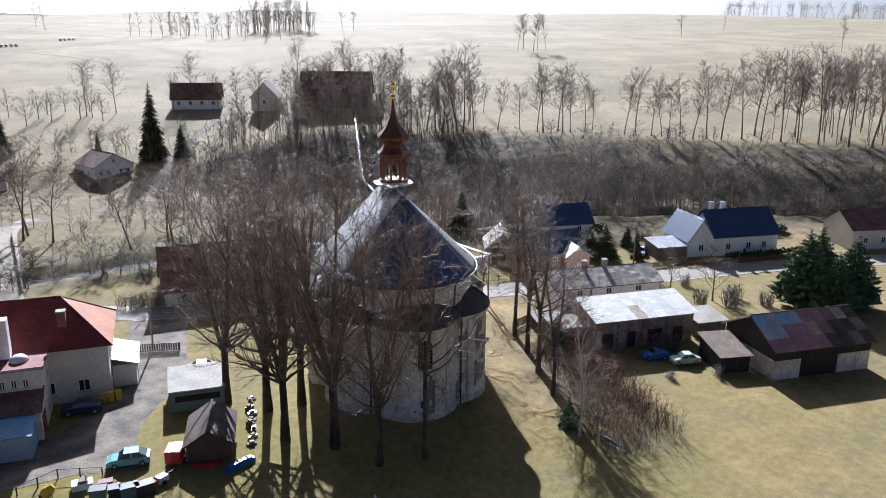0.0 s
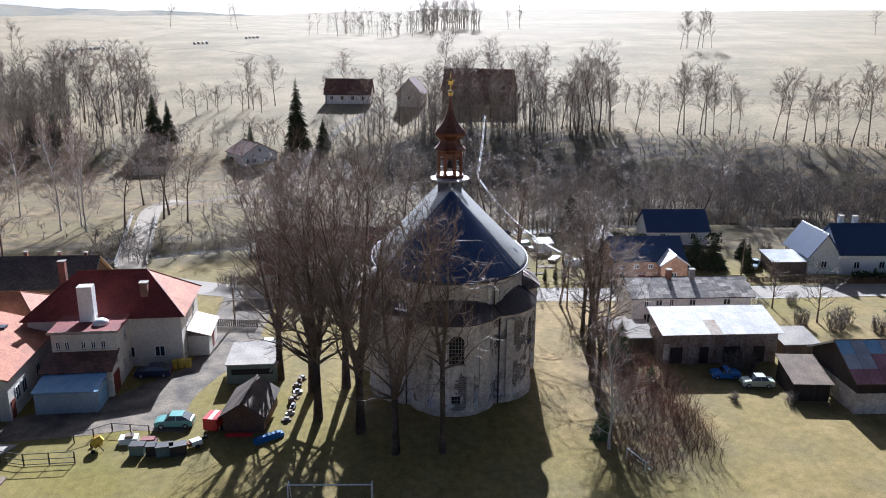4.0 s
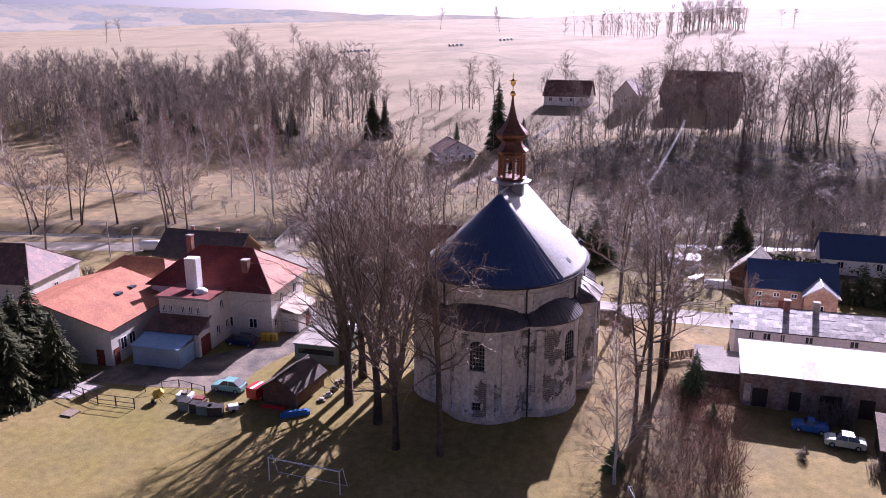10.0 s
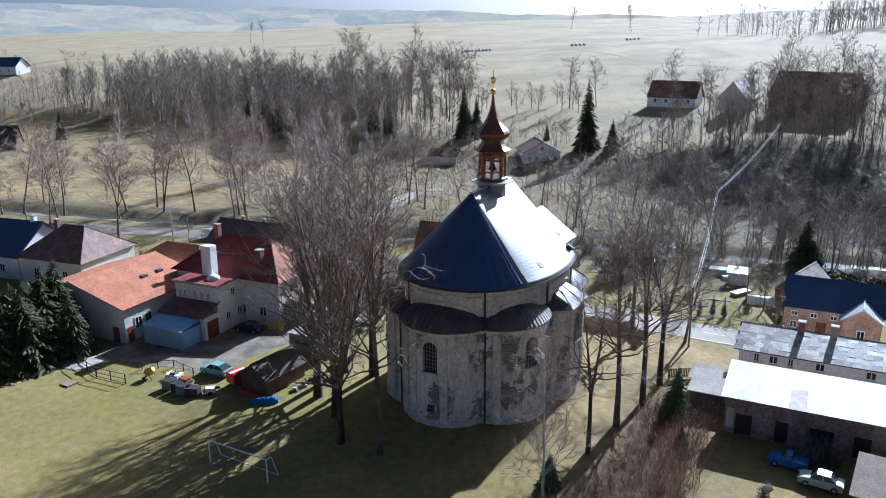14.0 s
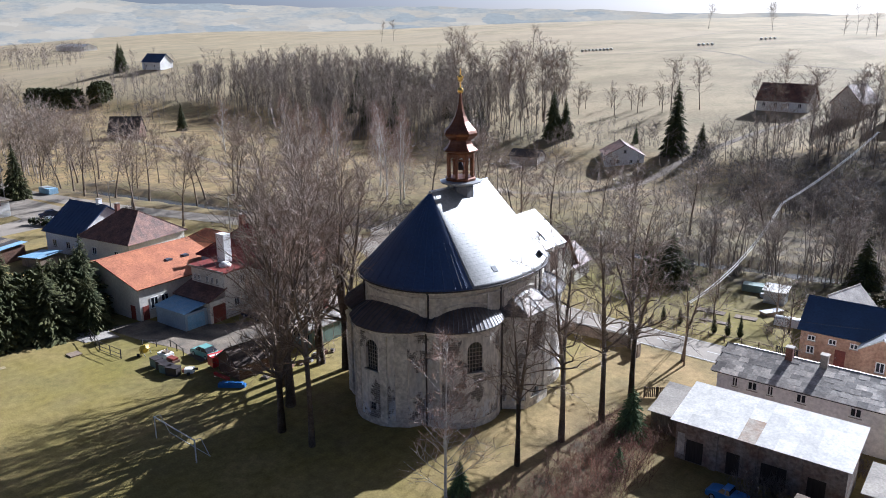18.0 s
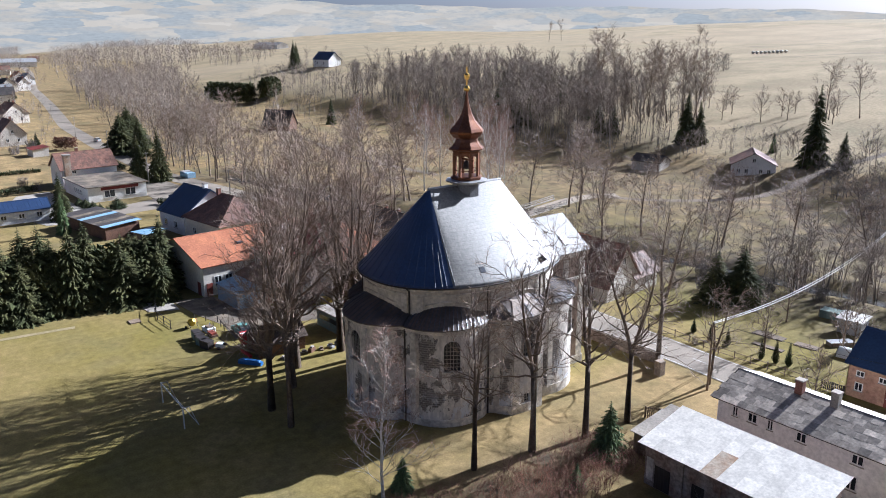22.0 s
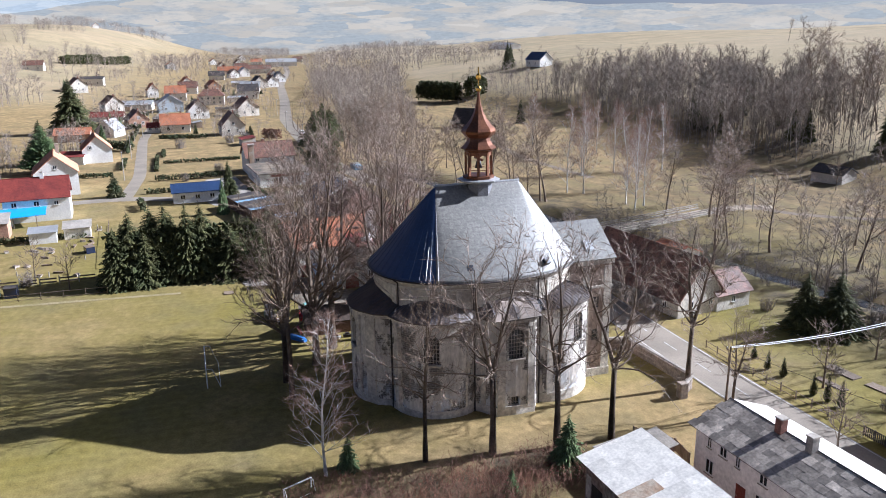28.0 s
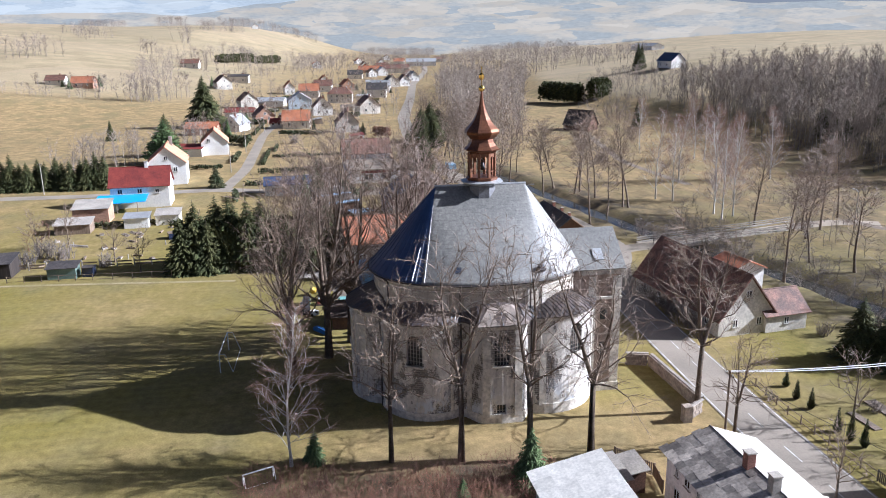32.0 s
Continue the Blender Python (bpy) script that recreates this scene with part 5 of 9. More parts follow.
# North slope takes the sunlit tile colour, the other stays dark.
house("old_barn", "brown old barn with a dark low gable roof", "barn", -60.0, 117.0, 3, 15.5, 9.0, 3.0, 6.4, M_BROWNBOARD, M_DARKROOF, 0.5, roof2=M_PALETILE, chims=[(-3, 0.5, 0.5, 7.1, M_CHIMBRICK), (2, 0.4, 0.45, 7.0, M_CHIMBRICK), (6, 0.4, 0.45, 6.9, M_CHIMBRICK)])
# houses farther west
house("village_house", "white house with dark blue sheet gable roof", "house", -91.5, 92.0, 10, 10, 12.5, 4.2, 8.6, M_WHITE, M_BLUEROOF, 0.5, wins=[("f", -2.5, 1.2, 1.2, 1.4), ("f", 1.5, 1.2, 1.2, 1.4), ("l", -2, 1.2, 1.1, 1.3), ("l", 2, 1.2, 1.1, 1.3)], chims=[(3, 0.2, 0.8, 9.6, M_WHITE)], rib=1.0)
house("village_house", "cream house with a dark brown hipped roof", "house", -79.5, 94.0, 10, 13, 12.5, 4.2, 8.6, M_CREAM, M_BROWNTILE, 0.5, hip=2.2, wins=[("f", -3, 1.2, 1.2, 1.4), ("f", 3, 1.2, 1.2, 1.4), ("r", 0, 1.2, 1.2, 1.4)], chims=[(-4, 0.3, 0.7, 9.3, M_CHIMBRICK)])
shed = thing("wood_store", "low dark timber store with tarps on its roof", "shed", -101, 74.5, 0, 13)
part("wall", box(BM(), -9, -3.6, -0.3, 9, 3.6, 2.6), M_BROWNBOARD, shed)
for i in range(10):
    part("roof_sheet", slab(BM(), (-9.4 + 1.88 * i, -4, 2.7 + 0.02 * (i % 3)), (-7.5 + 1.88 * i, -4, 2.7 + 0.02 * (i % 3)), (-7.5 + 1.88 * i, 4, 3.1 + 0.02 * (i % 3)), (-9.4 + 1.88 * i, 4, 3.1 + 0.02 * (i % 3)), 0.05), (M_DARKROOF, M_DARKROOF, M_ASPHALT, M_DARKROOF, M_BLUESHEET)[i % 5], shed)
tarp = thing("tarpaulin", "crumpled blue tarpaulin over stacked planks", "tarpaulin", -86.5, 80.0, 0, 10)
part("cover", slab(BM(), (-3, -2.5, 1.7), (3, -2.2, 2.1), (3, 2.5, 2.5), (-3, 2.2, 1.9), 0.06), M_BLUESHEET, tarp)
part("planks", box(BM(), -2.7, -2, -0.1, 2.7, 2, 1.6), M_WOOD, tarp)
shop = house("shop", "flat-roofed white village shop with a red sign board", "shop", -140.5, 85.2, 4, 19, 14, 3.6, 4, M_WHITE, M_ASPHALT, 0.5, wins=[("f", -1 + 1.6 * i, 1.5, 0.9, 1.0) for i in range(4)] + [("r", -2, 0.9, 2.6, 1.8), ("r", 3, 0.9, 2.6, 1.8)], flat=True)
part("sign_board", box(BM(), 9.5, -4, 2.75, 9.66, 5, 3.5), M_REDTILE, shop, "dark red fascia board")
house("village_house", "white house with brown tile gable roof behind the shop", "house", -159, 84.5, 94, 14, 10.5, 5.2, 8.8, M_WHITE, M_BROWNTILE, 0.5, wins=[("f", -4, 1.4, 1.2, 1.4), ("f", 3, 1.4, 1.2, 1.4), ("f", -4, 3.8, 1.2, 1.0), ("r", 0, 3.6, 1.2, 1.3)], chims=[(-1, 1.2, 0.7, 9.6, M_CHIMBRICK)])
stack = thing("chimney_stack", "tall square brown concrete chimney stack", "chimney", -151.5, 79.0, 0, 4)
part("shaft", box(BM(), -0.75, -0.75, -0.3, 0.75, 0.75, 9.0), M_RUSTSHEET, stack)
part("cap", box(BM(), -0.95, -0.95, 9.004, 0.95, 0.95, 9.3), M_CONCRETE, stack)
house("bungalow", "low white bungalow with a dark blue-grey sheet roof", "house", -121.5, 62.3, 92, 11.5, 7, 2.8, 4.3, M_WHITE, M_BLUEROOF, 0.4, wins=[("f", -3.5, 1.0, 1.2, 1.1), ("f", 0, 1.0, 1.2, 1.1), ("f", 3.5, 1.0, 1.2, 1.1)], rib=0.8)
red = house("village_house", "white two-storey house with a bright dark red roof", "house", -114.0, 27.5, 94, 13.5, 8.6, 5.4, 9.3, M_WHITE, M_REDTILE, 0.4, wins=[("f", -4.5, 3.5, 1.2, 1.2), ("f", 0, 3.5, 1.2, 1.2), ("f", 4, 3.5, 1.0, 1.0), ("r", -1.5, 3.4, 1.1, 1.3), ("r", 1.5, 5.4, 1.0, 1.1)], chims=[(1.5, 0, 0.8, 10.5, M_WHITE)])
aw = thing("awning", "bright blue sheet roof over a white outbuilding", "canopy", -106.3, 24.5, 0, 94)
part("wall", box(BM(), -5.6, -0.4, -0.2, -1.5, 2.6, 2.6), M_WHITE, aw)
part("roof", slab(BM(), (-6, -3.6, 2.5), (5.5, -2.4, 2.6), (5.5, 3.2, 3.4), (-6, 3.2, 3.4), 0.08), M_BRIGHTBLUE, aw, "bright blue roof sheet")
for p in (-5.6, -1, 3.5):
    part("post", box(BM(), p, -2.6, 0, p + 0.15, -2.45, 2.6), M_WOOD, aw)
def mono(name, label, category, x, y, rz, L, W, h0, h1_, wall_m, roof_m, over=0.3, base=None):
    """A shed with a roof that slopes one way: low at its front (-y), high at its back."""
    t = thing(name, label, category, x, y, h1(x, y) if base is None else base, rz)
    bm = BM()
    a = [bm.verts.new(p) for p in ((-L / 2, -W / 2, -0.3), (L / 2, -W / 2, -0.3), (L / 2, W / 2, -0.3), (-L / 2, W / 2, -0.3))]
    b = [bm.verts.new(p) for p in ((-L / 2, -W / 2, h0), (L / 2, -W / 2, h0), (L / 2, W / 2, h1_), (-L / 2, W / 2, h1_))]
    bm.faces.new(a[::-1])
    bm.faces.new(b)
    for i in range(4):
        bm.faces.new((a[i], a[(i + 1) % 4], b[(i + 1) % 4], b[i]))
    part("wall", bm, wall_m, t)
    k = (h1_ - h0) / W
    if roof_m:
        part("roof", slab(BM(), (-L / 2 - over, -W / 2 - over, h0 + 0.1 - k * over), (L / 2 + over, -W / 2 - over, h0 + 0.1 - k * over), (L / 2 + over, W / 2 + over, h1_ + 0.1 + k * over), (-L / 2 - over, W / 2 + over, h1_ + 0.1 + k * over), 0.08), roof_m, t)
    return t


mono("timber_shed", "brown brick shed with a grey sheet roof", "shed", -96.5, 20.5, 94, 7.5, 6, 3.4, 4.4, M_SALMON, M_CONCRETE)
mono("timber_shed", "open low shed with grey roof beside stacked wood", "shed", -86.5, 19.3, 94, 7, 4.5, 2.0, 2.6, M_WOOD, M_CONCRETE)
mono("garden_shed", "pale garden shed with a flat grey roof", "shed", -89.5, 31.5, 94, 5, 4, 2.2, 2.6, M_WHITE, M_ZINC)
mono("garden_shed", "pale garden shed with a flat grey roof", "shed", -92, 37.6, 94, 5, 5, 2.2, 2.7, M_CREAM, M_CONCRETE)
mono("plank_shed", "low grey-green painted shed at the garden fence", "shed", -52.5, 27.5, 92, 4.6, 3, 1.9, 2.3, M_GREENBOX, M_DARKROOF)
mono("plank_shed", "dark plank shed at the garden fence", "shed", -55.5, 15.5, 92, 6, 5, 2.6, 3.2, M_BLACKBOARD, M_DARKROOF)
# Both roofs: lighter tile copy on the slope towards the sun.
house("village_house", "tall white gabled house with an orange tile roof", "house", -147, 27.5, 7, 14, 10.5, 6.2, 10.6, M_WHITE, M_ORANGETILE, 0.4, wins=[("r", -2.4, 3.6, 1.1, 1.4), ("r", 2.4, 3.6, 1.1, 1.4), ("r", 0, 7.0, 1.0, 1.1), ("b", 2, 3.4, 1.1, 1.3)], chims=[(-4, 1, 0.9, 12.2, M_CONCRETE)], roof2=M_SUNTILE)
house("village_house", "white gabled house with red tile roof and annex", "house", -203, 33, 7, 13, 9, 4.6, 8.8, M_WHITE, M_ORANGETILE, 0.4, wins=[("r", -2, 4.6, 1.1, 1.2), ("b", 2, 1.2, 1.1, 1.3), ("b", -2, 1.2, 1.1, 1.3)], roof2=M_SUNTILE)
mono("house_annex", "low white annex with red roof", "annex", -197, 25.5, 82, 9, 5, 2.7, 3.8, M_WHITE, M_REDTILE)
VILLAGE = [(-277, 59, 88, 11.8, 9, 3.8, 7.8, M_CREAM, M_ORANGETILE), (-279, 50, 85, 5, 5, 2.6, 4.2, M_CREAM, M_REDTILE), (-258, 81, 5, 10, 9.3, 4.2, 9.4, M_GREYWALL, M_BROWNTILE), (-380, 57, 5, 13, 13, 5.0, 9.2, M_PALEBLUE, M_ZINC),
           (-456, 61, 86, 12.7, 9, 5.2, 9.4, M_CREAM, M_ORANGETILE), (-336, 70, 6, 11, 10, 4.6, 9.4, M_WHITE, M_BROWNTILE), (-339, 94, 12, 11, 11, 4.4, 9.2, M_CREAM, M_BROWNTILE), (-452, 106, 84, 13, 10, 5.5, 9.4, M_WHITE, M_DARKROOF),
           (-561, 124, 10, 12, 11, 4.5, 9.2, M_GREYWALL, M_DARKROOF), (-568, 135, 8, 11, 8.5, 5, 9, M_WHITE, M_BROWNTILE), (-832, 122, 80, 27, 10, 4, 8, M_SALMON, M_ORANGETILE), (-590, 112, 84, 13, 8, 3, 4.2, M_WHITE, M_ZINC),
           (-385, 27, 20, 11, 10, 4.6, 8.8, M_CREAM, M_BROWNTILE), (-337, 28, 80, 15, 6, 2.6, 4.6, M_CREAM, M_REDTILE), (-307, 42, 15, 10, 9, 3.6, 7.6, M_SALMON, M_BROWNTILE), (-273, 33, -25, 9, 8, 3.2, 7.0, M_WHITE, M_ZINC),
           (-510, -2, 20, 12, 11, 5, 9.6, M_GREYWALL, M_BROWNTILE), (-573, 3, 85, 16, 9, 5, 6.5, M_CREAM, M_DARKROOF), (-489, 46, 10, 9, 7, 5, 9, M_WHITE, M_ORANGETILE), (-396, 40, 80, 16, 8, 3.2, 5.0, M_WHITE, M_ZINC),
           (-500, 112, 80, 13, 9, 4.5, 8.4, M_WHITE, M_ZINC), (-540, 88, 10, 14, 9, 4, 8, M_SALMON, M_ORANGETILE), (-640, 150, 8, 12, 9, 4.5, 8.8, M_WHITE, M_BLUEROOF), (-680, 150, 5, 12, 9, 4.5, 8.6, M_WHITE, M_ORANGETILE),
           (-674, -50, 85, 16, 9, 4.5, 8, M_CREAM, M_BROWNTILE), (-262, 20, 85, 13, 8, 3, 5.2, M_SALMON, M_ORANGETILE), (-760, 130, 8, 14, 10, 5, 9, M_WHITE, M_ZINC), (-820, 150, 80, 30, 12, 5, 9, M_CREAM, M_BROWNTILE),
           (-457, -82, 85, 14, 8, 3.5, 7, M_SALMON, M_ORANGETILE), (-462, -100, 85, 12, 8, 3, 6, M_CREAM, M_BROWNTILE), (-1000, 200, 85, 40, 14, 6, 10, M_WHITE, M_ZINC), (-1150, 120, 10, 14, 10, 5, 9, M_WHITE, M_ORANGETILE),
           (-1250, 260, 80, 16, 10, 5, 9, M_CREAM, M_BROWNTILE), (-1380, 180, 8, 14, 10, 5, 9, M_WHITE, M_BROWNTILE), (-920, 60, 8, 14, 10, 5, 9, M_WHITE, M_ORANGETILE), (-1500, -60, 8, 14, 10, 5, 9, M_WHITE, M_ORANGETILE)]
WORDS = {M_CREAM.name: "cream", M_SALMON.name: "salmon-coloured", M_WHITE.name: "white", M_REDTILE.name: "dark red", M_PALEBLUE.name: "pale blue", M_GREYWALL.name: "grey", M_BROWNTILE.name: "brown tile", M_ORANGETILE.name: "red tile", M_DARKROOF.name: "dark slate", M_ZINC.name: "pale sheet", M_BLUEROOF.name: "dark blue"}
for i, (x, y, rz, L, W, e, r, wm, rm) in enumerate(VILLAGE):
    w = [("f", -L / 4, 1.3, 1.2, 1.4), ("f", L / 4, 1.3, 1.2, 1.4), ("r", -W / 5, 1.3, 1.1, 1.4), ("r", W / 5, 1.3, 1.1, 1.4), ("r", 0, e + 0.2, 1.1, 1.3)] if x > -700 else [("f", 0, 1.3, 1.2, 1.4)]
    house("village_house", WORDS[wm.name] + " village house with a " + WORDS[rm.name] + " gable roof", "house", x, y, rz, L, W, e, r, wm, rm, 0.45, wins=w, chims=[(L / 5, 0.6, 0.7, r + 0.9, M_CHIMBRICK)], group="village houses")
house("village_house", "cream two-storey house with a brown hipped roof", "house", -416, 81, 84, 15, 10.5, 5.4, 9.2, M_CREAM, M_BROWNTILE, 0.5, hip=3.6, wins=[("f", p, z, 1.2, 1.4) for p in (-5, -1.7, 1.7, 5) for z in (0.9, 3.4)], chims=[(1.0, 0.4, 0.7, 10.2, M_CHIMBRICK)], group="village houses")
for i, (x, y, rz, L, W, h0, h1_, wm, rm, lb) in enumerate([(-388, 33, 80, 7, 5, 2.4, 3.0, M_WOOD, M_DARKROOF, "dark open carport between village houses"), (-318, 52, 85, 6, 4, 2.2, 2.8, M_BROWNBOARD, M_DARKROOF, "brown plank shed in a village garden"), (-292, 68, 10, 5, 4, 2.2, 2.7, M_WOOD, M_ZINC, "grey shed with a pale sheet roof"),
        (-357, 84, 85, 8, 5, 2.4, 3.0, M_GREYWALL, M_DARKROOF, "low garage with a dark felt roof"), (-430, 96, 80, 9, 6, 2.8, 3.4, M_CREAM, M_ZINC, "cream garage with a pale sheet roof"), (-300, 60, 88, 4, 3, 2.0, 2.4, M_BROWNBOARD, M_BROWNTILE, "small brown garden hut"),
        (-236, 28, 80, 6, 4, 2.3, 2.9, M_WOOD, M_DARKROOF, "weathered shed beside the hedge"), (-222, 84, 5, 7, 5, 2.4, 3.0, M_CREAM, M_REDTILE, "low garage with a dark red roof"), (-418, 48, 80, 6, 5, 2.4, 3.0, M_BROWNBOARD, M_DARKROOF, "dark timber shed behind a house"), (-372, 72, 10, 6, 4, 2.3, 2.9, M_WOOD, M_BROWNTILE, "brown-roofed plank shed behind a village house")]):
    mono("garden_shed", lb, "shed", x, y, rz, L, W, h0, h1_, wm, rm)
# white house by the road
wh = house("farmhouse", "faded white two-storey house with grey slab roof", "house", 36.2, 105.6, 2, 17.0, 8.0, 5.0, 6.45, M_PINK, M_DARKROOF, 0.5,
           wins=[("f", p, 3.55, w, 1.0) for p, w in ((-6.6, 0.55), (-4.8, 1.0), (-3.0, 0.55), (0.0, 1.0), (5.0, 1.1))] + [("f", p, 1.0, 1.1, 1.5) for p in (-6.4, -0.2, 4.7)] + [("r", -1.8, 1.0, 1.1, 1.5), ("r", 1.8, 1.0, 1.1, 1.5), ("r", 0, 3.7, 0.9, 1.1), ("l", 0, 3.5, 0.9, 1.1)] + [("b", p, 1.2, 1.1, 1.4) for p in (-6, -2, 2, 6)],
           doors=[("f", -2.4, 1.1, 2.1, M_DOORRED)], chims=[(-2.4, -0.3, 0.7, 7.75, M_CHIMBRICK), (1.0, -0.3, 0.7, 7.75, M_CONCRETE)], roof2=M_WHITESHEET)
k = (6.45 - 5.0) / 4.0
ang = math.degrees(math.atan(k))
tile = None
rows_n, cols_n = 6, 19
for r in range(rows_n):
    for c in range(cols_n):
        px = -8.95 + 17.9 * (c + 0.5 + (0.25 if r % 2 else -0.25) * 0.6) / cols_n
        t = (r + 0.5) / rows_n
        py = -4.55 + 4.45 * t
        m = pose(px, py, 5.0 + k * (py + 4.0) + 0.135 + random.uniform(0, 0.02), ang + random.uniform(-1.2, 1.8), random.uniform(-0.8, 0.8), random.uniform(-1.5, 1.5))
        if tile is None:
            tile = part("roof_slab", box(BM(), -0.5, -0.43, -0.02, 0.5, 0.43, 0.025), M_GREYROOF, wh)
            tile.matrix_basis = m
        else:
            share(tile, wh, m)
pch = mono("porch", "white sheet-metal porch roof on the house's road side", "porch", 36.5, 111.0, 182, 6, 3.4, 2.6, 3.9, M_PINK, M_WHITESHEET)
# barn with the white sheet roof
barn = mono("barn", "brick barn with a bleached white sheet roof", "barn", 35.9, 92.4, 2, 15.0, 5.0, 4.35, 5.45, M_BRICKWALL, None)
kb = (5.45 - 4.35) / 5.0
ab = math.degrees(math.atan(kb))
sheet = None
for r in range(4):
    for c in range(10):
        m = pose(-7.1 + 1.578 * c, -2.45 + 1.63 * r, 4.35 + kb * (-2.45 + 1.63 * r + 2.5) + 0.09 + 0.012 * ((r + c) % 2), ab + 0.4, 0, random.uniform(-0.3, 0.3))
        if (r, c) in ((1, 4), (0, 4)):
            part("roof_sheet", box(BM(), -0.8, -0.85, -0.02, 0.8, 0.85, 0.0, m), M_RUSTSHEET, barn, "rusty brown roof sheet")
        elif sheet is None:
            sheet = part("roof_sheet", box(BM(), -0.795, -0.85, -0.02, 0.795, 0.85, 0.012), M_WHITESHEET, barn)
            sheet.matrix_basis = m
        else:
            share(sheet, barn, m)
# Dark boards on the solid wall stand in for the openings' inner shade.
for p, w in ((-5.6, 1.6), (-2.0, 1.2), (1.6, 2.2), (5.2, 1.5)):
    part("opening", box(BM(), p - w / 2, -2.56, 0.1, p + w / 2, -2.48, 2.3), M_BLACKBOARD, barn, "dark panel holding the shade of a barn opening")
for p in (-3.8, -0.2, 3.6):
    part("pier", box(BM(), p - 0.35, -2.7, -0.1, p + 0.35, -2.5, 4.1), M_BRICKWALL, barn)
part("patch", box(BM(), -7.3, -2.54, 0.6, -6.6, -2.50, 2.8), M_PLASTER_LIGHT, barn, "pale leftover plaster")
mono("lean_to", "grey sheet-roofed lean-to against the barn", "shed", 26.3, 95.5, 2, 4.2, 4.5, 2.2, 2.8, M_WOOD, M_CONCRETE)
mono("lean_to", "low plank store with pale sheet roof", "shed", 24.9, 98.8, 2, 3.0, 2.6, 1.8, 2.3, M_BROWNBOARD, M_CONCRETE)
# black barn
BL, BW, BE, BR = 14.2, 10.0, 4.0, 6.7
bb = house("black_barn", "black-boarded barn with patched maroon sheet roof", "barn", 53.1, 81.2, 1, BL, BW, BE, BR, M_BLACKBOARD, M_TARPAPER, 0.5, roof2=M_WHITESHEET)
part("plastered_base", box(BM(), -BL / 2, -BW / 2 - 0.06, -0.3, -3.4, -BW / 2, 2.5), M_PLASTER_LIGHT, bb, "flaking white plastered base")
part("plastered_base", box(BM(), 2.2, -BW / 2 - 0.06, -0.3, BL / 2, -BW / 2, 2.5), M_PLASTER_LIGHT, bb, "flaking white plastered base")
part("plastered_base", box(BM(), -BL / 2 - 0.07, -BW / 2, -0.3, -BL / 2, 3.0, 2.5), M_PLASTER_LIGHT, bb, "flaking white plastered base")
for i in range(34):
    x = -BL / 2 + 0.21 + 0.42 * i
    part("board", box(BM(), x - 0.195, -BW / 2 - 0.035, 2.55 if not -3.4 < x < 2.2 else 0.05, x + 0.195, -BW / 2, BE - 0.06), M_BLACKBOARD, bb)
kk = (BR - BE) / (BW / 2)
SHEETS = {0: (M_REDSHEET, M_ZINC, M_BLUESHEET), 1: (M_REDSHEET, M_ZINC, M_ZINC), 2: (M_REDSHEET, M_REDSHEET, M_BLUESHEET), 3: (M_REDSHEET, M_REDSHEET, M_ZINC), 4: (M_REDSHEET, M_RUSTSHEET, M_REDSHEET), 5: (None, M_WOOD, M_REDSHEET), 6: (None, None, M_WOOD), 7: (M_WOOD, None, M_RUSTSHEET), 8: (None, M_WOOD, None)}
sw, sd = (BL + 1.0) / 9, (BW / 2 + 0.5) / 3
for c, rows_ in SHEETS.items():
    for r, m_ in enumerate(rows_):
        if m_ is None:
            continue
        py = -BW / 2 - 0.5 + sd * r
        z0, z1 = (BE + kk * (q + BW / 2) + 0.125 + 0.012 * r for q in (py, py + sd))
        x0 = -BL / 2 - 0.5 + sw * c
        part("roof_sheet", slab(BM(), (x0 + 0.02, py, z0), (x0 + sw - 0.02, py, z0), (x0 + sw - 0.02, py + sd, z1), (x0 + 0.02, py + sd, z1), 0.02), m_, bb)
mono("small_shed", "small dark shed with a grey plank roof", "shed", 43.0, 82.0, -4, 4.0, 5.4, 2.2, 3.2, M_BLACKBOARD, M_WOOD, 0.35)
mono("small_shed", "tall narrow shed with a pale grey roof", "shed", 47.0, 93.0, 2, 4.5, 4.5, 2.2, 2.7, M_WOOD, M_CONCRETE)
# across the road
house("village_house", "white house with dark blue sheet roof and two chimneys", "house", 78.2, 131.2, 0, 14, 9, 4.0, 8.0, M_WHITE, M_BLUEROOF, 0.5, wins=[("f", -4, 1.1, 1.1, 1.3), ("f", 4, 1.1, 1.1, 1.3), ("f", 0.5, 1.1, 1.1, 1.3)], chims=[(-5, 0.8, 0.8, 9.3, M_WHITE), (-2.4, 0.8, 0.8, 9.2, M_WHITE)])
house("house_wing", "white wing with a dark blue gable roof", "house", 68.6, 131.6, 90, 9, 5.6, 3.4, 7.2, M_WHITE, M_BLUEROOF, 0.4, wins=[("l", 0, 1.1, 1.1, 1.3), ("f", 0, 1.1, 1.0, 1.2)])
mono("carport", "grey-roofed open carport beside the blue-roofed house", "carport", 62.5, 129.5, 0, 6, 5, 2.3, 2.9, M_WOOD, M_ZINC)
house("village_house", "salmon brick house with a dark blue sheet roof", "house", 36.2, 126.3, 2, 11.8, 8, 4.1, 7.0, M_SALMON, M_BLUEROOF, 0.4, wins=[("f", p, 2.6, 0.9, 0.7) for p in (-4.6, -2.2, 0.2)] + [("f", -4.6, 0.9, 0.9, 1.0)], doors=[("f", -1.2, 1.2, 2.1, M_DOORRED)])
house("house_wing", "salmon cross wing with pale sheet gable roof", "house", 39.9, 122.8, 90, 5, 4.4, 3.9, 5.4, M_SALMON, M_ZINC, 0.4, wins=[("l", 0, 1.2, 1.0, 1.3)])
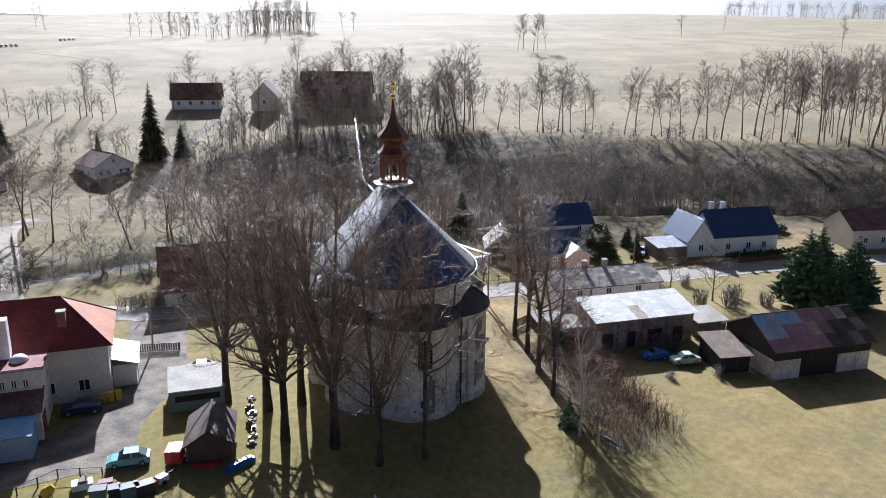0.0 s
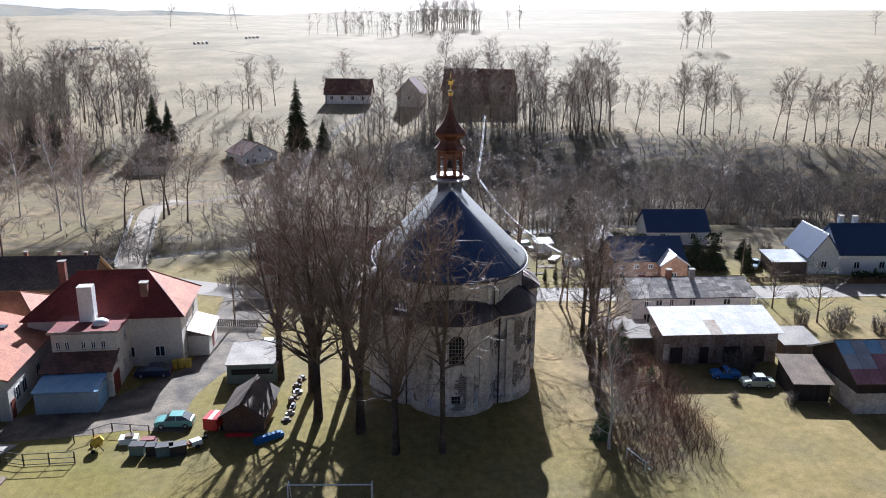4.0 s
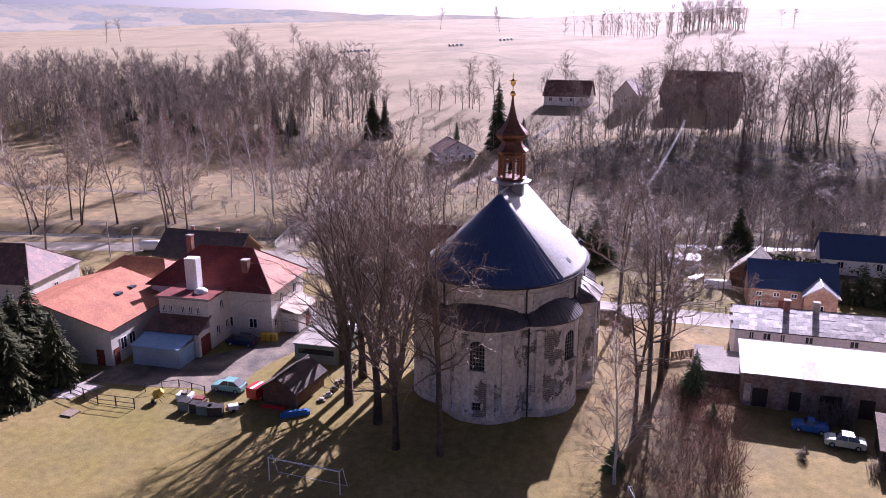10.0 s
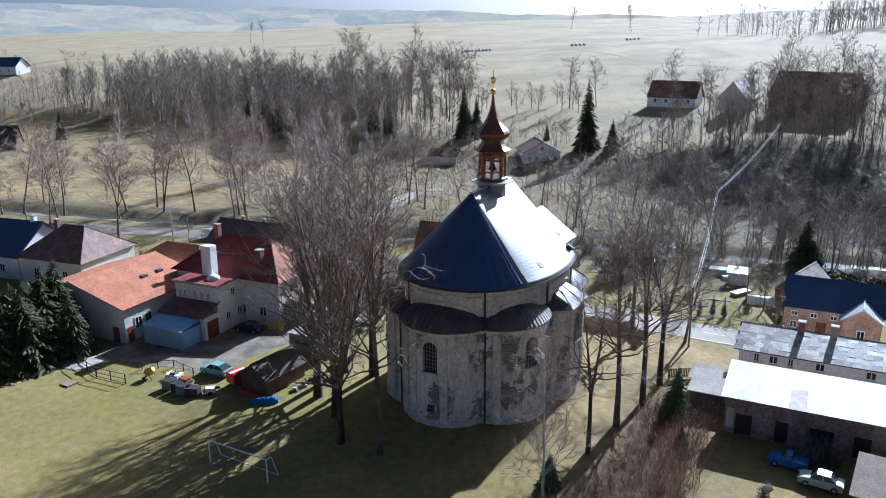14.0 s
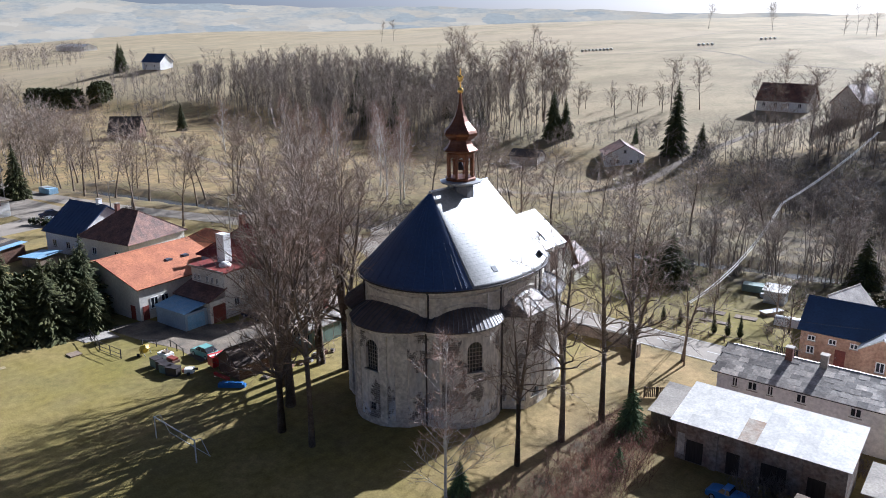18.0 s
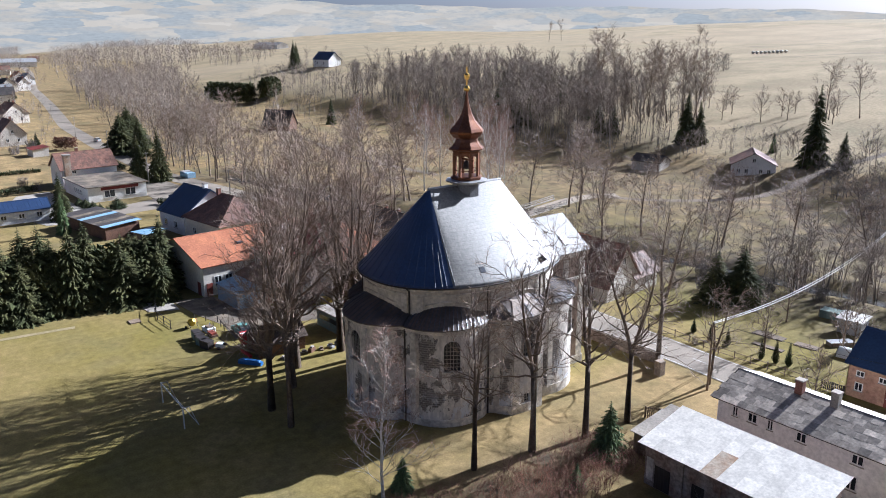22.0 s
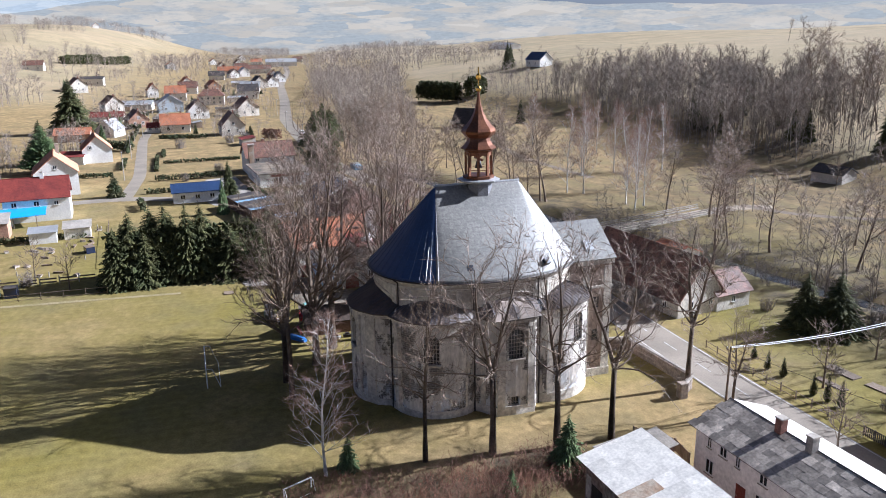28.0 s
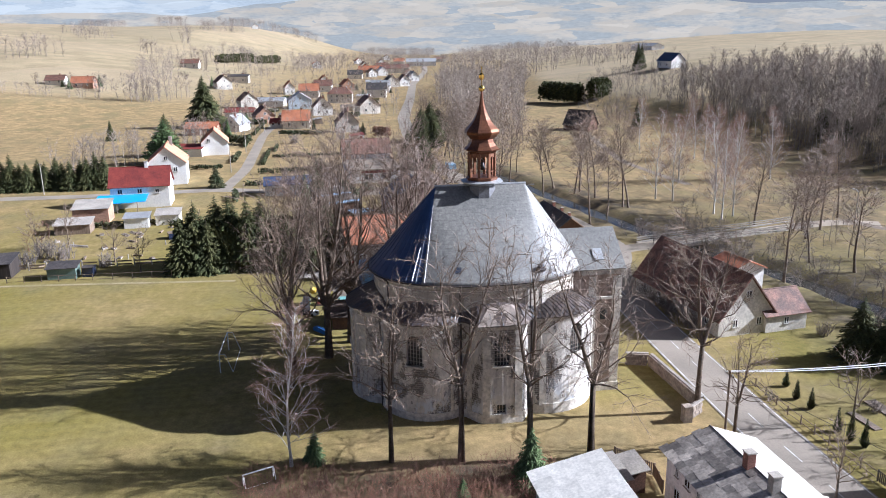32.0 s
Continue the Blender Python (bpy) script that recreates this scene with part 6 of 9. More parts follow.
house("timber_barn", "old timber barn with grey shingle gable roof", "barn", 31.6, 137.0, 75, 7.5, 5.6, 2.6, 5.2, M_BROWNBOARD, M_GREYROOF, 0.5)
mono("garden_shed", "small pale metal shed in the garden", "shed", 21.5, 141.5, 5, 3, 2.5, 2.0, 2.3, M_ZINC, M_WHITESHEET)
mono("garden_shed", "grey shed beside the timber barn", "shed", 39.0, 137.0, 5, 4.5, 3.5, 2.2, 2.7, M_WOOD, M_ZINC)
house("village_house", "long salmon roadside house with red roof", "house", 112, 128, -4, 22, 9, 4.2, 7.2, M_CREAM, M_BROWNTILE, 0.4, wins=[("f", -8 + 4 * i, 1.2, 1.1, 1.3) for i in range(5)], group="houses across the road")
house("village_house", "house with dark blue roof behind a hedge", "house", 49, 150, 0, 12, 8, 3.0, 6.2, M_WHITE, M_BLUEROOF, 0.4, wins=[("f", -3, 1.1, 1.1, 1.3), ("f", 3, 1.1, 1.1, 1.3)], group="houses across the road")
# old farm building north-west of the church
ob = house("old_farmhouse", "old grey-plastered farm building with dark mossy roof", "barn", -17.9, 126.55, 8, 21.5, 8.6, 2.8, 8.3, M_GREYWALL, M_BROWNTILE, 0.5, wins=[("r", -1.8, 1.2, 0.8, 1.1), ("r", 1.9, 1.2, 0.8, 1.1), ("r", 0, 5.2, 0.9, 1.0)] + [("f", p, 1.0, 0.8, 1.0) for p in (-8, -4, 3, 8)], doors=[("f", -1.0, 1.4, 2.1, M_BROWNBOARD)])
house("farm_annex", "low plastered annex with brown tile roof", "annex", -10.6, 133.6, 98, 6.5, 6.0, 2.6, 5.0, M_GREYWALL, M_BROWNTILE, 0.4, wins=[("f", 0, 1.0, 0.8, 1.0)])
house("farm_annex", "small annex with a pale red sheet roof", "annex", -26, 136.4, 8, 5.5, 6, 4.0, 5.2, M_PINK, M_ORANGETILE, 0.4)
# cottages and farms beyond the brook
house("cottage", "white cottage with grey gable roof near spruces", "cottage", -51.2, 231.5, -54.5, 11, 11, 3.6, 6.6, M_WHITE, M_BROWNTILE, 0.5, wins=[("r", -1.8, 1.2, 1.0, 1.2), ("r", 1.8, 1.2, 1.0, 1.2), ("r", 0, 4.2, 0.9, 1.0), ("r", -3.8, 1.2, 1.0, 1.2), ("r", 3.8, 1.2, 1.0, 1.2), ("f", 2, 1.1, 1.0, 1.2)], doors=[("f", -2, 2.4, 2.2, M_BROWNBOARD)], base=1.6, sink=1.2)
house("cottage", "small low stone hut under trees", "cottage", -78, 222, 10, 9, 6, 2.4, 4.0, M_GREYWALL, M_DARKROOF, 0.4)
house("farmhouse", "white farmhouse with brown half-hipped roof", "farmhouse", -28, 304, -5, 17, 9, 3.6, 8.6, M_WHITE, M_BROWNTILE, 0.6, wins=[("f", -6, 1.2, 1.2, 1.4), ("f", -2, 1.2, 1.2, 1.4), ("f", 2, 1.2, 1.2, 1.4), ("f", 6, 1.2, 1.2, 1.4)])
house("farmhouse", "cream farmhouse with a steep brown roof", "farmhouse", -4, 290, 80, 12, 9, 4.5, 9.5, M_CREAM, M_BROWNTILE, 0.6, wins=[("l", 0, 2, 1.2, 1.4)])
house("large_barn", "large dark timber barn on the slope", "barn", 20, 281, -18, 24, 12, 4.5, 11.5, M_WOOD, M_BROWNTILE, 0.6)
house("village_house", "white house with blue-grey roof on the slope", "house", -399, 290, 10, 16, 10, 4.5, 9, M_WHITE, M_BLUEROOF, 0.5, wins=[("f", -4, 1.3, 1.2, 1.4), ("f", 3, 1.3, 1.2, 1.4)])
house("field_barn", "dark wooden barn with a steep roof", "barn", -237, 179, 40, 11.5, 8.5, 2.5, 8.2, M_BROWNBOARD, M_DARKROOF, 0.5)
house("long_shed", "long white farm hall in the fields", "farm hall", -900, 480, 0, 70, 16, 5, 8, M_WHITE, M_ZINC, 0.5)
house("cottage", "small cabin with a pale roof in the woods", "cabin", -180, 302, 5, 12, 7, 3, 5, M_BROWNBOARD, M_ZINC, 0.4)

# ---- trees ----


def tubes(lines, sides):
    """Tapered rods through polylines of (points, radii), as verts and faces."""
    verts, faces = [], []
    for pts, rad in lines:
        d = np.gradient(pts, axis=0)
        d /= np.linalg.norm(d, axis=1)[:, None] + 1e-9
        ref = np.array([1.0, 0, 0]) if abs(d[0, 2]) > 0.8 else np.array([0, 0, 1.0])
        a = np.cross(d, ref)
        a /= np.linalg.norm(a, axis=1)[:, None] + 1e-9
        b = np.cross(d, a)
        n0 = len(verts)
        k = len(pts)
        ang = np.arange(sides) * 2 * np.pi / sides
        last = rad[-1] < 0.004
        m = k - 1 if last else k
        ring = pts[:m, None] + rad[:m, None, None] * (np.cos(ang)[None, :, None] * a[:m, None] + np.sin(ang)[None, :, None] * b[:m, None])
        verts.extend(map(tuple, ring.reshape(-1, 3)))
        for i in range(m - 1):
            for s in range(sides):
                t = (s + 1) % sides
                faces.append((n0 + i * sides + s, n0 + i * sides + t, n0 + (i + 1) * sides + t, n0 + (i + 1) * sides + s))
        if last:
            verts.append(tuple(pts[-1]))
            tip = len(verts) - 1
            for s in range(sides):
                faces.append((n0 + (m - 1) * sides + s, n0 + (m - 1) * sides + (s + 1) % sides, tip))
    return verts, faces


def bough(rng, start, way, length, r0, r1, bend, lift, n=5):
    """A wavering shoot: points and radii."""
    pts = [np.array(start, float)]
    d = np.array(way, float)
    for _ in range(n - 1):
        d = d + rng.normal(0, bend, 3) + np.array([0, 0, lift])
        d /= np.linalg.norm(d)
        pts.append(pts[-1] + d * length / (n - 1))
    return np.array(pts), np.linspace(r0, r1, n)


def sideways(rng, d, angle):
    """A way that leaves d by an angle, at a random turn."""
    ref = np.array([0.3, 0.2, 1.0]) if abs(d[2]) < 0.9 else np.array([1.0, 0.1, 0])
    a = np.cross(d, ref)
    a /= np.linalg.norm(a)
    b = np.cross(d, a)
    t = rng.uniform(0, 2 * np.pi)
    return d * np.cos(angle) + (a * np.cos(t) + b * np.sin(t)) * np.sin(angle)


def bare_tree(seed, H, trunk_r, clear=0.28, limbs=26, sub=7, twigs=9, wide=0.34, upright=0.5, droop=0.0, forks=1, twig_r=0.014, bend=0.13, cone=False, fork_at=0.34, splay=1.0):
    """Limbs and twigs of a leafless tree."""
    rng = np.random.default_rng(seed)
    big, mid, fine = [], [], []
    stems = []
    for k in range(forks):
        d0 = np.array([0, 0, 1.0]) if forks == 1 else np.array([0.22 * np.cos(k * 2.4 + seed), 0.22 * np.sin(k * 2.4 + seed), 1.0])
        if forks == 1:
            st = bough(rng, (0, 0, -0.3), d0, H, trunk_r, 0.03, 0.045, 0.05, 10)
        else:
            base = np.array([[0, 0, -0.3], [0.05, 0, H * fork_at * 0.5], [0.0, 0.08, H * fork_at]])
            up, ur = bough(rng, base[-1], d0, H * (0.98 - fork_at - 0.07 * k), trunk_r * 0.8, 0.03, 0.05, 0.06, 7)
            st = (np.concatenate([base, up]), np.concatenate([[trunk_r, trunk_r * 0.92, trunk_r * 0.86], ur]))
        st[1][0] *= 1.35
        stems.append(st)
        big.append(st)
    for k in range(limbs):
        st, sr = stems[k % forks]
        f = clear + (0.97 - clear) * ((k + rng.uniform(0, 1)) / limbs) ** 0.85
        i = min(int(f * 9), 8)
        p = st[i] + (st[i + 1] - st[i]) * (f * 9 - i)
        r = np.interp(f * 9, range(10), sr)
        ang = rng.uniform(0.6, 1.1) * (1.5 - 0.85 * f) * splay
        d = sideways(rng, np.array([0, 0, 1.0]), ang)
        shape = (1 - ((f - 0.52) / 0.62) ** 2) ** 0.5 if abs(f - 0.52) < 0.62 else 0.2
        if cone:
            shape = 1.15 * (1 - f) ** 0.75
        ln = H * wide * (0.35 + 0.75 * shape) * rng.uniform(0.75, 1.15)
        limb = bough(rng, p, d, ln, max(r * 0.47, 0.028), 0.01, bend, upright * 0.13, 8)
        big.append(limb)
        n_sub = max(3, int(sub * ln / (H * wide)))
        for j in range(n_sub):
            g = rng.uniform(0.25, 1.0)
            i = int(g * 6.99)
            dd = limb[0][i + 1] - limb[0][i]
            q = limb[0][i] + dd * (g * 6.99 % 1)
            dd /= np.linalg.norm(dd) + 1e-9
            s = bough(rng, q, sideways(rng, dd, rng.uniform(0.45, 0.95)), ln * rng.uniform(0.25, 0.5), 0.035, 0.008, 0.22, upright * 0.12 - droop * 0.1, 4)
            mid.append(s)
            for _ in range(twigs):
                h = rng.uniform(0.15, 1.0)
                a = int(h * 2.99)
                q2 = s[0][a] + (s[0][a + 1] - s[0][a]) * (h * 2.99 % 1)
                d2 = s[0][a + 1] - s[0][a]
                d2 /= np.linalg.norm(d2) + 1e-9
                fine.append(bough(rng, q2, sideways(rng, d2, rng.uniform(0.35, 0.95)) + np.array([0, 0, -droop * 0.6]), rng.uniform(0.5, 1.5) * H / 22, twig_r, 0.0, 0.0, -droop * 0.2, 2))
    return big, mid, fine


def blades(lines, seed):
    """The finest twigs: one slim tapering sliver each."""
    rng = np.random.default_rng(seed)
    a, b = np.array([p[0] for p, _ in lines]), np.array([p[-1] for p, _ in lines])
    side = np.cross(b - a, rng.normal(0, 1, a.shape))
    side *= np.array([r[0] for _, r in lines])[:, None] * 1.15 / (np.linalg.norm(side, axis=1)[:, None] + 1e-9)
    v = np.stack([a - side, a + side, b], 1).reshape(-1, 3)
    return list(map(tuple, v)), [(3 * i, 3 * i + 1, 3 * i + 2) for i in range(len(lines))]


class Kind:
    """Meshes of one tree shape, to be planted many times."""

    def __init__(self, seed, bark, twig, white=False, **k):
        big, mid, fine = bare_tree(seed, **k)
        if white:
            big, mid = [(p, r * (1.0 if k == 0 else 0.62)) for k, (p, r) in enumerate(big)] + [(p, r * 0.6) for p, r in mid], []
        self.trunk = self.mesh("trunk", *tubes(big, 6 if not white else 5), bark)
        v1, f1 = tubes(mid, 3)
        v2, f2 = blades(fine, seed)
        n = len(v1)
        self.crown = self.mesh("crown", v1 + v2, f1 + [tuple(i + n for i in f) for f in f2], twig)

    @staticmethod
    def mesh(name, v, f, m):
        me = bpy.data.meshes.new(name)
        me.from_pydata(v, [], f)
        me.shade_smooth()
        me.materials.append(m)
        return me

    def plant(self, name, label, category, x, y, rz, s, group="", z=None, lean=0.0):
        t = new(name)
        t.matrix_basis = pose(x, y, (h1(x, y) if z is None else z) - 0.05, lean, lean * 0.5, rz) @ Matrix.Diagonal((s[0], s[0], s[1], 1))
        tagged(t, label, category, group)
        for nm, me in (("trunk", self.trunk), ("crown", self.crown)):
            o = new(nm, me)
            o.parent = t
        return t


LIMES = [Kind(11 + i, M_BARK, M_TWIG if i % 2 else M_TWIG_RED, H=26, trunk_r=0.46, clear=0.21, limbs=46, sub=9, twigs=18, wide=0.31, upright=0.5, twig_r=0.011, bend=0.17, forks=3, fork_at=0.25, splay=0.72) for i in range(3)]
FORKED = [Kind(31 + i, M_BARK, M_TWIG, H=24, trunk_r=0.33, clear=0.26, limbs=32, sub=8, twigs=13, wide=0.27, upright=0.35, forks=2, twig_r=0.010, bend=0.24, fork_at=0.38, splay=0.85) for i in range(2)]
BIRCH = [Kind(51 + i, M_BIRCHBARK, M_BIRCHTWIG, H=20, trunk_r=0.17, clear=0.12, limbs=50, sub=7, twigs=20, wide=0.25, upright=0.35, droop=0.0, twig_r=0.009, white=True, bend=0.05, cone=True, splay=0.72) for i in range(2)]
FRUIT = [Kind(71, M_BARK, M_TWIG, H=7, trunk_r=0.16, clear=0.25, limbs=16, sub=6, twigs=14, wide=0.5, upright=0.4, twig_r=0.011, bend=0.22)]
PLAIN = [Kind(91 + i, M_BARK, M_TWIG, H=22, trunk_r=0.22, clear=0.34, limbs=28, sub=6, twigs=20, wide=0.26, upright=0.6, twig_r=0.014, bend=0.17) for i in range(3)]
LIME_LABEL = "tall bare lime tree with dense fine twigs"
for i, (x, y, hh) in enumerate([(-13.2, 75.6, 28), (-8.4, 72.6, 29.5), (-14.6, 82.5, 26), (-10.8, 83.2, 28), (-19.0, 86.0, 27)]):
    LIMES[i % 3].plant("lime_tree", LIME_LABEL, "tree", x, y, i * 77, (1.02, hh / 29), "limes south-west of the church")
LIMES[2].plant("lime_tree", "slim bare lime standing south of the church", "tree", -4.7, 68.4, 30, (0.78, 0.92), "limes south-west of the church")
FORKED[1].plant("lime_tree", "bare tree with two trunks south of the church", "tree", 0.0, 68.4, 100, (0.85, 1.0), "limes south-west of the church")
for i, (x, y, hh) in enumerate([(17.8, 78.4, 19), (18.6, 85.0, 23.5), (19.6, 91.4, 23), (20.0, 97.3, 23), (12.6, 111.6, 22.5)]):
    FORKED[i % 2].plant("lime_tree", "tall bare tree with a forked trunk on the grass", "tree", x, y, i * 67 + 20, (0.72 if i == 0 else 0.92, hh / 27), "trees east of the church")
FORKED[0].plant("ash_tree", "small leaning bare tree beside the road", "tree", 19.6, 112.0, 40, (0.55, 0.48), lean=6)
BIRCH[0].plant("birch_tree", "white-barked birch with drooping fine twigs", "tree", 16.9, 69.0, 0, (0.95, 0.76))
for i, (x, y, hh) in enumerate([(-94, 152, 21), (-91, 155, 20), (-76, 158, 23), (-73, 161, 22), (-70.5, 157, 20), (-90, 170, 20), (-114, 167, 19), (-115, 178, 20), (-113, 193, 19), (-174, 180, 18), (-151, 189, 20), (-148, 191, 17)]):
    BIRCH[i % 2].plant("birch_tree", "pale birch on the meadow beyond the brook", "tree", x, y, i * 51, (1.15, hh / 20), "birches on the meadow")
for i, (x, y, hh) in enumerate([(-110.5, 138, 19), (-86, 142, 21), (-123, 122, 18), (-113, 129, 17), (-105, 135, 18), (-87, 141, 20), (-64, 161, 16), (-58, 172, 17), (-58, 168, 15), (-28, 146, 16), (-114, 132, 15), (-84, 136, 15), (-98, 138, 18), (-132, 118, 18), (-72, 128, 16), (-92, 112, 17), (-104, 108, 18), (-140, 114, 18), (-150, 116, 19), (-160, 122, 18), (-160, 128, 20), (-172, 118, 18), (-182, 122, 19), (-30, 160, 14), (-52, 165, 15), (13, 165, 16), (24, 170, 15), (45, 176, 14), (58, 160, 15), (70, 178, 16), (-5, 172, 14), (-15, 165, 13)]):
    PLAIN[i % 3].plant("alder_tree", "bare streamside tree with a slender trunk", "tree", x, y, i * 43, (1.1, hh / 22), "trees along the brook")
for i, (x, y, hh) in enumerate([(-240, 113, 17), (-219, 112, 16), (-196, 116, 17), (-177, 112, 15), (-172, 113, 16), (-161, 112.5, 15), (-155, 115, 16), (-144, 116, 15), (-137, 116, 14), (-115.7, 113.4, 13), (-139, 128, 14), (-142, 136, 14), (-107, 137, 15), (-67, 182, 16), (-28, 178, 13), (-36.6, 156, 14)]):
    PLAIN[(i + 1) % 3].plant("alder_tree", "bare roadside tree with a spreading crown", "tree", x, y, i * 71, (hh / 22 * 1.35, hh / 22), "trees along the road")
for i, (x, y) in enumerate([(-60, 34), (-53, 40), (-72, 22.5), (-66, 19), (30, 116), (27, 130), (24, 134), (56, 104), (52, 110), (18, 126), (-70, 215), (-62, 290), (-77, 296), (-64, 299), (-72, 300), (-58, 285), (-40, 205), (14, 138), (8, 150)]):
    FRUIT[0].plant("fruit_tree", "small bare fruit tree in the grass", "tree", x, y, i * 61, (0.85 + 0.05 * (i % 4),) * 2, "garden fruit trees")


def spruce(seed, H, R, layers=22, per=13, low=0.06, droop=0.35, clump=5):
    """Needle sprays in drooping whorls, thinning to the tip."""
    rng = np.random.default_rng(seed)
    v, f = [], []
    for k in range(layers):
        t = k / (layers - 1)
        z = H * (low + (0.97 - low) * t)
        r = R * (1 - t) ** 0.85 + 0.12
        for j in range(max(4, int(per * (1 - 0.55 * t)))):
            a = rng.uniform(0, 2 * np.pi)
            ln = r * rng.uniform(0.6, 1.15)
            ca, sa = np.cos(a), np.sin(a)
            zz = z + rng.uniform(-0.9, 0.9) * H / layers
            for s in range(clump):
                g0 = 0.12 + 0.88 * s / clump
                g1 = min(1.05, g0 + 1.3 / clump)
                w = (0.07 + 0.10 * (1 - g0)) * ln * rng.uniform(0.8, 1.4)
                p0 = np.array([ca * ln * g0, sa * ln * g0, zz - droop * ln * g0 * g0])
                p1 = np.array([ca * ln * g1, sa * ln * g1, zz - droop * ln * g1 * g1 - 0.05 * ln])
                side = np.array([-sa, ca, 0]) * w
                n = len(v)
                hang = np.array([0, 0, -w * rng.uniform(0.5, 0.9)])
                v += [tuple(p0 + np.array([0, 0, 0.25 * w])), tuple(p0 + side + hang), tuple(p0 - side + hang), tuple(p1 + rng.normal(0, 0.06 * ln, 3))]
                f += [(n, n + 1, n + 3), (n, n + 3, n + 2)]
    return v, f


class Conifer:
    def __init__(self, seed, H, R, needles, bark=M_BARK, **k):
        v, f = spruce(seed, H, R, **k)
        self.crown = Kind.mesh("crown", v, f, needles)
        self.crown.shade_flat()
        tv, tf = tubes([(np.array([[0, 0, -0.2], [0, 0, H * 0.5], [0, 0, H]]), np.array([H * 0.014, H * 0.009, 0.01]))], 6)
        self.trunk = Kind.mesh("trunk", tv, tf, bark)

    plant = Kind.plant


SPRUCE = [Conifer(5, 16, 3.3, M_SPRUCE, layers=30, per=34, clump=7), Conifer(6, 16, 3.9, M_SPRUCE, layers=30, low=0.03, per=36, clump=7)]
BIGSPRUCE = Conifer(7, 16, 4.6, M_SPRUCE, layers=36, per=44, low=0.02, clump=8)
SMALL = Conifer(8, 5.2, 1.6, M_PINE, layers=24, per=30, low=0.03, clump=6)
CYPRESS = Conifer(9, 3.0, 0.42, M_THUJA, layers=24, per=24, low=0.02, droop=-1.0)
BROAD = Conifer(10, 6.0, 2.6, M_THUJA, layers=18, per=30, low=0.02, droop=0.1, clump=6)
PINE = Conifer(12, 9.0, 3.6, M_PINE, layers=22, per=46, low=0.12, droop=-0.15, clump=7)
def hedge(ax, ay, bx, by, h, w, material, label, dense=26, clump=0.24):
    """A clipped hedge of many small leaf clumps."""
    rng = np.random.default_rng(int(abs(ax * 7 + ay)))
    L = math.hypot(bx - ax, by - ay)
    n = int(L * dense)
    v, f = [], []
    ux, uy = (bx - ax) / L, (by - ay) / L
    for _ in range(n):
        s, q = rng.uniform(0, L), rng.uniform(-w / 2, w / 2)
        z = h * (rng.uniform(0.05, 1.0) ** 0.6) * (1 - 0.25 * (2 * q / w) ** 2)
        c = np.array([ax + ux * s - uy * q, ay + uy * s + ux * q, 0.0])
        c[2] = z
        p = rng.normal(0, clump, (4, 3))
        k = len(v)
        v += [tuple(c + a) for a in p]
        f += [(k, k + 1, k + 2), (k, k + 2, k + 3), (k, k + 3, k + 1), (k + 1, k + 3, k + 2)]
    g = h1((ax + bx) / 2, (ay + by) / 2)
    me = Kind.mesh("hedge", [(x, y, z + g) for x, y, z in v], f, material)
    me.shade_flat()
    return tagged(new("hedge", me), label, "hedge", "garden hedges")


rngt = random.Random(4)
for i in range(24):  # dark conifer hedge beside the pitch
    y = 47.5 + i * 1.14
    SPRUCE[i % 2].plant("spruce_tree", "dense dark spruce in a tall hedge row", "tree", -51.0 - 2.6 * (i % 2) - rngt.uniform(0, 2.2) - (max(0, y - 66) * 0.5), y, i * 37, (rngt.uniform(1.0, 1.6), rngt.uniform(0.5, 0.88)), "conifer hedge by the pitch")
hedge(-53.6, 46.6, -53.6, 66, 8.6, 4.6, M_SPRUCE, "dark conifers grown together along the pitch", 190, 0.42)
hedge(-54.6, 66, -57.6, 73.6, 8.0, 4.6, M_SPRUCE, "dark conifers grown together along the pitch", 190, 0.42)
SPRUCE[1].plant("spruce_tree", "dense dark spruce beside the hall", "tree", -49.0, 70.5, 10, (0.8, 0.6))
for i in range(22):
    SPRUCE[i % 2].plant("spruce_tree", "dark clipped conifer in a far hedge", "tree", -138 - rngt.uniform(0, 3), -34 + 2.2 * i, i * 31, (0.95, rngt.uniform(0.5, 0.68)), "hedge by the side street")
for x, y, hh, rr in [(-38.8, 240, 22, 1.3), (-84, 246, 17, 1.0), (-80, 247, 14, 0.9), (-31, 240, 10, 0.8), (-291, 17, 24, 2.3), (-200, 17, 15, 1.45), (-248, -14, 9, 0.6), (-419, 276, 19, 1.1), (-423, 280, 17, 1.0), (-150, 102, 15, 0.9), (-152, 97, 13, 0.9), (-210, 108, 14, 1.6), (-216, 112, 16, 1.6), (-222, 116, 13, 1.4), (-116, 70, 11, 0.7), (30, 158, 9, 0.8), (-240, 205, 12, 0.75), (2.8, 137.3, 8.5, 1.0), (5.2, 140.5, 9, 1.1)]:
    (BIGSPRUCE if rr > 1.35 else SPRUCE[int(hh) % 2]).plant("spruce_tree", "dark green spruce standing alone", "tree", x, y, hh * 40, (rr, hh / 16))
SMALL.plant("small_spruce", "young green spruce by the shed", "tree", 23.4, 90.6, 0, (1.25, 1.12))
SMALL.plant("small_spruce", "young dark spruce below the birch", "tree", 16.6, 71.2, 50, (0.75, 0.7))
SMALL.plant("small_spruce", "young green spruce in the brush", "tree", 25.5, 84.0, 90, (0.6, 0.5))
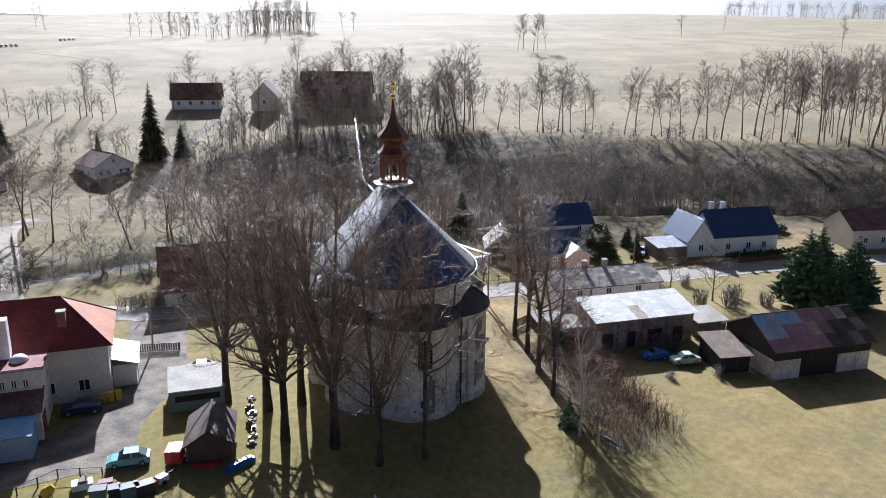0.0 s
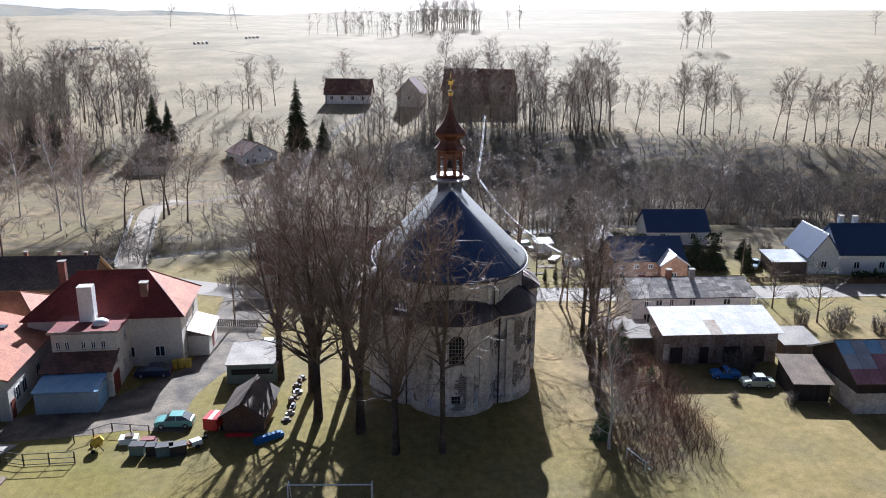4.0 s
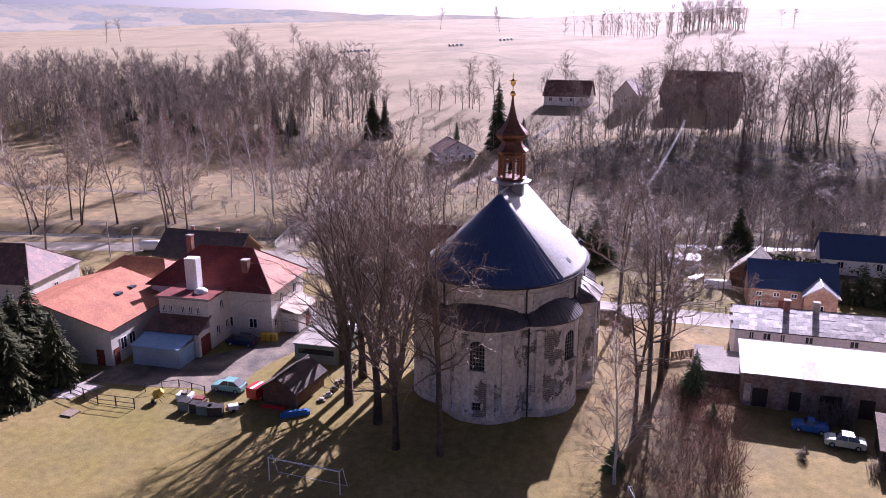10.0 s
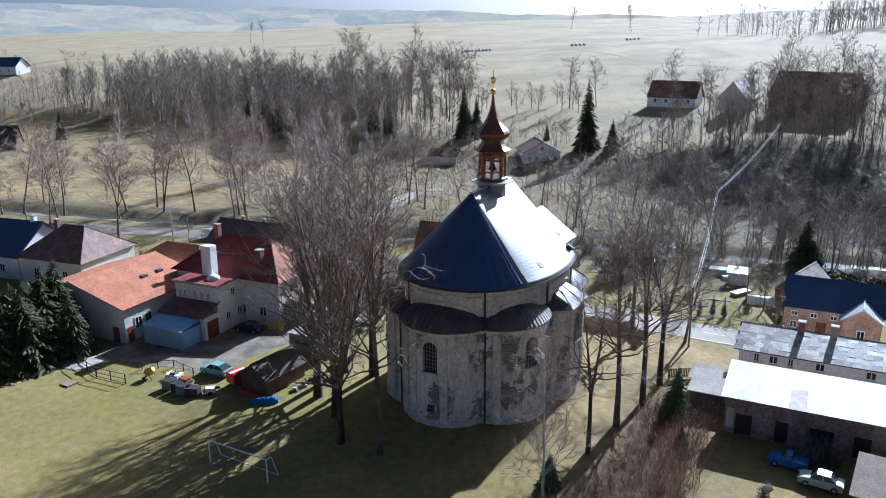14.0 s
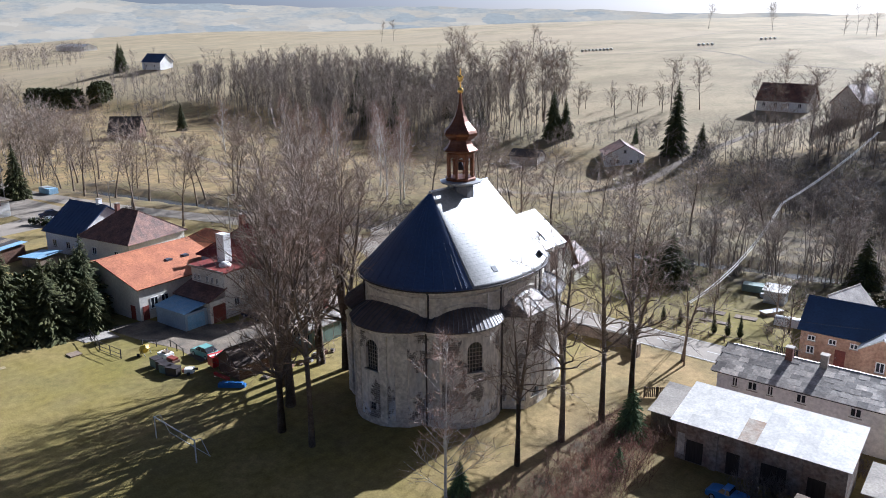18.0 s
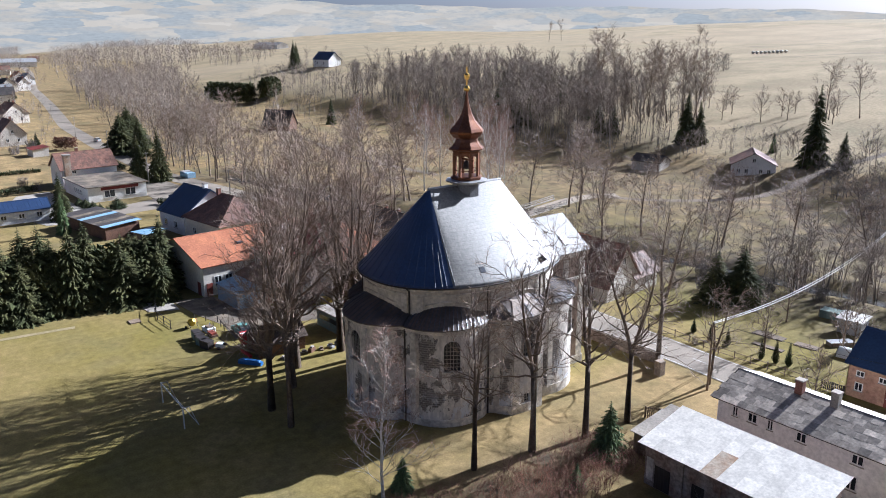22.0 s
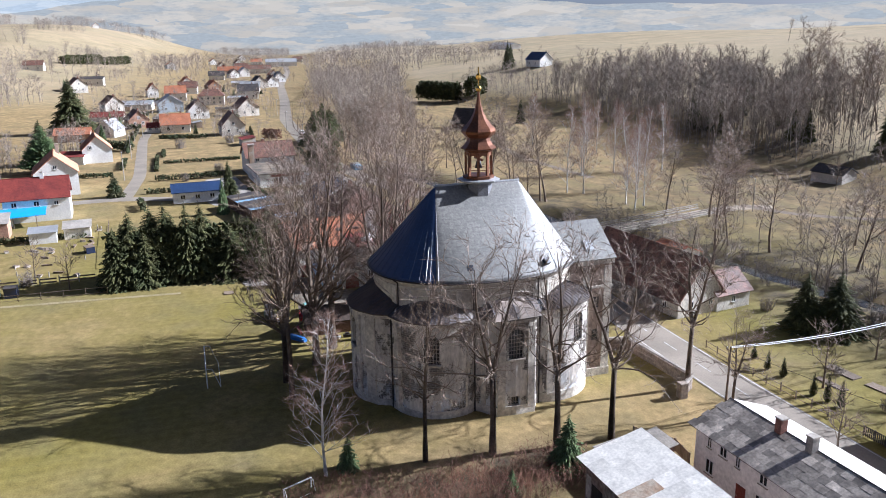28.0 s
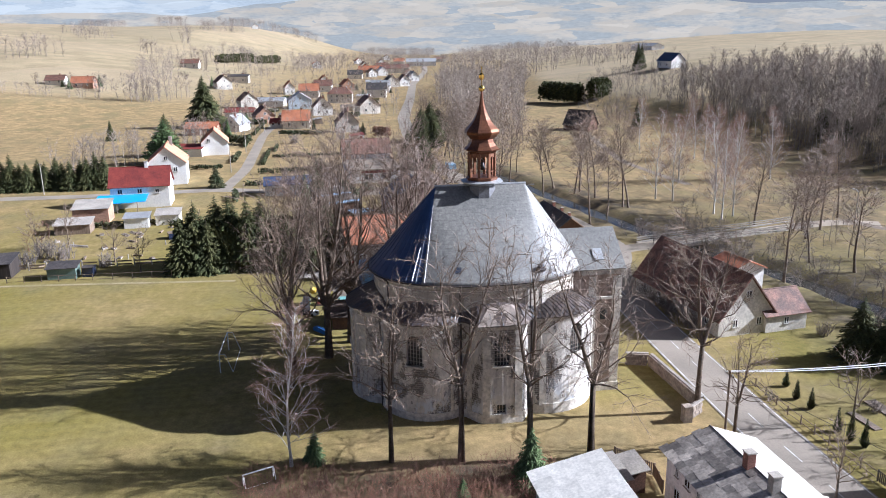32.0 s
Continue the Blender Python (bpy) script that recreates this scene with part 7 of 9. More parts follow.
for i, (x, y) in enumerate([(8.5, 124.3), (11.7, 123.6), (14.1, 123.8), (19.1, 123.5), (20.9, 123.7), (22.4, 124.1)]):
    CYPRESS.plant("cypress", "slim dark green columnar cypress", "shrub", x, y, i * 60, (0.9, (0.65, 0.8, 0.85, 0.9, 1.1, 1.05)[i]), "cypresses along the garden")
for x, y, s, hs in [(47.0, 131, 1.0, 1.1), (50.2, 130.6, 1.05, 1.15), (44.6, 130.6, 0.6, 0.8), (55.6, 128.4, 0.5, 1.0), (58, 136.5, 0.6, 0.75), (-133, 42.4, 1.0, 1.1)]:
    BROAD.plant("thuja", "dense rounded brown-green thuja", "shrub", x, y, x * 9, (s, hs))
PINE.plant("pine_tree", "wide bushy yellow-green pine beside a white house", "tree", -181, 20, 25, (1.8, 1.65))
for i, (x, y, s, hs) in enumerate([(68, 98, 1.3, 1.45), (72, 100, 1.3, 1.4), (76, 97, 1.2, 1.3), (71, 95, 1.0, 1.1)]):
    PINE.plant("pine_tree", "bushy green pine beside the black barn", "tree", x, y, i * 80, (s, hs), "pines by the black barn")


def brush(seed, n, L, W, H, twig=0.012):
    """A thicket of thin bare shoots."""
    rng = np.random.default_rng(seed)
    lines = []
    for _ in range(n):
        p = (rng.uniform(-L / 2, L / 2), rng.uniform(-W / 2, W / 2), -0.1)
        d = np.array([rng.normal(0, 0.25), rng.normal(0, 0.25), 1.0])
        hh = H * rng.uniform(0.5, 1.1)
        s = bough(rng, p, d / np.linalg.norm(d), hh, twig * 1.6, 0.0, 0.1, 0.02, 4)
        lines.append(s)
        for _ in range(5):
            k = rng.integers(1, 3)
            lines.append(bough(rng, s[0][k], sideways(rng, np.array([0, 0, 1.0]), rng.uniform(0.4, 1.0)), hh * rng.uniform(0.2, 0.45), twig, 0.0, 0.15, 0.05, 3))
    return tubes(lines, 3)


BR = [Kind.mesh("brush", *brush(3 + i, 36, 4, 3, 3.6, 0.016), M_STALK) for i in range(3)]
SHRUBROW = [Kind.mesh("brush", *brush(23 + i, 90, 4, 3, 3.4, 0.016), M_BRUSH) for i in range(3)]
SHRUB = [Kind.mesh("shrub", *brush(13 + i, 45, 1.2, 1.2, 2.0, 0.02), M_BRUSH) for i in range(2)]
for i in range(36):
    t, k = (i % 12) / 11, i // 12
    o = new("brush", BR[i % 3])
    o.matrix_basis = pose(18.6 + 2.2 * k + 2.6 * min(t * 3, 1) - 1.2 * max(t - 0.7, 0) + rngt.uniform(-0.7, 0.7), 66.5 + 25.5 * t + rngt.uniform(-0.8, 0.8), 0, 0, 0, 85 + rngt.uniform(-25, 25)) @ Matrix.Diagonal((1, 1, rngt.uniform(0.42, 0.72), 1))
    tagged(o, "reddish-brown bare thicket along the boundary", "bushes", "boundary thicket", "stuff")
for i in range(11):
    o = new("brush", SHRUBROW[i % 3])
    o.matrix_basis = pose(-33 + 2.3 * i, 121.6 + rngt.uniform(-0.4, 0.4), 0, 0, 0, rngt.uniform(-20, 20)) @ Matrix.Diagonal((1, 0.7, rngt.uniform(0.7, 1.2), 1))
    tagged(o, "bare brown shrubs in front of the old farm building", "bushes", "farm shrubs", "stuff")
for i in range(9):
    o = new("brush", BR[i % 3])
    o.matrix_basis = pose(26.2 + rngt.uniform(-0.8, 0.8), 68 + 2.3 * i, 0, 0, 0, 90 + rngt.uniform(-20, 20)) @ Matrix.Diagonal((1, 1.1, rngt.uniform(0.7, 1.05), 1))
    tagged(o, "tall brown bare hedge beside the yard", "bushes", "boundary thicket", "stuff")
for i, (x, y, s) in enumerate([(53, 103, 1.6), (57, 101, 1.8), (60, 104, 1.6), (49, 108, 1.4), (63, 100, 1.5), (56, 112, 1.2), (40.2, 78.8, 0.9), (36.5, 87.0, 1.7), (38.5, 87.5, 1.6), (11, 121, 0.6), (25, 128, 0.9), (16, 130, 0.8), (-64, 24, 2.2), (-60, 19, 2.0), (-66, 20, 2.2), (-58, 33, 1.5), (64, 140, 1.6), (43, 97.5, 1.2), (-110, 110, 1.6), (-70, 110, 1.2), (-76, 105, 1.3), (-155, 72, 1.6), (-165, 70, 1.6), (-150, 60, 1.4), (-230, 78, 2.4), (-235, 84, 2.4), (-222, 60, 2.2), (-5, 138, 1.2), (-2, 141, 1.4), (2, 143, 1.3), (-6, 146, 1.5), (5, 148, 1.4), (12, 151, 1.5), (-25, 139, 1.2), (-32, 136, 1.3)]):
    o = new("shrub", SHRUB[i % 2])
    o.matrix_basis = pose(x, y, h1(x, y), 0, 0, i * 50) @ Matrix.Diagonal((s, s, s, 1))
    tagged(o, "bare brown shrub in the grass", "shrub", "bare shrubs")


# ---- woods ----
def light_tree(seed, H, wide=0.17, limbs=24, twigs=20, low=0.3, tr=0.036):
    """A plain forest tree: bare stem, oval crown of thin boughs and twigs."""
    rng = np.random.default_rng(seed)
    st = bough(rng, (0, 0, -0.5), (0, 0, 1.0), H * 0.95, 0.17, 0.03, 0.06, 0.05, 5)
    lines, fine = [st], []
    for k in range(limbs):
        f = low + (0.98 - low) * rng.uniform(0, 1) ** 0.8
        p = st[0][int(f * 3.99)] + (st[0][int(f * 3.99) + 1] - st[0][int(f * 3.99)]) * (f * 3.99 % 1)
        ln = H * wide * rng.uniform(0.75, 1.3) * (0.45 + 0.75 * max(0.0, 1 - ((f - 0.62) / 0.42) ** 2))
        d = sideways(rng, np.array([0, 0, 1.0]), rng.uniform(0.35, 0.95))
        s = bough(rng, p, d, ln, 0.06, 0.0, 0.16, 0.06, 3)
        lines.append(s)
        for _ in range(twigs):
            a = rng.uniform(0.15, 1)
            i = int(a * 1.99)
            q = s[0][i] + (s[0][i + 1] - s[0][i]) * (a * 1.99 % 1)
            d2 = s[0][i + 1] - s[0][i]
            w = sideways(rng, d2 / (np.linalg.norm(d2) + 1e-9), rng.uniform(0.3, 1.1))
            side = np.cross(w, rng.normal(0, 1, 3))
            side *= tr / (np.linalg.norm(side) + 1e-9)
            fine += [q - side, q + side, q + w * rng.uniform(0.7, 2.0) + np.array([0, 0, 0.15])]
    v1, f1 = tubes(lines, 3)
    n = len(v1)
    return np.array(list(map(np.array, v1)) + fine), f1 + [(n + 3 * i, n + 3 * i + 1, n + 3 * i + 2) for i in range(len(fine) // 3)]


def split(trees):
    return [(v, [f for f in fs if len(f) == 3], [f for f in fs if len(f) == 4]) for v, fs in trees]


LT = split([light_tree(200 + i, 22) for i in range(6)])
FT = split([light_tree(220 + i, 22, 0.21, 18, 18, 0.14, 0.035) for i in range(4)])


def wood(name, label, places, material, hmin, hmax, seed, wide=1.0, kinds=LT):
    """Many leafless trees as one body of woodland."""
    rng = np.random.default_rng(seed)
    V, T, Q = [], [], []
    n = 0
    for x, y in places:
        k = rng.integers(0, len(kinds))
        s = rng.uniform(hmin, hmax) / 22
        a = rng.uniform(0, 6.28)
        w = s * rng.uniform(0.85, 1.25) * wide
        v = kinds[k][0]
        c, d = np.cos(a) * w, np.sin(a) * w
        V.append(np.stack([v[:, 0] * c - v[:, 1] * d + x, v[:, 0] * d + v[:, 1] * c + y, v[:, 2] * s + h1(x, y)], -1))
        T.append(np.array(kinds[k][1]) + n)
        Q.append(np.array(kinds[k][2]) + n)
        n += len(v)
    V, T, Q = np.concatenate(V), np.concatenate(T), np.concatenate(Q)
    me = bpy.data.meshes.new(name)
    me.vertices.add(len(V))
    me.vertices.foreach_set("co", V.astype(np.float32).ravel())
    loops = np.concatenate([T.ravel(), Q.ravel()])
    me.loops.add(len(loops))
    me.loops.foreach_set("vertex_index", loops.astype(np.int32))
    me.polygons.add(len(T) + len(Q))
    me.polygons.foreach_set("loop_start", np.concatenate([np.arange(len(T)) * 3, len(T) * 3 + np.arange(len(Q)) * 4]).astype(np.int32))
    me.update(calc_edges=True)
    me.materials.append(material)
    return tagged(new(name, me), label, "woods", "", "stuff")


def scatter(seed, n, poly):
    """n places inside a polygon."""
    rng = np.random.default_rng(seed)
    xs, ys = [p[0] for p in poly], [p[1] for p in poly]
    out = []
    while len(out) < n:
        x, y = rng.uniform(min(xs), max(xs)), rng.uniform(min(ys), max(ys))
        inside = False
        for i in range(len(poly)):
            (ax, ay), (bx, by) = poly[i - 1], poly[i]
            if (ay > y) != (by > y) and x < (bx - ax) * (y - ay) / (by - ay) + ax:
                inside = not inside
        if inside:
            out.append((x, y))
    return out


VFT = split([light_tree(230 + i, 22, 0.22, 9, 13, 0.1, 0.075) for i in range(4)])
BUSHT = split([light_tree(240 + i, 22, 0.3, 16, 18, 0.02, 0.055) for i in range(3)])
WOODLAND_EDGE = [(-100, 231), (-86, 245), (-93, 268), (-140, 288), (-180, 306), (-250, 312), (-284, 300), (-300, 276), (-304, 250), (-280, 243), (-240, 240), (-190, 233), (-140, 228)]
wood("woodland", "dense leafless wood on the slope", scatter(1, 520, WOODLAND_EDGE), M_WOODS, 13, 22, 1)
wood("woodland", "close-grown bare trees filling the slope wood", scatter(37, 200, WOODLAND_EDGE), M_WOODS, 9, 17, 37, 1.2, FT)
wood("undergrowth", "tall brown undergrowth inside the wood", scatter(38, 120, WOODLAND_EDGE), M_BRUSH, 4, 8, 38, 1.6, BUSHT)
wood("undergrowth", "dense dark undergrowth at the foot of the wood", scatter(31, 170, [(-98, 226), (-84, 246), (-120, 250), (-190, 256), (-262, 262), (-322, 262), (-330, 246), (-240, 236), (-190, 230), (-130, 224)]), M_BRUSH, 2, 6, 31, 2.0, BUSHT)
wood("woodland", "scattered trees thinning out west of the wood", scatter(39, 40, [(-306, 248), (-306, 280), (-372, 262), (-366, 244)]), M_WOODS, 7, 15, 39, 1.3, FT)
wood("woodland", "leafless thicket on the dark embankment", scatter(5, 620, [(-20, 235), (20, 207), (60, 193), (130, 155), (260, 123), (260, 112), (130, 143), (60, 178), (15, 192), (-28, 222)]), M_BRUSH, 4, 9, 5, 1.9, BUSHT)
wood("undergrowth", "dark brown scrub covering the embankment slope", scatter(36, 560, [(0, 243), (45, 233), (75, 224), (100, 211), (130, 194), (170, 176), (250, 136), (250, 120), (170, 150), (130, 158), (95, 176), (60, 193), (20, 207), (-20, 230)]), M_BRUSH, 2, 5, 36, 2.6, BUSHT)
wood("woodland", "leafless trees lining the brook", scatter(6, 190, [(-20, 158), (20, 166), (60, 174), (110, 166), (110, 160), (60, 162), (20, 154), (-10, 150)]), M_WOODS, 6, 13, 6, 1.5, FT)
wood("woodland", "bare trees between village and brook", scatter(7, 430, [(-165, 116), (-230, 122), (-300, 134), (-420, 140), (-560, 165), (-560, 235), (-420, 200), (-320, 175), (-240, 156), (-180, 140)]), M_WOODS, 12, 20, 7, 1.25, FT)
wood("woodland", "grey belt of trees below the far fields", scatter(40, 150, [(-894, 326), (-771, 347), (-640, 300), (-600, 330), (-779, 436), (-900, 420)]), M_WOODS, 10, 18, 40, 1.6, VFT)
wood("woodland", "bare trees round the farmhouse on the meadow", scatter(41, 34, [(-392, 225), (-324, 218), (-268, 211), (-300, 236), (-380, 250)]), M_WOODS, 6, 13, 41, 1.3, FT)
wood("woodland", "far valley woods beyond the village", scatter(9, 560, [(-560, 165), (-900, 215), (-1500, 330), (-1700, 480), (-1200, 470), (-900, 400), (-620, 270)]), M_WOODS, 11, 19, 9, 2.1, VFT)
wood("woodland", "small brown garden trees between the village houses", scatter(45, 120, [(-238, 66), (-240, 100), (-330, 108), (-470, 122), (-480, 30), (-400, 8), (-300, 14), (-262, 28), (-262, 56)]), M_WOODS, 3.5, 8.5, 45, 1.6, FT)
wood("woodland", "scattered trees among the village houses", scatter(11, 330, [(-235, 20), (-250, 100), (-420, 118), (-700, 170), (-1000, 210), (-1000, 100), (-600, 60), (-450, 0), (-300, 15)]), M_WOODS, 5, 13, 11, 1.5, FT)
wood("woodland", "young bare trees at the field edge", scatter(12, 90, [(-150, -10), (-185, 0), (-230, 22), (-225, 30), (-180, 14), (-150, 4)]), M_WOODS, 7, 13, 12, 1.0, FT)
for k, (nn, poly, lo, hi, wd, kd) in enumerate([(26, [(-585, -190), (-600, -165), (-650, -150), (-655, -170)], 13, 22, 1.2, FT), (12, [(-430, -74), (-448, -60), (-455, -72), (-440, -84)], 8, 13, 1.3, FT), (44, [(-400, -52), (-400, -30), (-440, -12), (-452, -20), (-415, -50)], 10, 18, 1.2, FT), (40, [(-402, -120), (-400, -60), (-412, -60), (-416, -125)], 5, 11, 1.4, FT), (14, [(-980, -120), (-1000, -100), (-960, -95)], 15, 24, 1.4, VFT), (10, [(-685, -52), (-700, -40), (-680, -36)], 12, 19, 1.3, FT), (40, [(-540, -24), (-555, -6), (-690, 34), (-700, 20)], 6, 12, 1.5, FT), (14, [(-795, -122), (-815, -120), (-815, -105), (-800, -104)], 12, 20, 1.3, FT), (40, [(-790, -10), (-800, 12), (-930, -30), (-910, -55)], 11, 19, 1.5, VFT), (50, [(-840, 40), (-870, 70), (-1000, 110), (-980, 60)], 12, 20, 1.5, VFT), (60, [(-1540, -240), (-1600, -200), (-1640, -230), (-1560, -260)], 14, 20, 1.7, VFT), (150, [(-1580, -140), (-1640, 60), (-1720, 60), (-1680, -150)], 14, 20, 1.7, VFT), (110, [(-1650, -420), (-1680, -350), (-1760, -350), (-1730, -430)], 14, 20, 1.7, VFT)]):
    wood("woodland", "grey row of bare trees between far fields", scatter(60 + k, nn, poly), M_WOODS, lo, hi, 60 + k, wd, kd)
for k, (nn, poly, lo, hi) in enumerate([(420, [(-1050, 95), (-1250, 90), (-1800, 200), (-1850, 330), (-1300, 260), (-1050, 175)], 10, 17), (120, [(-700, 20), (-760, 40), (-1000, 20), (-1050, 60), (-1000, 85), (-720, 60)], 7, 13), (70, [(-470, -60), (-520, -40), (-640, -60), (-600, -80)], 6, 12), (60, [(-900, -200), (-960, -180), (-1100, -260), (-1050, -280)], 9, 16), (70, [(-1200, -120), (-1260, -60), (-1330, -60), (-1290, -140)], 10, 17), (60, [(-700, -260), (-760, -240), (-900, -330), (-860, -350)], 9, 16)]):
    wood("woodland", "grey woods and hedgerows up the valley", scatter(80 + k, nn, poly), M_WOODS, lo, hi, 80 + k, 1.9, VFT)
for i, (x, y, rz, L, W, e, r, wm, rm) in enumerate([(-1080, 150, 10, 14, 10, 5, 9, M_WHITE, M_BROWNTILE), (-1120, 180, 80, 16, 10, 5, 9, M_CREAM, M_ORANGETILE), (-1200, 190, 8, 14, 10, 5, 9, M_WHITE, M_BROWNTILE), (-740, 118, 12, 12, 9, 4.5, 8.5, M_WHITE, M_BROWNTILE), (-700, 100, 84, 14, 9, 4.5, 8.5, M_CREAM, M_DARKROOF), (-860, 118, 8, 13, 9, 5, 9, M_WHITE, M_ORANGETILE), (-900, 140, 82, 15, 10, 5, 9, M_WHITE, M_BROWNTILE), (-960, 120, 10, 13, 9, 5, 9, M_CREAM, M_BROWNTILE), (-585, 70, 8, 12, 9, 4.5, 8.5, M_WHITE, M_ORANGETILE), (-520, 70, 84, 13, 9, 4.5, 8.5, M_WHITE, M_BROWNTILE)]):
    house("village_house", WORDS[wm.name] + " village house with a " + WORDS[rm.name] + " gable roof", "house", x, y, rz, L, W, e, r, wm, rm, 0.45, wins=[("r", -W / 5, 1.3, 1.1, 1.4), ("r", W / 5, 1.3, 1.1, 1.4), ("f", 0, 1.3, 1.2, 1.4)], chims=[(L / 5, 0.6, 0.7, r + 0.9, M_CHIMBRICK)], group="village houses")
wood("woodland", "bare copse on the ridge", scatter(8, 70, [(-10, 590), (8, 545), (40, 520), (40, 560), (30, 610)]), M_WOODS, 16, 27, 8, 1.1, FT)
wood("woodland", "grey-brown bare trees around the far end of the village", scatter(91, 330, [(-500, -60), (-606, -20), (-986, 117), (-1060, 300), (-1060, 430), (-1300, 330), (-1000, 0), (-904, -59), (-697, -100)]), M_WOODS, 10, 17, 91, 1.6, VFT)
wood("woodland", "bare trees on the field slope", scatter(15, 50, [(-80, 562), (-20, 545), (10, 470), (25, 490), (-10, 600), (-60, 630)]), M_WOODS, 8, 22, 15, 1.2, FT)
rngc = random.Random(9)
for i, (x, y, hh) in enumerate([(11, 246, 20), (28, 242, 17), (32, 241, 20), (37, 239, 16), (42, 239, 16), (45, 237, 18), (47, 236, 17), (51, 236, 21), (53, 234, 23), (56, 235, 20), (64, 234, 14), (70, 232, 12), (74, 228, 17), (76, 227, 19), (80, 226, 17), (82, 224, 18), (84, 224, 15), (88, 223, 15), (91, 222, 12), (98, 215, 17), (101, 215, 17), (104, 212, 16), (107, 210, 14), (109, 209, 13), (112, 207, 16), (114, 205, 18), (118, 203, 19), (122, 201, 18), (127, 199, 21), (131, 196, 22), (136, 194, 23), (141, 192, 22), (146, 189, 24), (152, 186, 22), (158, 183, 25), (166, 179, 24), (175, 175, 24), (186, 170, 23), (198, 165, 24), (212, 158, 23), (228, 150, 24), (246, 142, 22), (133, 201, 22), (143, 197, 20), (155, 192, 23), (170, 184, 22), (190, 174, 23)]):
    PLAIN[i % 3].plant("ash_tree", "tall bare tree on top of the embankment", "tree", x + rngc.uniform(-0.6, 0.6), y + rngc.uniform(-1, 1), i * 47, (hh / 22 * rngc.uniform(0.95, 1.25), hh / 22), "embankment tree row")
for i, (x, y, hh) in enumerate([(-64, 292, 17), (-55, 296, 16), (-20, 268, 16), (-8, 262, 18), (4, 258, 17), (14, 262, 19), (22, 256, 20), (34, 268, 18), (52, 262, 14), (56, 270, 15), (-30, 305, 17), (8, 305, 19), (26, 300, 18), (44, 290, 16), (60, 250, 10), (66, 255, 9), (2, 270, 15), (9, 268, 17), (16, 271, 16), (25, 266, 15), (31, 262, 17), (38, 272, 16), (-14, 285, 14), (-36, 296, 12)]):
    PLAIN[i % 3].plant("ash_tree", "bare tree standing around the hill farm", "tree", x, y, i * 61, (hh / 22 * 1.15, hh / 22), "trees round the hill farm")
for i, (x, y, hh) in enumerate([(-166, 296, 28), (-160, 292, 27), (-153, 290, 22), (-140, 286, 22), (-132, 283, 23), (-123, 276, 24), (-117, 275, 24), (-110, 270, 24), (-101, 266, 25), (-94, 265, 23), (-98, 268, 24), (-105, 272, 22), (-128, 281, 22)]):
    PLAIN[i % 3].plant("ash_tree", "tall bare tree at the edge of the wood", "tree", x, y, i * 53, (hh / 22 * 1.1, hh / 22), "edge of the wood")
for i, (x, y) in enumerate([(-96.8, 289), (-88.5, 294), (-78.8, 291), (-65.4, 288), (-73.9, 286)]):
    FRUIT[0].plant("fruit_tree", "old wide fruit tree on the slope", "tree", x, y, i * 70, (1.0, 1.05), "garden fruit trees")
wood("woodland", "lone bare trees in the meadows", [(125, 383), (129, 386), (133, 382), (137, 387), (141, 385), (131, 390), (-139, 627), (-200, 660), (264, 460), (354, 548), (296, 356), (-155, 676), (-430, 520), (-420, 525), (-215, 430), (-212, 434), (63, 569), (70, 565)], M_WOODS, 14, 20, 13, 1.4)


wood("woodland", "scattered bare trees and bushes round the meadow house", scatter(92, 70, [(-255, 185), (-430, 235), (-470, 300), (-380, 330), (-330, 285), (-250, 255)]), M_WOODS, 5, 13, 92, 1.4, FT)
wood("undergrowth", "brown bushes on the meadow slope", scatter(93, 90, [(-250, 180), (-420, 230), (-440, 290), (-340, 280), (-250, 250)]), M_BRUSH, 2, 5, 93, 2.0, BUSHT)
for i, (x, y) in enumerate(scatter(94, 20, [(-95, 250), (-110, 268), (-180, 300), (-250, 300), (-262, 275), (-190, 250), (-120, 240)])):
    SPRUCE[i % 2].plant("spruce_tree", "dark spruce among the bare trees of the wood", "tree", x, y, i * 41, (0.9, 0.55 + 0.05 * (i % 9)), "spruces in the wood")
GARDEN = []
for x, y, *_rest in VILLAGE:
    if x > -720:
        GARDEN += [(x + 12 * math.cos(k * 2.1 + x), y + 11 * math.sin(k * 2.1 + x)) for k in range(5)]
wood("garden_bushes", "bare garden bushes and small trees between village houses", [p for p in GARDEN if near_line(np.array([p[0]]), np.array([p[1]]), ROAD)[0] > 6 and abs(p[1] - 47) > 5], M_WOODS, 2.5, 6.5, 95, 1.7, BUSHT)


wood("woodland", "tall dense bare wood on the end of the embankment", scatter(96, 150, [(132, 196), (150, 207), (200, 204), (275, 165), (265, 142), (200, 167), (140, 190)]), M_WOODS, 17, 26, 96, 1.0)
wood("woodland", "dark belt of trees along the ridge", scatter(97, 150, [(520, 800), (560, 835), (780, 690), (730, 650)]), M_WOODS, 13, 19, 97, 1.5, VFT)


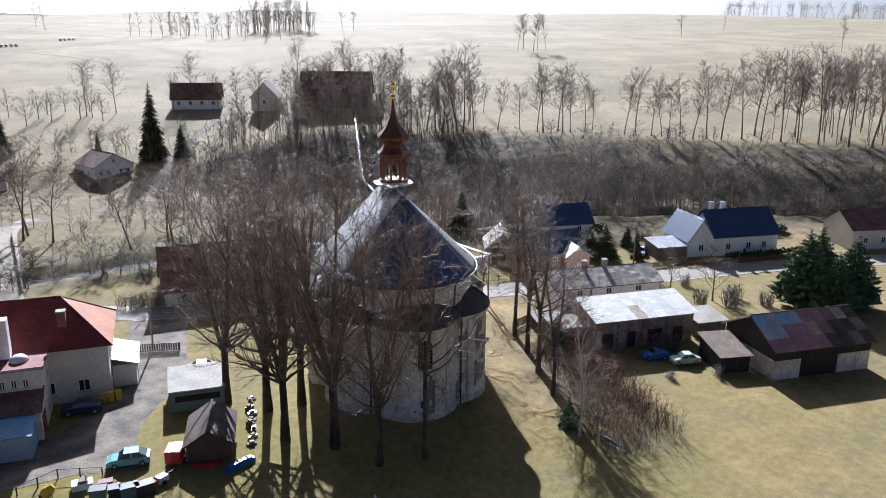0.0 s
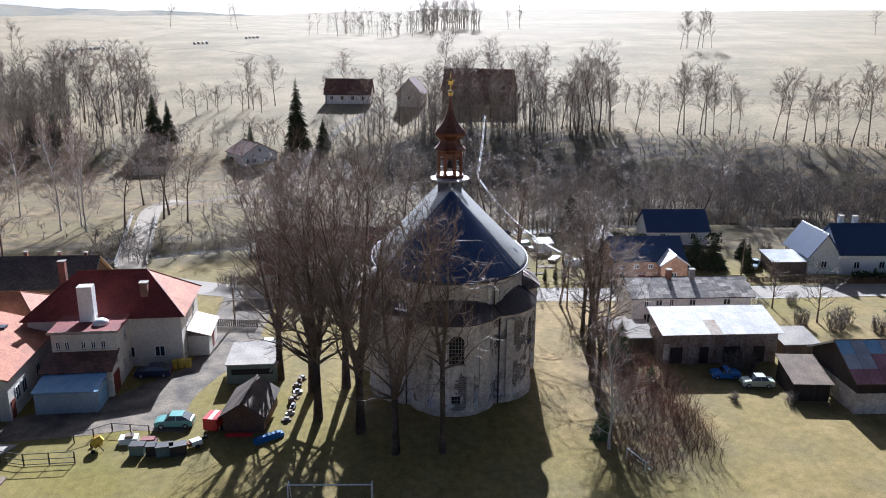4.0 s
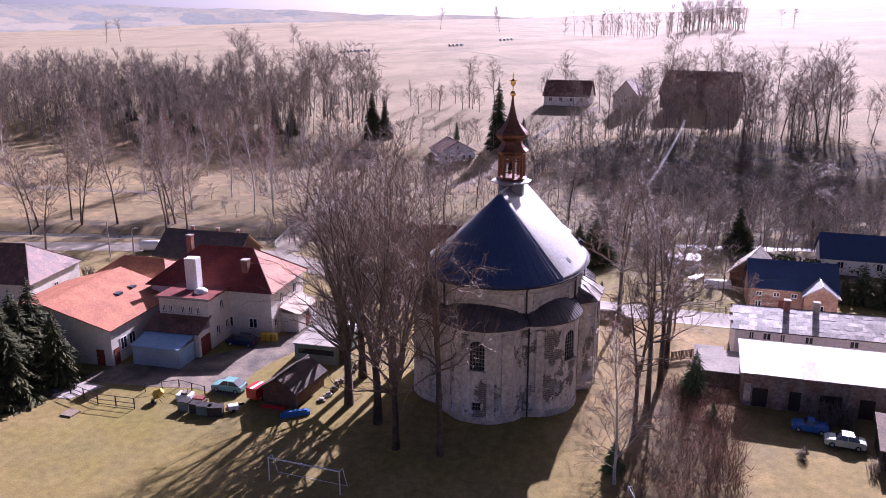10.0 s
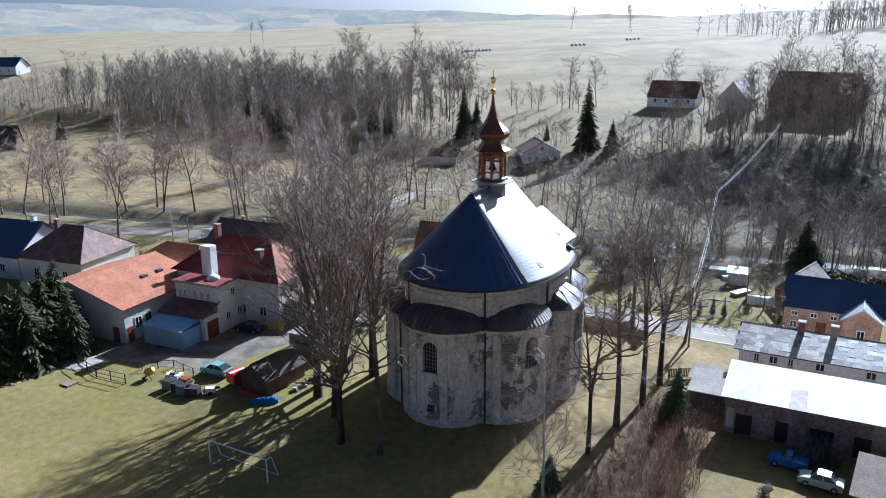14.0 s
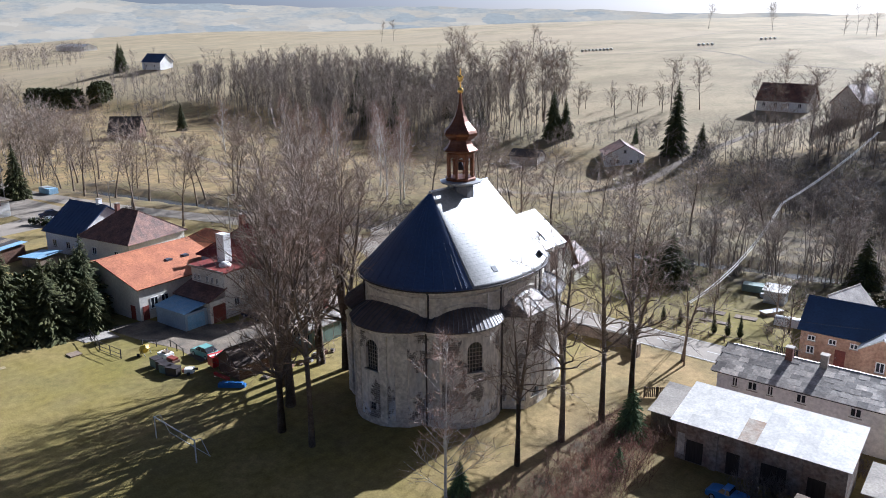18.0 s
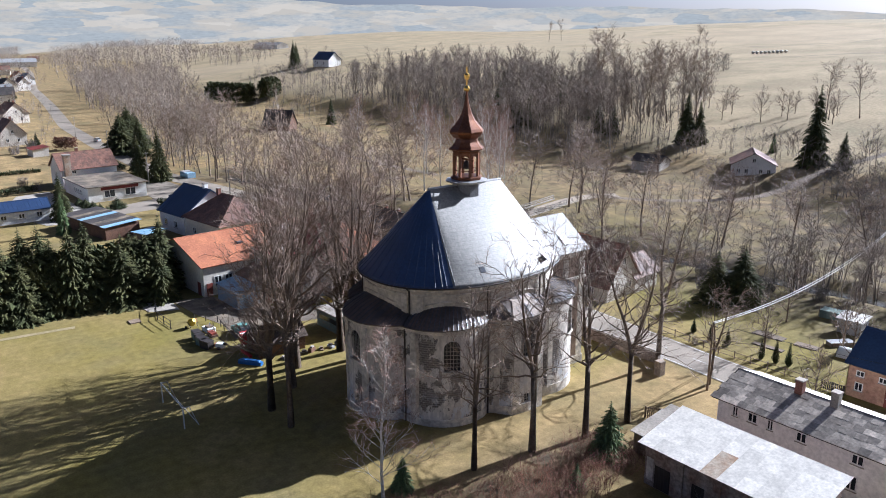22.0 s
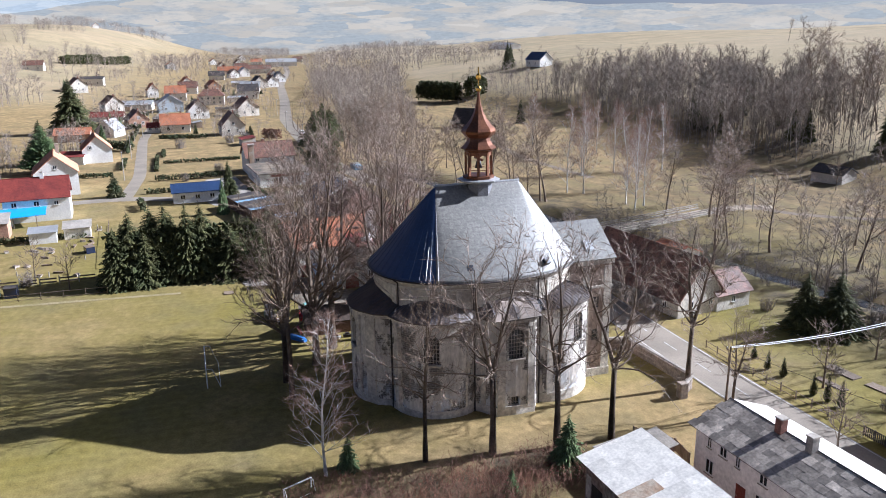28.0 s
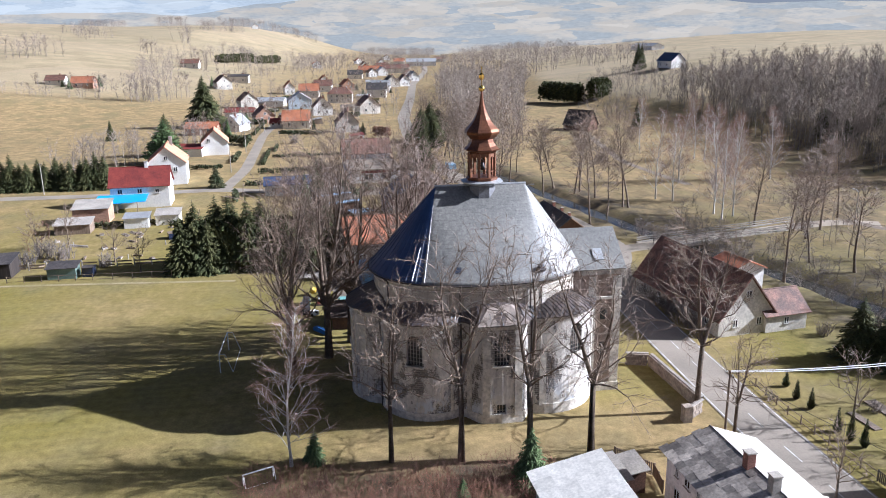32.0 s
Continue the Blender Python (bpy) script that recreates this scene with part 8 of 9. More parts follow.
# ---- hedges and garden planting in the village ----
for ax, ay, bx, by, h, w in [(-153, 52, -155, 72, 1.5, 1.2), (-249, 56, -249, 71, 1.6, 1.2), (-134, 68, -134, 50, 1.2, 0.9), (-170, 52, -200, 52, 1.0, 0.8), (-200, 54, -214, 54, 1.2, 1.0), (-186, 78, -186, 54, 1.0, 0.9), (-290, 52, -330, 53, 1.3, 1.0), (-176, 42, -196, 42, 1.4, 1.1), (-215, 42, -245, 41, 1.2, 1.0), (-250, 42, -290, 43, 1.2, 1.0), (-120, 92, -108, 97, 1.3, 1.0), (-111, 50, -120, 49, 1.8, 1.2), (-166, 20, -166, 40, 1.3, 1.0), (-90, 40, -90, 22, 1.2, 0.9), (-200, 100, -175, 99, 1.1, 1.0), (70, 139, 96, 139, 2.2, 1.4), (88, 124, 72, 124, 1.3, 1.0), (30, 147, 58, 146.5, 2.4, 1.6)]:
    hedge(ax, ay, bx, by, h, w, M_THUJA, "clipped dull green hedge along a garden")
for ax, ay, bx, by, h, w in [(-255, 52, -252, 65, 1.3, 1.2), (-306, 24, -304, 33, 2.2, 2.0), (-297, 36, -295, 44, 2.2, 2.0), (-228, 33, -222, 43, 3.6, 4.0), (-352, 38, -360, 46, 2.0, 2.0), (-440, 44, -446, 54, 2.4, 2.4), (-320, 82, -322, 89, 2.2, 2.0), (-398, 98, -404, 104, 2.6, 2.4)]:
    hedge(ax, ay, bx, by, h, w, M_THUJA, "dark green hedge in front of village houses", 60, 0.3)
hedge(-232, 91, -228, 97, 4.6, 5.0, M_STALK, "large reddish leafless bush beside the road", 160, 0.2)
hedge(-800, -42, -856, -12, 9, 10, M_SPRUCE, "dark conifer belt at the edge of the far field", 40, 0.9)
hedge(-856, -10, -905, 14, 8, 9, M_SPRUCE, "dark conifer belt at the edge of the far field", 40, 0.9)
hedge(-371, 199, -346, 214, 11.5, 8.0, M_SPRUCE, "tall dense dark green clipped conifer hedge", 130, 0.55)
hedge(-340, 218, -352, 231, 11.5, 7.0, M_SPRUCE, "tall dense dark green clipped conifer hedge", 130, 0.55)
rngv = random.Random(77)
for i, (x, y, *_rest) in enumerate(VILLAGE):
    if x < -720:
        continue
    for k in range(3):
        a = rngv.uniform(0, 6.28)
        px, py, d = x + math.cos(a) * rngv.uniform(11, 17), y + math.sin(a) * rngv.uniform(9, 14), rngv.random()
        if abs(py - 47) < 5 or near_line(np.array([px]), np.array([py]), ROAD)[0] < 6 or min(math.hypot((px - q[0]) * 0.9, py - q[1]) for q in VILLAGE) < 8.5:
            continue
        if d < 0.55:
            FRUIT[0].plant("fruit_tree", "small bare garden tree between village houses", "tree", px, py, i * 61 + k * 100, (rngv.uniform(0.7, 1.2), rngv.uniform(0.6, 1.1)), "garden fruit trees")
        elif d < 0.8:
            BROAD.plant("thuja", "dense rounded brown-green thuja in a garden", "shrub", px, py, i * 31, (rngv.uniform(0.4, 0.7), rngv.uniform(0.5, 1.0)))
        else:
            SMALL.plant("small_spruce", "young green spruce in a village garden", "tree", px, py, i * 31, (rngv.uniform(0.9, 1.5), rngv.uniform(0.9, 1.6)))
for i, (x, y, s, hs) in enumerate([(-102, 67.5, 1.0, 1.7), (-54.6, 246.6, 0.7, 1.2)]):
    SMALL.plant("small_spruce", "slim green conifer beside a garden", "tree", x, y, i * 50, (s, hs))
SPRUCE[0].plant("spruce_tree", "dark broad spruce beside the village road", "tree", -200, 111, 20, (1.2, 0.85))
BROAD.plant("thuja", "low dark juniper in front of the shop", "shrub", -121, 83, 20, (1.0, 0.45))
for i, (x, y) in enumerate([(-94.4, 279.8), (-80.4, 281), (-126.8, 308.7), (-119, 303), (-104, 296), (-112, 297)]):
    FRUIT[0].plant("fruit_tree", "old wide fruit tree on the slope", "tree", x, y, i * 70 + 30, (1.05, 1.0), "garden fruit trees")
def along(line, n, spread_m, seed):
    """Places scattered along a line."""
    rng = np.random.default_rng(seed)
    out = []
    for _ in range(n):
        k = rng.integers(0, len(line) - 1)
        t = rng.uniform()
        q = rng.choice((-1, 1)) * rng.uniform(2.6, spread_m)
        (ax, ay), (bx, by) = line[k], line[k + 1]
        L = math.hypot(bx - ax, by - ay)
        out.append((ax + (bx - ax) * t - (by - ay) / L * q, ay + (by - ay) * t + (bx - ax) / L * q))
    return out


wood("woodland", "young bare trees scattered below the embankment", scatter(44, 80, [(-50, 160), (0, 168), (60, 180), (70, 195), (20, 204), (-50, 206)]), M_WOODS, 5, 11, 44, 1.35, FT)
wood("undergrowth", "loose brown bushes on the meadow by the brook", scatter(42, 90, [(-90, 150), (-60, 150), (-20, 165), (20, 176), (20, 196), (-20, 200), (-60, 205), (-100, 200)]), M_BRUSH, 1.5, 4.5, 42, 2.0, BUSHT)
wood("undergrowth", "dark tangled scrub along the brook banks", along(RIVER[2:-1], 330, 8, 71), M_BRUSH, 1.5, 4.5, 71, 2.4, BUSHT)
wood("undergrowth", "brown scrub along the western brook", along([(-150, 120), (-200, 124), (-260, 130), (-330, 150), (-420, 165)], 160, 9, 72), M_BRUSH, 2, 6, 72, 2.0, BUSHT)
wood("woodland", "low bushes in a field corner", scatter(33, 16, [(-178, 380), (-164, 378), (-162, 386), (-176, 388)]), M_BRUSH, 5, 9, 33, 1.8, BUSHT)
wood("woodland", "bare thicket around the cottage and bank", scatter(34, 75, [(-92, 222), (-66, 232), (-58, 240), (-25, 226), (-30, 262), (-42, 248), (-66, 250), (-84, 240)]), M_WOODS, 3, 8, 34, 1.6, BUSHT)
wood("woodland", "tall bare trees in front of the hill farm", scatter(43, 60, [(-24, 238), (40, 228), (62, 238), (58, 256), (0, 258)]), M_WOODS, 9, 17, 43, 1.15)
wood("woodland", "bare thicket below the hill farm", scatter(35, 170, [(-24, 236), (40, 226), (60, 236), (52, 252), (10, 262), (-16, 262)]), M_WOODS, 5, 12, 35, 1.4, FT)

# ---- vehicles ----


def car(name, label, x, y, rz, paint, L=4.0, W=1.65, H=1.42, hatch=True, pickup=False):
    t = thing(name, label, "car", x, y, 0.03 if y < 112 else 0.05, rz)
    k = L / 4.0
    low = [(-2.0, 0.35), (-1.95, 0.72), (-1.55, 0.86), (-0.85, 0.93), (1.55, 0.95), (1.95, 0.86), (2.0, 0.4), (1.9, 0.24), (-1.9, 0.24)]
    bm = BM()
    rings = []
    for s, ins in ((-1, 0.0), (-0.86, -0.06), (0.86, -0.06), (1, 0.0)):
        w = W / 2 * (0.97 if abs(s) == 1 else 1) * (1 if s > 0 else -1) * (1.0 if abs(s) == 1 else 0.8)
        rings.append([bm.verts.new((px * k, w, pz + (0.03 if abs(s) < 1 and pz > 0.7 else 0))) for px, pz in low])
    for a, b in zip(rings, rings[1:]):
        for i in range(len(low)):
            bm.faces.new((a[i], a[(i + 1) % len(low)], b[(i + 1) % len(low)], b[i]))
    bm.faces.new(rings[0])
    bm.faces.new(rings[-1][::-1])
    body = part("body", bm, paint, t)
    top = [(-0.95, 0.93), (-0.35, H), (0.95 if hatch else 0.75, H), (1.75 if hatch else 1.35, 0.97)] if not pickup else [(-0.75, 0.93), (-0.3, H), (0.35, H), (0.5, 0.95)]
    bm = BM()
    a = [bm.verts.new((px * k, -W / 2 * (0.93 if pz < 1 else 0.76), pz)) for px, pz in top]
    b = [bm.verts.new((px * k, W / 2 * (0.93 if pz < 1 else 0.76), pz)) for px, pz in top]
    bm.faces.new(a)
    bm.faces.new(b[::-1])
    for i in range(4):
        bm.faces.new((a[i], a[(i + 1) % 4], b[(i + 1) % 4], b[i]))
    part("cabin", bm, M_GLASS, t, "dark glazed cabin")
    rx0, rx1 = top[1][0] * k, top[2][0] * k
    part("roof", box(BM(), rx0 - 0.03, -W * 0.385, H - 0.02, rx1 + 0.05, W * 0.385, H + 0.035), paint, t)
    for px in ((top[1][0] + top[2][0]) / 2,):
        for s in (-1, 1):
            part("door_pillar", slab(BM(), (px * k - 0.05, s * W * 0.385, H), (px * k + 0.05, s * W * 0.385, H), (px * k + 0.05, s * W * 0.475, 0.94), (px * k - 0.05, s * W * 0.475, 0.94), 0.03), paint, t)
    for wx in (-1.25, 1.25):
        for s in (-1, 1):
            m = Matrix.Translation((wx * k, s * (W / 2 - 0.08), 0.29)) @ Matrix.Rotation(math.pi / 2, 4, "X")
            bm = lathe(BM(), [(0.2, -0.09), (0.29, -0.08), (0.29, 0.08), (0.2, 0.09)], 14)
            for v in bm.verts:
                v.co = m @ v.co
            wheel = part("wheel", bm, M_TYRE, t)
            bm = lathe(BM(), [(0.17, -0.1), (0.17, 0.1)], 10)
            for v in bm.verts:
                v.co = m @ v.co
            part("rim", bm, M_ZINC, wheel)
    for s in (-1, 1):
        part("headlight", box(BM(), -2.0 * k - 0.01, s * W * 0.36 - 0.16, 0.56, -1.96 * k, s * W * 0.36 + 0.16, 0.70), M_ZINC, body)
        part("tail_light", box(BM(), 1.97 * k, s * W * 0.40 - 0.09, 0.6, 2.0 * k + 0.01, s * W * 0.40 + 0.09, 0.8), M_REDPAINT, body)
    return t


car("hatchback_car", "teal hatchback parked on the asphalt yard", -28.3, 74.9, 2, M_TEAL)
car("estate_car", "dark navy car parked in the house's shade", -34.5, 87.4, 4, M_NAVY, 4.3)
car("saloon_car", "pale parked car behind the trailer", -22.2, 95.2, 2, M_WHITECAR, 4.2, hatch=False)
car("pickup_car", "old blue pickup standing on the lawn", 35.2, 85.6, -4, M_BLUEPAINT, 3.5, 1.5, 1.35, pickup=True)
car("saloon_car", "old pale green saloon on the lawn", 38.2, 83.3, -4, M_PALEGREEN, 3.8, 1.55, 1.4, hatch=False)
car("saloon_car", "silver car in the driveway across the road", 58.0, 131.0, 60, M_PALEBLUE, 4.2, hatch=False)
car("hatchback_car", "dark car parked beyond the blue-roofed house", 96.0, 140.0, 20, M_NAVY, 4.2)
car("hatchback_car", "white car on the village street", -246, 108.5, 5, M_WHITECAR, 4.2)
car("hatchback_car", "dark car on the shop's forecourt", -124, 98, 80, M_NAVY, 4.2)

# ---- yard and pitch ----
trl = thing("box_trailer", "small red box trailer on the yard", "trailer", -23.9, 73.9, 0.03, 80)
part("box", box(BM(), -1.0, -0.75, 0.45, 1.0, 0.75, 1.75), M_REDPAINT, trl)
part("lid", box(BM(), -1.03, -0.25, 1.755, 1.03, 0.2, 1.79), M_WHITEPAINT, trl, "pale strip on the lid")
part("drawbar", tube(BM(), [(1.0, 0, 0.5), (1.9, 0, 0.45)], 0.05), M_PIPE, trl)
for s in (-1, 1):
    m = Matrix.Translation((0, s * 0.82, 0.3)) @ Matrix.Rotation(math.pi / 2, 4, "X")
    bm = lathe(BM(), [(0.18, -0.08), (0.3, -0.07), (0.3, 0.07), (0.18, 0.08)], 12)
    for v in bm.verts:
        v.co = m @ v.co
    part("wheel", bm, M_TYRE, trl)
house("wooden_shed", "dark brown wooden shed with a tarred gable roof", "shed", -20.5, 76.3, 87, 6.2, 4.3, 2.1, 3.5, M_BROWNBOARD, M_TARPAPER, 0.35, base=0.0, doors=[("r", 0, 1.6, 1.9, M_BROWNBOARD)])
box_ = thing("container", "green-grey site container with a pale flat roof", "container", -22.3, 88.2, 0, 4)
part("body", box(BM(), -2.9, -3.4, 0.1, 2.9, 3.4, 2.55), M_GREENBOX, box_)
part("roof", box(BM(), -3.1, -3.6, 2.55, 3.1, 3.6, 2.68), M_CONCRETE, box_, "pale worn roof sheet")
part("window", box(BM(), -2.4, -3.44, 1.3, 2.4, -3.41, 2.0), M_GLASS, box_)
part("door", box(BM(), -2.95, -1.0, 0.2, -2.91, 0.0, 2.1), M_GREYWALL, box_)


def heap(name, label, category, x, y, rz, pieces, group="yard clutter", z=0.0):
    """A small thing from boxes: name, corners, material."""
    t = thing(name, label, category, x, y, z, rz, group)
    for nm, c, m in pieces:
        part(nm, box(BM(), *c), m, t)
    return t


mixer = thing("cement_mixer", "yellow cement mixer on the grass edge", "machine", -34.6, 70.2, 0, 25)
bm = lathe(BM(), [(0.12, -0.62), (0.42, -0.5), (0.56, -0.1), (0.52, 0.15), (0.3, 0.55), (0.32, 0.6), (0.27, 0.58)], 14)
for v in bm.verts:
    v.co = Matrix.Translation((0, 0, 0.85)) @ Matrix.Rotation(radians(55), 4, "Y") @ v.co
part("drum", bm, M_YELLOW, mixer, "yellow tapered drum", True)
for sgn in (-1, 1):
    part("leg", tube(BM(), [(-0.5, sgn * 0.62, 0.0), (0.0, sgn * 0.6, 0.85), (0.5, sgn * 0.62, 0.0)], 0.04), M_PIPE, mixer)
    bm = lathe(BM(), [(0.05, -0.05), (0.2, -0.05), (0.2, 0.05), (0.05, 0.05)], 10)
    for v in bm.verts:
        v.co = Matrix.Translation((-0.5, sgn * 0.7, 0.2)) @ Matrix.Rotation(math.pi / 2, 4, "X") @ v.co
    part("wheel", bm, M_TYRE, mixer)
part("crank_wheel", tube(BM(), [(0.05 + 0.26 * math.cos(a * 0.5236), 0.68, 0.9 + 0.26 * math.sin(a * 0.5236)) for a in range(13)], 0.025), M_REDPAINT, mixer, "red tilting wheel")
heap("crate", "white plastic crate with odds and ends", "crate", -32.0, 71.6, 8, [("tub", (-0.9, -0.6, 0.0, 0.9, 0.6, 0.6), M_WHITEPAINT), ("board", (-0.3, -0.4, 0.6, 0.5, 0.4, 0.85), M_WOOD), ("handle", (0.3, -0.05, 0.85, 0.4, 0.05, 1.3), M_ZINC)])
heap("pallet_stack", "stack of rusty frames and pallets", "pallets", -29.9, 71.3, 4, [("pallet", (-0.8, -0.5, 0.0, 0.8, 0.5, 0.14), M_WOOD), ("pallet", (-0.75, -0.55, 0.18, 0.8, 0.5, 0.32), M_BROWNBOARD), ("frame", (-0.7, -0.4, 0.36, 0.6, 0.4, 0.6), M_DOORRED)])
for i, (x, y, w) in enumerate([(-30.3, 69.3, 0.7), (-28.9, 69.2, 0.5), (-27.6, 69.1, 0.8), (-26.3, 69.2, 0.8)]):
    heap("barrel_bin", "dark steel bin in the row behind the pitch", "bin", x, y, i * 7, [("body", (-w, -0.5, 0.0, w, 0.5, 1.05), M_PIPE if i % 2 else M_GREENBOX), ("lid", (-w - 0.04, -0.54, 1.05, w + 0.04, 0.54, 1.12), M_PIPE)], "row of bins")
heap("garden_machine", "orange and white garden machine", "machine", -24.9, 70.6, 40, [("body", (-0.6, -0.4, 0.25, 0.5, 0.4, 0.8), M_WHITEPAINT), ("hood", (-0.9, -0.3, 0.3, -0.6, 0.3, 0.7), M_ORANGETILE), ("handle", (0.5, -0.35, 0.7, 1.1, -0.28, 1.0), M_PIPE), ("wheel", (-0.3, -0.5, 0.0, 0.1, -0.4, 0.4), M_TYRE)])
heap("plank_bench", "low red painted beam before the shed", "beam", -21.0, 72.4, 2, [("beam", (-1.4, -0.15, 0.0, 1.4, 0.15, 0.4), M_REDPAINT)])
heap("tarp_roll", "blue tarpaulin roll beside the shed", "tarpaulin", -17.8, 71.6, 35, [("roll", (-1.6, -0.3, 0.0, 1.6, 0.3, 0.55), M_BLUEPAINT), ("fold", (-1.2, -0.22, 0.55, 1.3, 0.25, 0.72), M_BLUEPAINT)])
for i in range(9):
    heap("scrap_piece", "assorted scrap boards along the shed wall", "scrap", -16.6 + 0.15 * (i % 3), 75.5 + 1.3 * i, 10 + 37 * i, [("board", (-0.5, -0.25, 0.0, 0.5, 0.25, 0.35 + 0.12 * (i % 4)), (M_WOOD, M_ZINC, M_PIPE, M_BROWNBOARD)[i % 4]), ("tin", (-0.2, -0.2, 0.4 + 0.12 * (i % 4), 0.3, 0.15, 0.6 + 0.12 * (i % 4)), (M_CONCRETE, M_WOOD, M_PIPE)[i % 3])], "scrap by the shed")
for i in range(3):
    heap("recycling_bin", "yellow lidded recycling bin at the house wall", "bin", -32.6 + 0.8 * i, 89.7 + 0.1 * i, 5, [("body", (-0.3, -0.32, 0.0, 0.3, 0.32, 1.0), M_YELLOW), ("lid", (-0.33, -0.36, 1.0, 0.33, 0.36, 1.08), M_YELLOW)], "recycling bins")
heap("manhole_cover", "round dark wooden cover on the grass", "cover", -41.8, 64.4, 0, [("disc", (-0.75, -0.75, 0.0, 0.75, 0.75, 0.16), M_WOOD)])


def goal(x0, y0, x1, y1, hh, deep, label):
    t = thing("football_goal", label, "goal", x0, y0, 0, math.degrees(math.atan2(y1 - y0, x1 - x0)))
    w = math.hypot(x1 - x0, y1 - y0)
    for p in (0, w):
        part("post", tube(BM(), [(p, 0, -0.1), (p, 0, hh)], 0.065, 8), M_WHITEPAINT, t)
        part("stay", tube(BM(), [(p, 0, hh), (p, deep * 0.45, hh - 0.05), (p, deep, 0.0)], 0.04, 6), M_WHITEPAINT, t)
    part("crossbar", tube(BM(), [(-0.06, 0, hh), (w + 0.06, 0, hh)], 0.065, 8), M_WHITEPAINT, t)
    part("ground_bar", tube(BM(), [(0, deep, 0.05), (w, deep, 0.05)], 0.03, 6), M_WHITEPAINT, t)
    return t


goal(-13.9, 59.6, -6.55, 59.5, 2.44, 1.5, "white tubular football goal without a net")
goal(18.3, 67.4, 19.4, 64.8, 1.1, 0.7, "small white pipe frame on the grass")


def fence(line, step_, hh, post_m, label, rails=(0.35, 0.95), board=0.0, post_w=0.05, group="", solid=False):
    """Posts, rails and boards along a line."""
    for (ax, ay), (bx, by) in zip(line, line[1:]):
        ln = math.hypot(bx - ax, by - ay)
        t = thing("fence", label, "fence", ax, ay, h1(ax, ay), math.degrees(math.atan2(by - ay, bx - ax)), group)
        n = max(1, round(ln / step_))
        first = None
        for i in range(n + 1):
            m = pose(ln * i / n, 0, 0)
            if first is None:
                first = part("post", box(BM(), -post_w, -post_w, -0.1, post_w, post_w, hh), post_m, t)
            else:
                share(first, t, m)
        for r in rails:
            part("rail", box(BM(), 0, -0.025, r * hh - 0.03, ln, 0.025, r * hh + 0.03), post_m, t)
        if board:
            nb = int(ln / board)
            slat = None
            for i in range(nb):
                m = pose((i + 0.5) * ln / nb, -0.05, 0, 0, 0, 0)
                if slat is None:
                    slat = part("slat", box(BM(), -board * 0.33, -0.015, 0.08, board * 0.33, 0.015, hh * 0.97), post_m, t)
                    slat.matrix_basis = m
                else:
                    share(slat, t, m)


fence([(-45.6, 68.5), (-40.5, 67.2), (-35.8, 67.6)], 2.4, 1.3, M_PIPE, "dark wire-mesh ball fence at the pitch edge", (0.1, 0.5, 0.98))
fence([(-37.5, 71.5), (-34.5, 73.8), (-30.5, 73.2)], 2.5, 1.0, M_PIPE, "thin pipe rail at the yard's edge", (0.95,))
fence([(3.5, 121.0), (15, 120.6), (28, 121.4)], 2.2, 1.15, M_WOOD, "low weathered wire fence along the garden", (0.25, 0.8), 0.0, group="roadside garden fences")
fence([(28, 121.4), (30.5, 121.6)], 1.2, 1.2, M_PIPE, "dark garden gate in the fence", (0.2, 0.9), 0.2)
fence([(20.5, 99.5), (24.0, 102.0), (26.8, 101.6)], 1.6, 1.4, M_WOOD, "old board fence between lawn and house", (0.25, 0.85), 0.2)
fence([(-50.2, 19), (-49.4, 33), (-49.0, 46)], 3, 1.2, M_WOOD, "thin garden fence beside the pitch", (0.2, 0.9))
fence([(-64, 45), (-80, 44), (-100, 43)], 3, 1.2, M_WOOD, "thin garden fence between plots", (0.2, 0.9))
fence([(-25.0, 103), (-31.0, 103.5)], 2.0, 1.2, M_PIPE, "dark metal yard gate", (0.15, 0.55, 0.95), 0.3)
fence([(47, 121.5), (58, 122.5), (64, 124)], 2.2, 1.1, M_WOOD, "weathered picket fence along the road", (0.25, 0.8), 0.24, group="roadside garden fences")
fence([(62, 121.5), (86, 122.0)], 2.4, 1.0, M_BROWNBOARD, "dark board fence before the blue-roofed house", (0.25, 0.8), 0.25, group="roadside garden fences")

# churchyard wall
wl = thing("churchyard_wall", "low old stone wall between lawn and road", "wall")
stone = None
for (ax, ay), (bx, by) in (((0.2, 111.4), (12.3, 112.1)), ((12.6, 112.0), (14.4, 109.6)), ((-0.6, 108.6), (0.1, 111.3))):
    ln = math.hypot(bx - ax, by - ay)
    rz = math.degrees(math.atan2(by - ay, bx - ax))
    n = int(ln / 0.62)
    for c in range(n):
        for r in range(4):
            f = (c + 0.5 + 0.25 * (r % 2)) / (n + 0.3)
            m = pose(ax + (bx - ax) * f, ay + (by - ay) * f, 0.18 + 0.36 * r, random.uniform(-2, 2), random.uniform(-2, 2), rz + random.uniform(-3, 3))
            if stone is None:
                stone = part("stone", box(BM(), -0.30, -0.24, -0.175, 0.30, 0.24, 0.175), M_STONE, wl)
                stone.matrix_basis = m
            else:
                share(stone, wl, m)
    part("coping", slab(BM(), (ax, ay, 1.52), (bx, by, 1.52), (bx - (by - ay) / ln * 0.35, by + (bx - ax) / ln * 0.35, 1.56), (ax - (by - ay) / ln * 0.35, ay + (bx - ax) / ln * 0.35, 1.56), 0.1), M_CONCRETE, wl)
part("pillar", box(BM(), 14.0, 109.1, -0.1, 14.9, 110.0, 1.8), M_STONE, wl, "stone end pillar")

# bridge
br = thing("bridge", "narrow concrete road bridge with pale railings", "bridge", -53.2, 133.5, 0, math.degrees(math.atan2(38, -10.2)))
